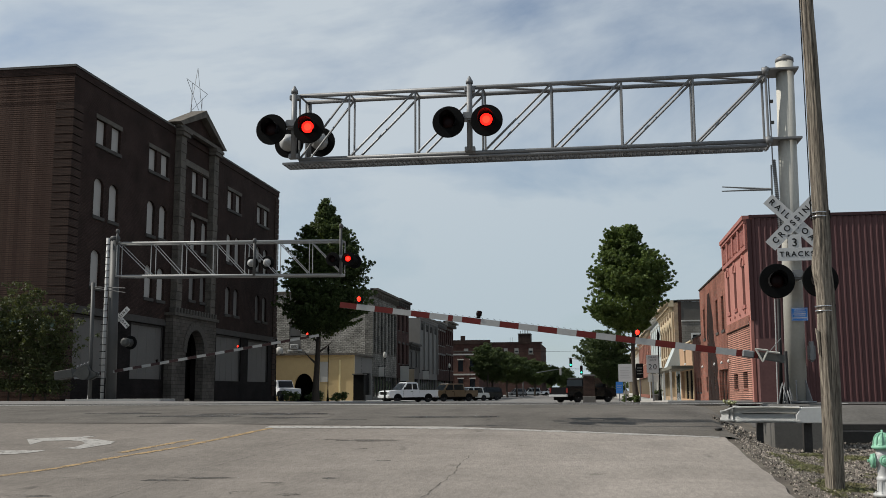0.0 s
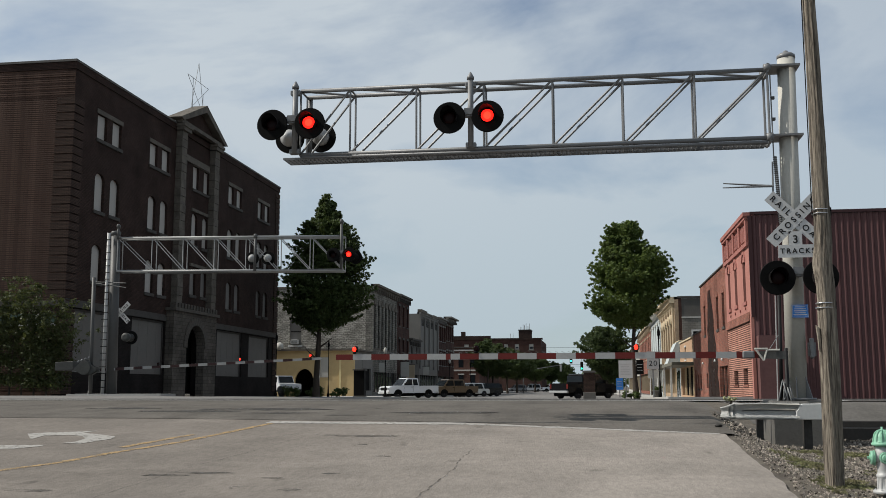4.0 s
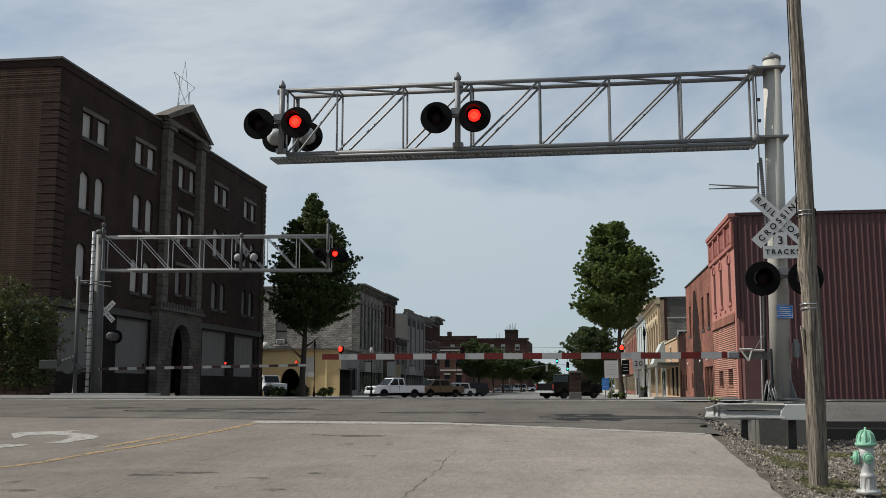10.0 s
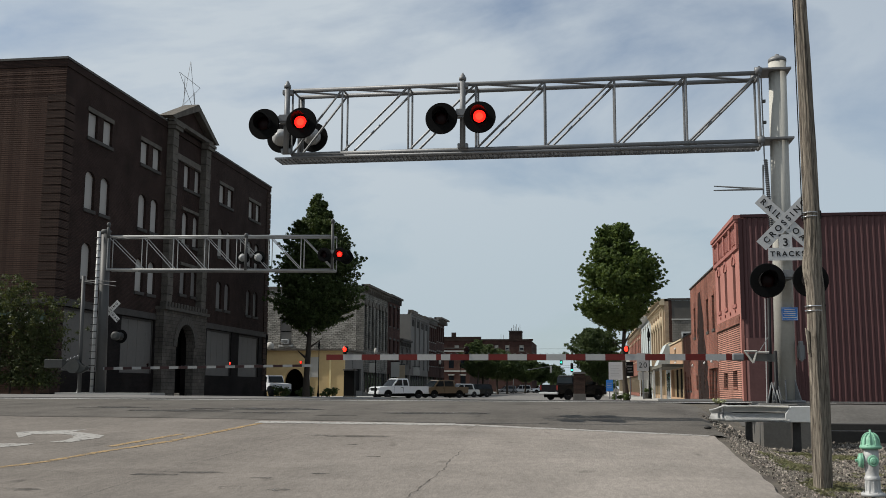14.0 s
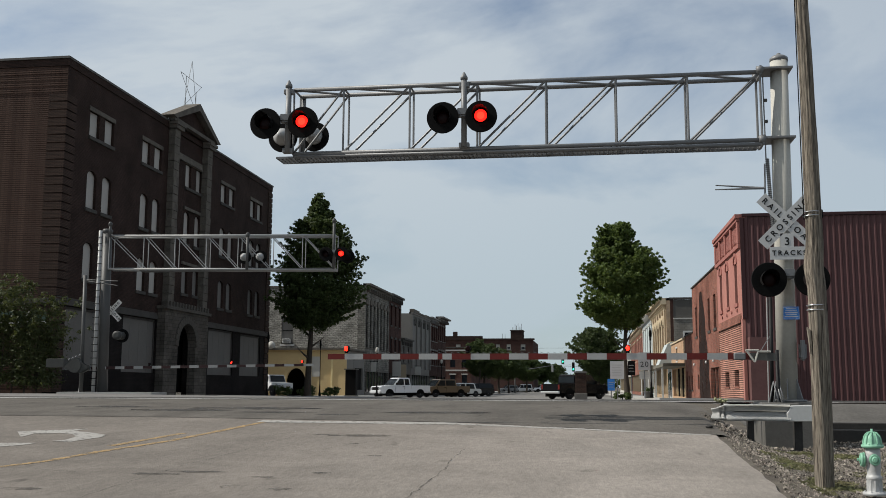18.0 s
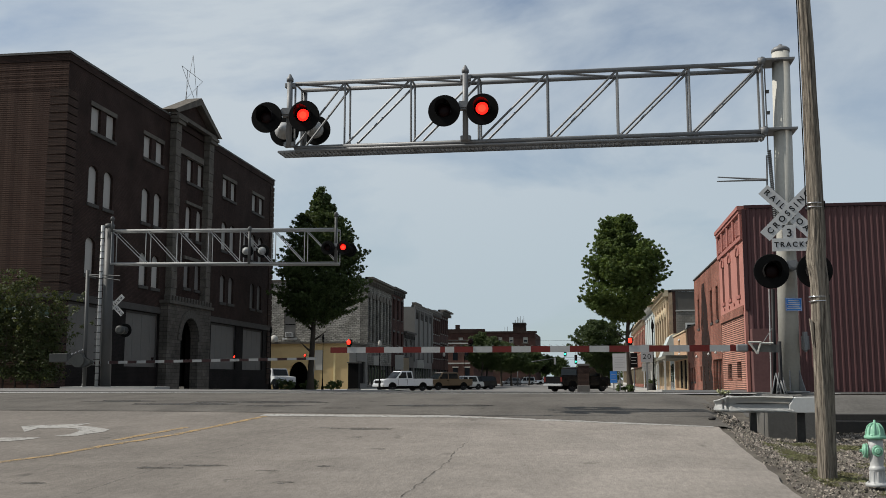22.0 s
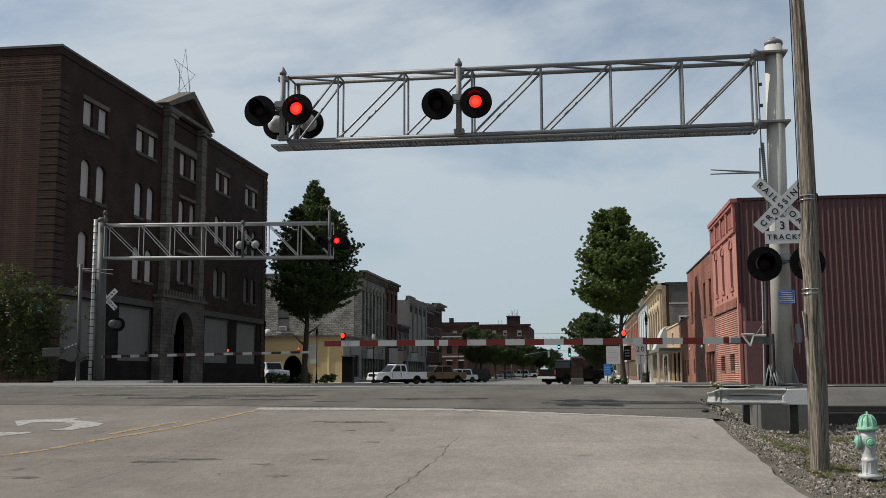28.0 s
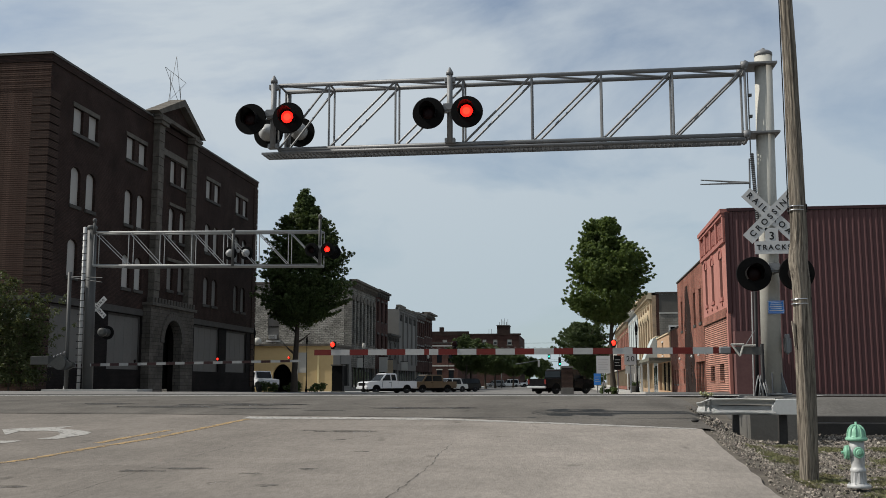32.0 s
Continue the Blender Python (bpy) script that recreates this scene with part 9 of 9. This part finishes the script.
def shrub(x, y, z, r, n, seed, label, m="leaf_bush", leaf=0.10):
    t = thing("shrub", label, "shrub", (x, y, z), "shrubs")
    rnd = random.Random(seed)
    spots = [((rnd.uniform(-r, r), rnd.uniform(-r * 0.6, r * 0.6), rnd.uniform(0.1, r * 1.1)), r * 0.35) for _ in range(n)]
    leaf_cloud("foliage", spots, 26, leaf, M[m], t, seed)
    bm = bmesh.new()
    cone(bm, (0, 0, -0.05), (0.05, 0, r * 0.7), 0.04, 0.015, 6)
    part("stem", bm, M["bark"], t)


shrub(-23.0, 80.5, road_z(80.5) + 0.14, 0.65, 26, 51, "low dark green shrub at the foot of the tree", "leaf_dark")
shrub(-20.8, 80.2, road_z(80.2) + 0.14, 0.6, 22, 52, "low dark green shrub at the foot of the tree", "leaf_dark")
shrub(-25.2, 81.5, road_z(81.5) + 0.14, 0.7, 26, 53, "low dark green shrub at the foot of the tree", "leaf_dark")
shrub(2.25, 66.5, road_z(66.5), 0.42, 18, 54, "low green shrub in a planter", "leaf_dark")
shrub(3.12, 24.5, ground_z(3.12, 24.5), 0.14, 12, 56, "small clump of pale yellow flowers by the guard rail", "flower", 0.022)


def hanging_sign(x, y, z, w, h, m, label):
    """A flat sign board that stands out from a shop front on a bracket."""
    t = thing("shop_sign", label, "sign", (x, y, z), "shop signs")
    bm = bmesh.new()
    box(bm, 0.15, -0.04, 0, 0.15 + w, 0.04, h)
    soften(bm, 0.01)
    part("panel", bm, M[m], t)
    bm = bmesh.new()
    tube(bm, (-0.05, 0, h + 0.08), (0.2 + w, 0, h + 0.08), 0.03, 6)
    part("bracket", bm, M["black"], t)
    for dx in (0.25, 0.05 + w):
        bm = bmesh.new()
        tube(bm, (dx, 0, h - 0.01), (dx, 0, h + 0.08), 0.015, 5)
        part("hanger", bm, M["black"], t)


hanging_sign(-25, 114.0, 3.0, 0.8, 1.1, "pale_shop", "pale upright shop sign on a bracket")
hanging_sign(-25, 127.0, 2.6, 1.1, 1.9, "pale_shop", "pale upright shop sign on a bracket")
hanging_sign(-25, 131.0, 2.4, 1.1, 1.8, "tan_trim", "cream upright shop sign on a bracket")
hanging_sign(-25, 144.0, 3.0, 0.9, 1.2, "pale_shop", "pale upright shop sign on a bracket")


def window_cooler():
    t = thing("window_cooler", "white cooling unit in the window of the stone wall", "air conditioner", (-34.2, 111.28, 6.2))
    bm = bmesh.new()
    box(bm, -0.42, -0.35, 0, 0.42, 0.2, 0.5)
    soften(bm, 0.02)
    part("case", bm, M["white_paint"], t)
    for k in range(5):
        bm = bmesh.new()
        box(bm, -0.36, -0.362, 0.07 + k * 0.08, 0.36, -0.348, 0.11 + k * 0.08)
        part("vent_slat", bm, M["grey_wall"], t)


window_cooler()


def wall_dish(x, y, z):
    t = thing("satellite_dish", "small pale satellite dish on the stone wall", "satellite dish", (x, y, z))
    bm = bmesh.new()
    lathe(bm, ((0.05, 0), (0.40, -0.08), (0.58, -0.22), (0.56, -0.24), (0.38, -0.11), (0.03, -0.03)), (0, -0.3, 0), 18, "y")
    part("dish", bm, M["pale_shop"], t)
    bm = bmesh.new()
    tube(bm, (0, 0.02, -0.2), (0, -0.32, 0), 0.03, 6)
    part("bracket", bm, M["steel"], t)


wall_dish(-33.3, 111.38, 8.75)


def planter(x, y, seed):
    """A round stone planter with low leaves."""
    t = thing("planter", "round grey stone planter with low green leaves", "planter", (x, y, road_z(y) + 0.14), "planters")
    bm = bmesh.new()
    lathe(bm, ((0.20, 0.0), (0.23, 0.05), (0.27, 0.32), (0.31, 0.36), (0.29, 0.40), (0.24, 0.38)), (0, 0, 0), 18)
    part("bowl", bm, M["grey_wall"], t, "grey stone bowl")
    rnd = random.Random(seed)
    spots = [((rnd.uniform(-0.25, 0.25), rnd.uniform(-0.25, 0.25), rnd.uniform(0.38, 0.62)), 0.14) for _ in range(10)]
    leaf_cloud("foliage", spots, 22, 0.055, M["leaf_dark"], t, seed)


planter(3.75, 63.5, 61)
planter(4.6, 78.0, 62)


# ---------------------------------------------------------------- what moves
def blink_rows(place, phase):
    """The lit disc sits forward of its lens while the lamp shines and draws back behind it while it is dark."""
    on, off = Matrix.Translation(place), Matrix.Translation((place[0], place[1] + 0.064, place[2]))
    rows = []
    lit = phase == "a"
    rows.append((0.0, on if lit else off))
    edges = []
    for k in range(33):
        edges.append((k + 0.35 - 0.09 * k / 32, False))
        edges.append((k + 0.75, True))
    for t, a_on in edges:
        if t > 31.9:
            break
        before, after = (on, off) if (a_on != (phase == "a")) else (off, on)
        rows.append((t - 0.034, before))
        rows.append((t, after))
    rows.append((32.0, rows[-1][1]))
    return rows


def motions():
    for disc, phase in LAMPS:
        walk(disc, blink_rows(tuple(disc.location), phase))
    near = ((0, 7.7), (0.5, 5.95), (1.0, 4.2), (1.5, 2.6), (2.0, 1.3), (2.5, 0.25), (2.8, 0.0), (32.0, 0.0))
    far = ((0, 9.0), (0.5, 7.95), (1.0, 6.9), (1.5, 5.85), (2.0, 4.95), (2.5, 4.3), (3.0, 3.7), (3.5, 3.1), (5.5, 1.2), (6.0, 1.0), (6.5, 0.88), (32.0, 0.85))
    for arm, rows, s, dz in zip(GATES, (near, far), (1, -1), (0, -0.075)):
        walk(arm, [(t, pose(0, 0, dz, 0, s * a, 0)) for t, a in rows])


motions()
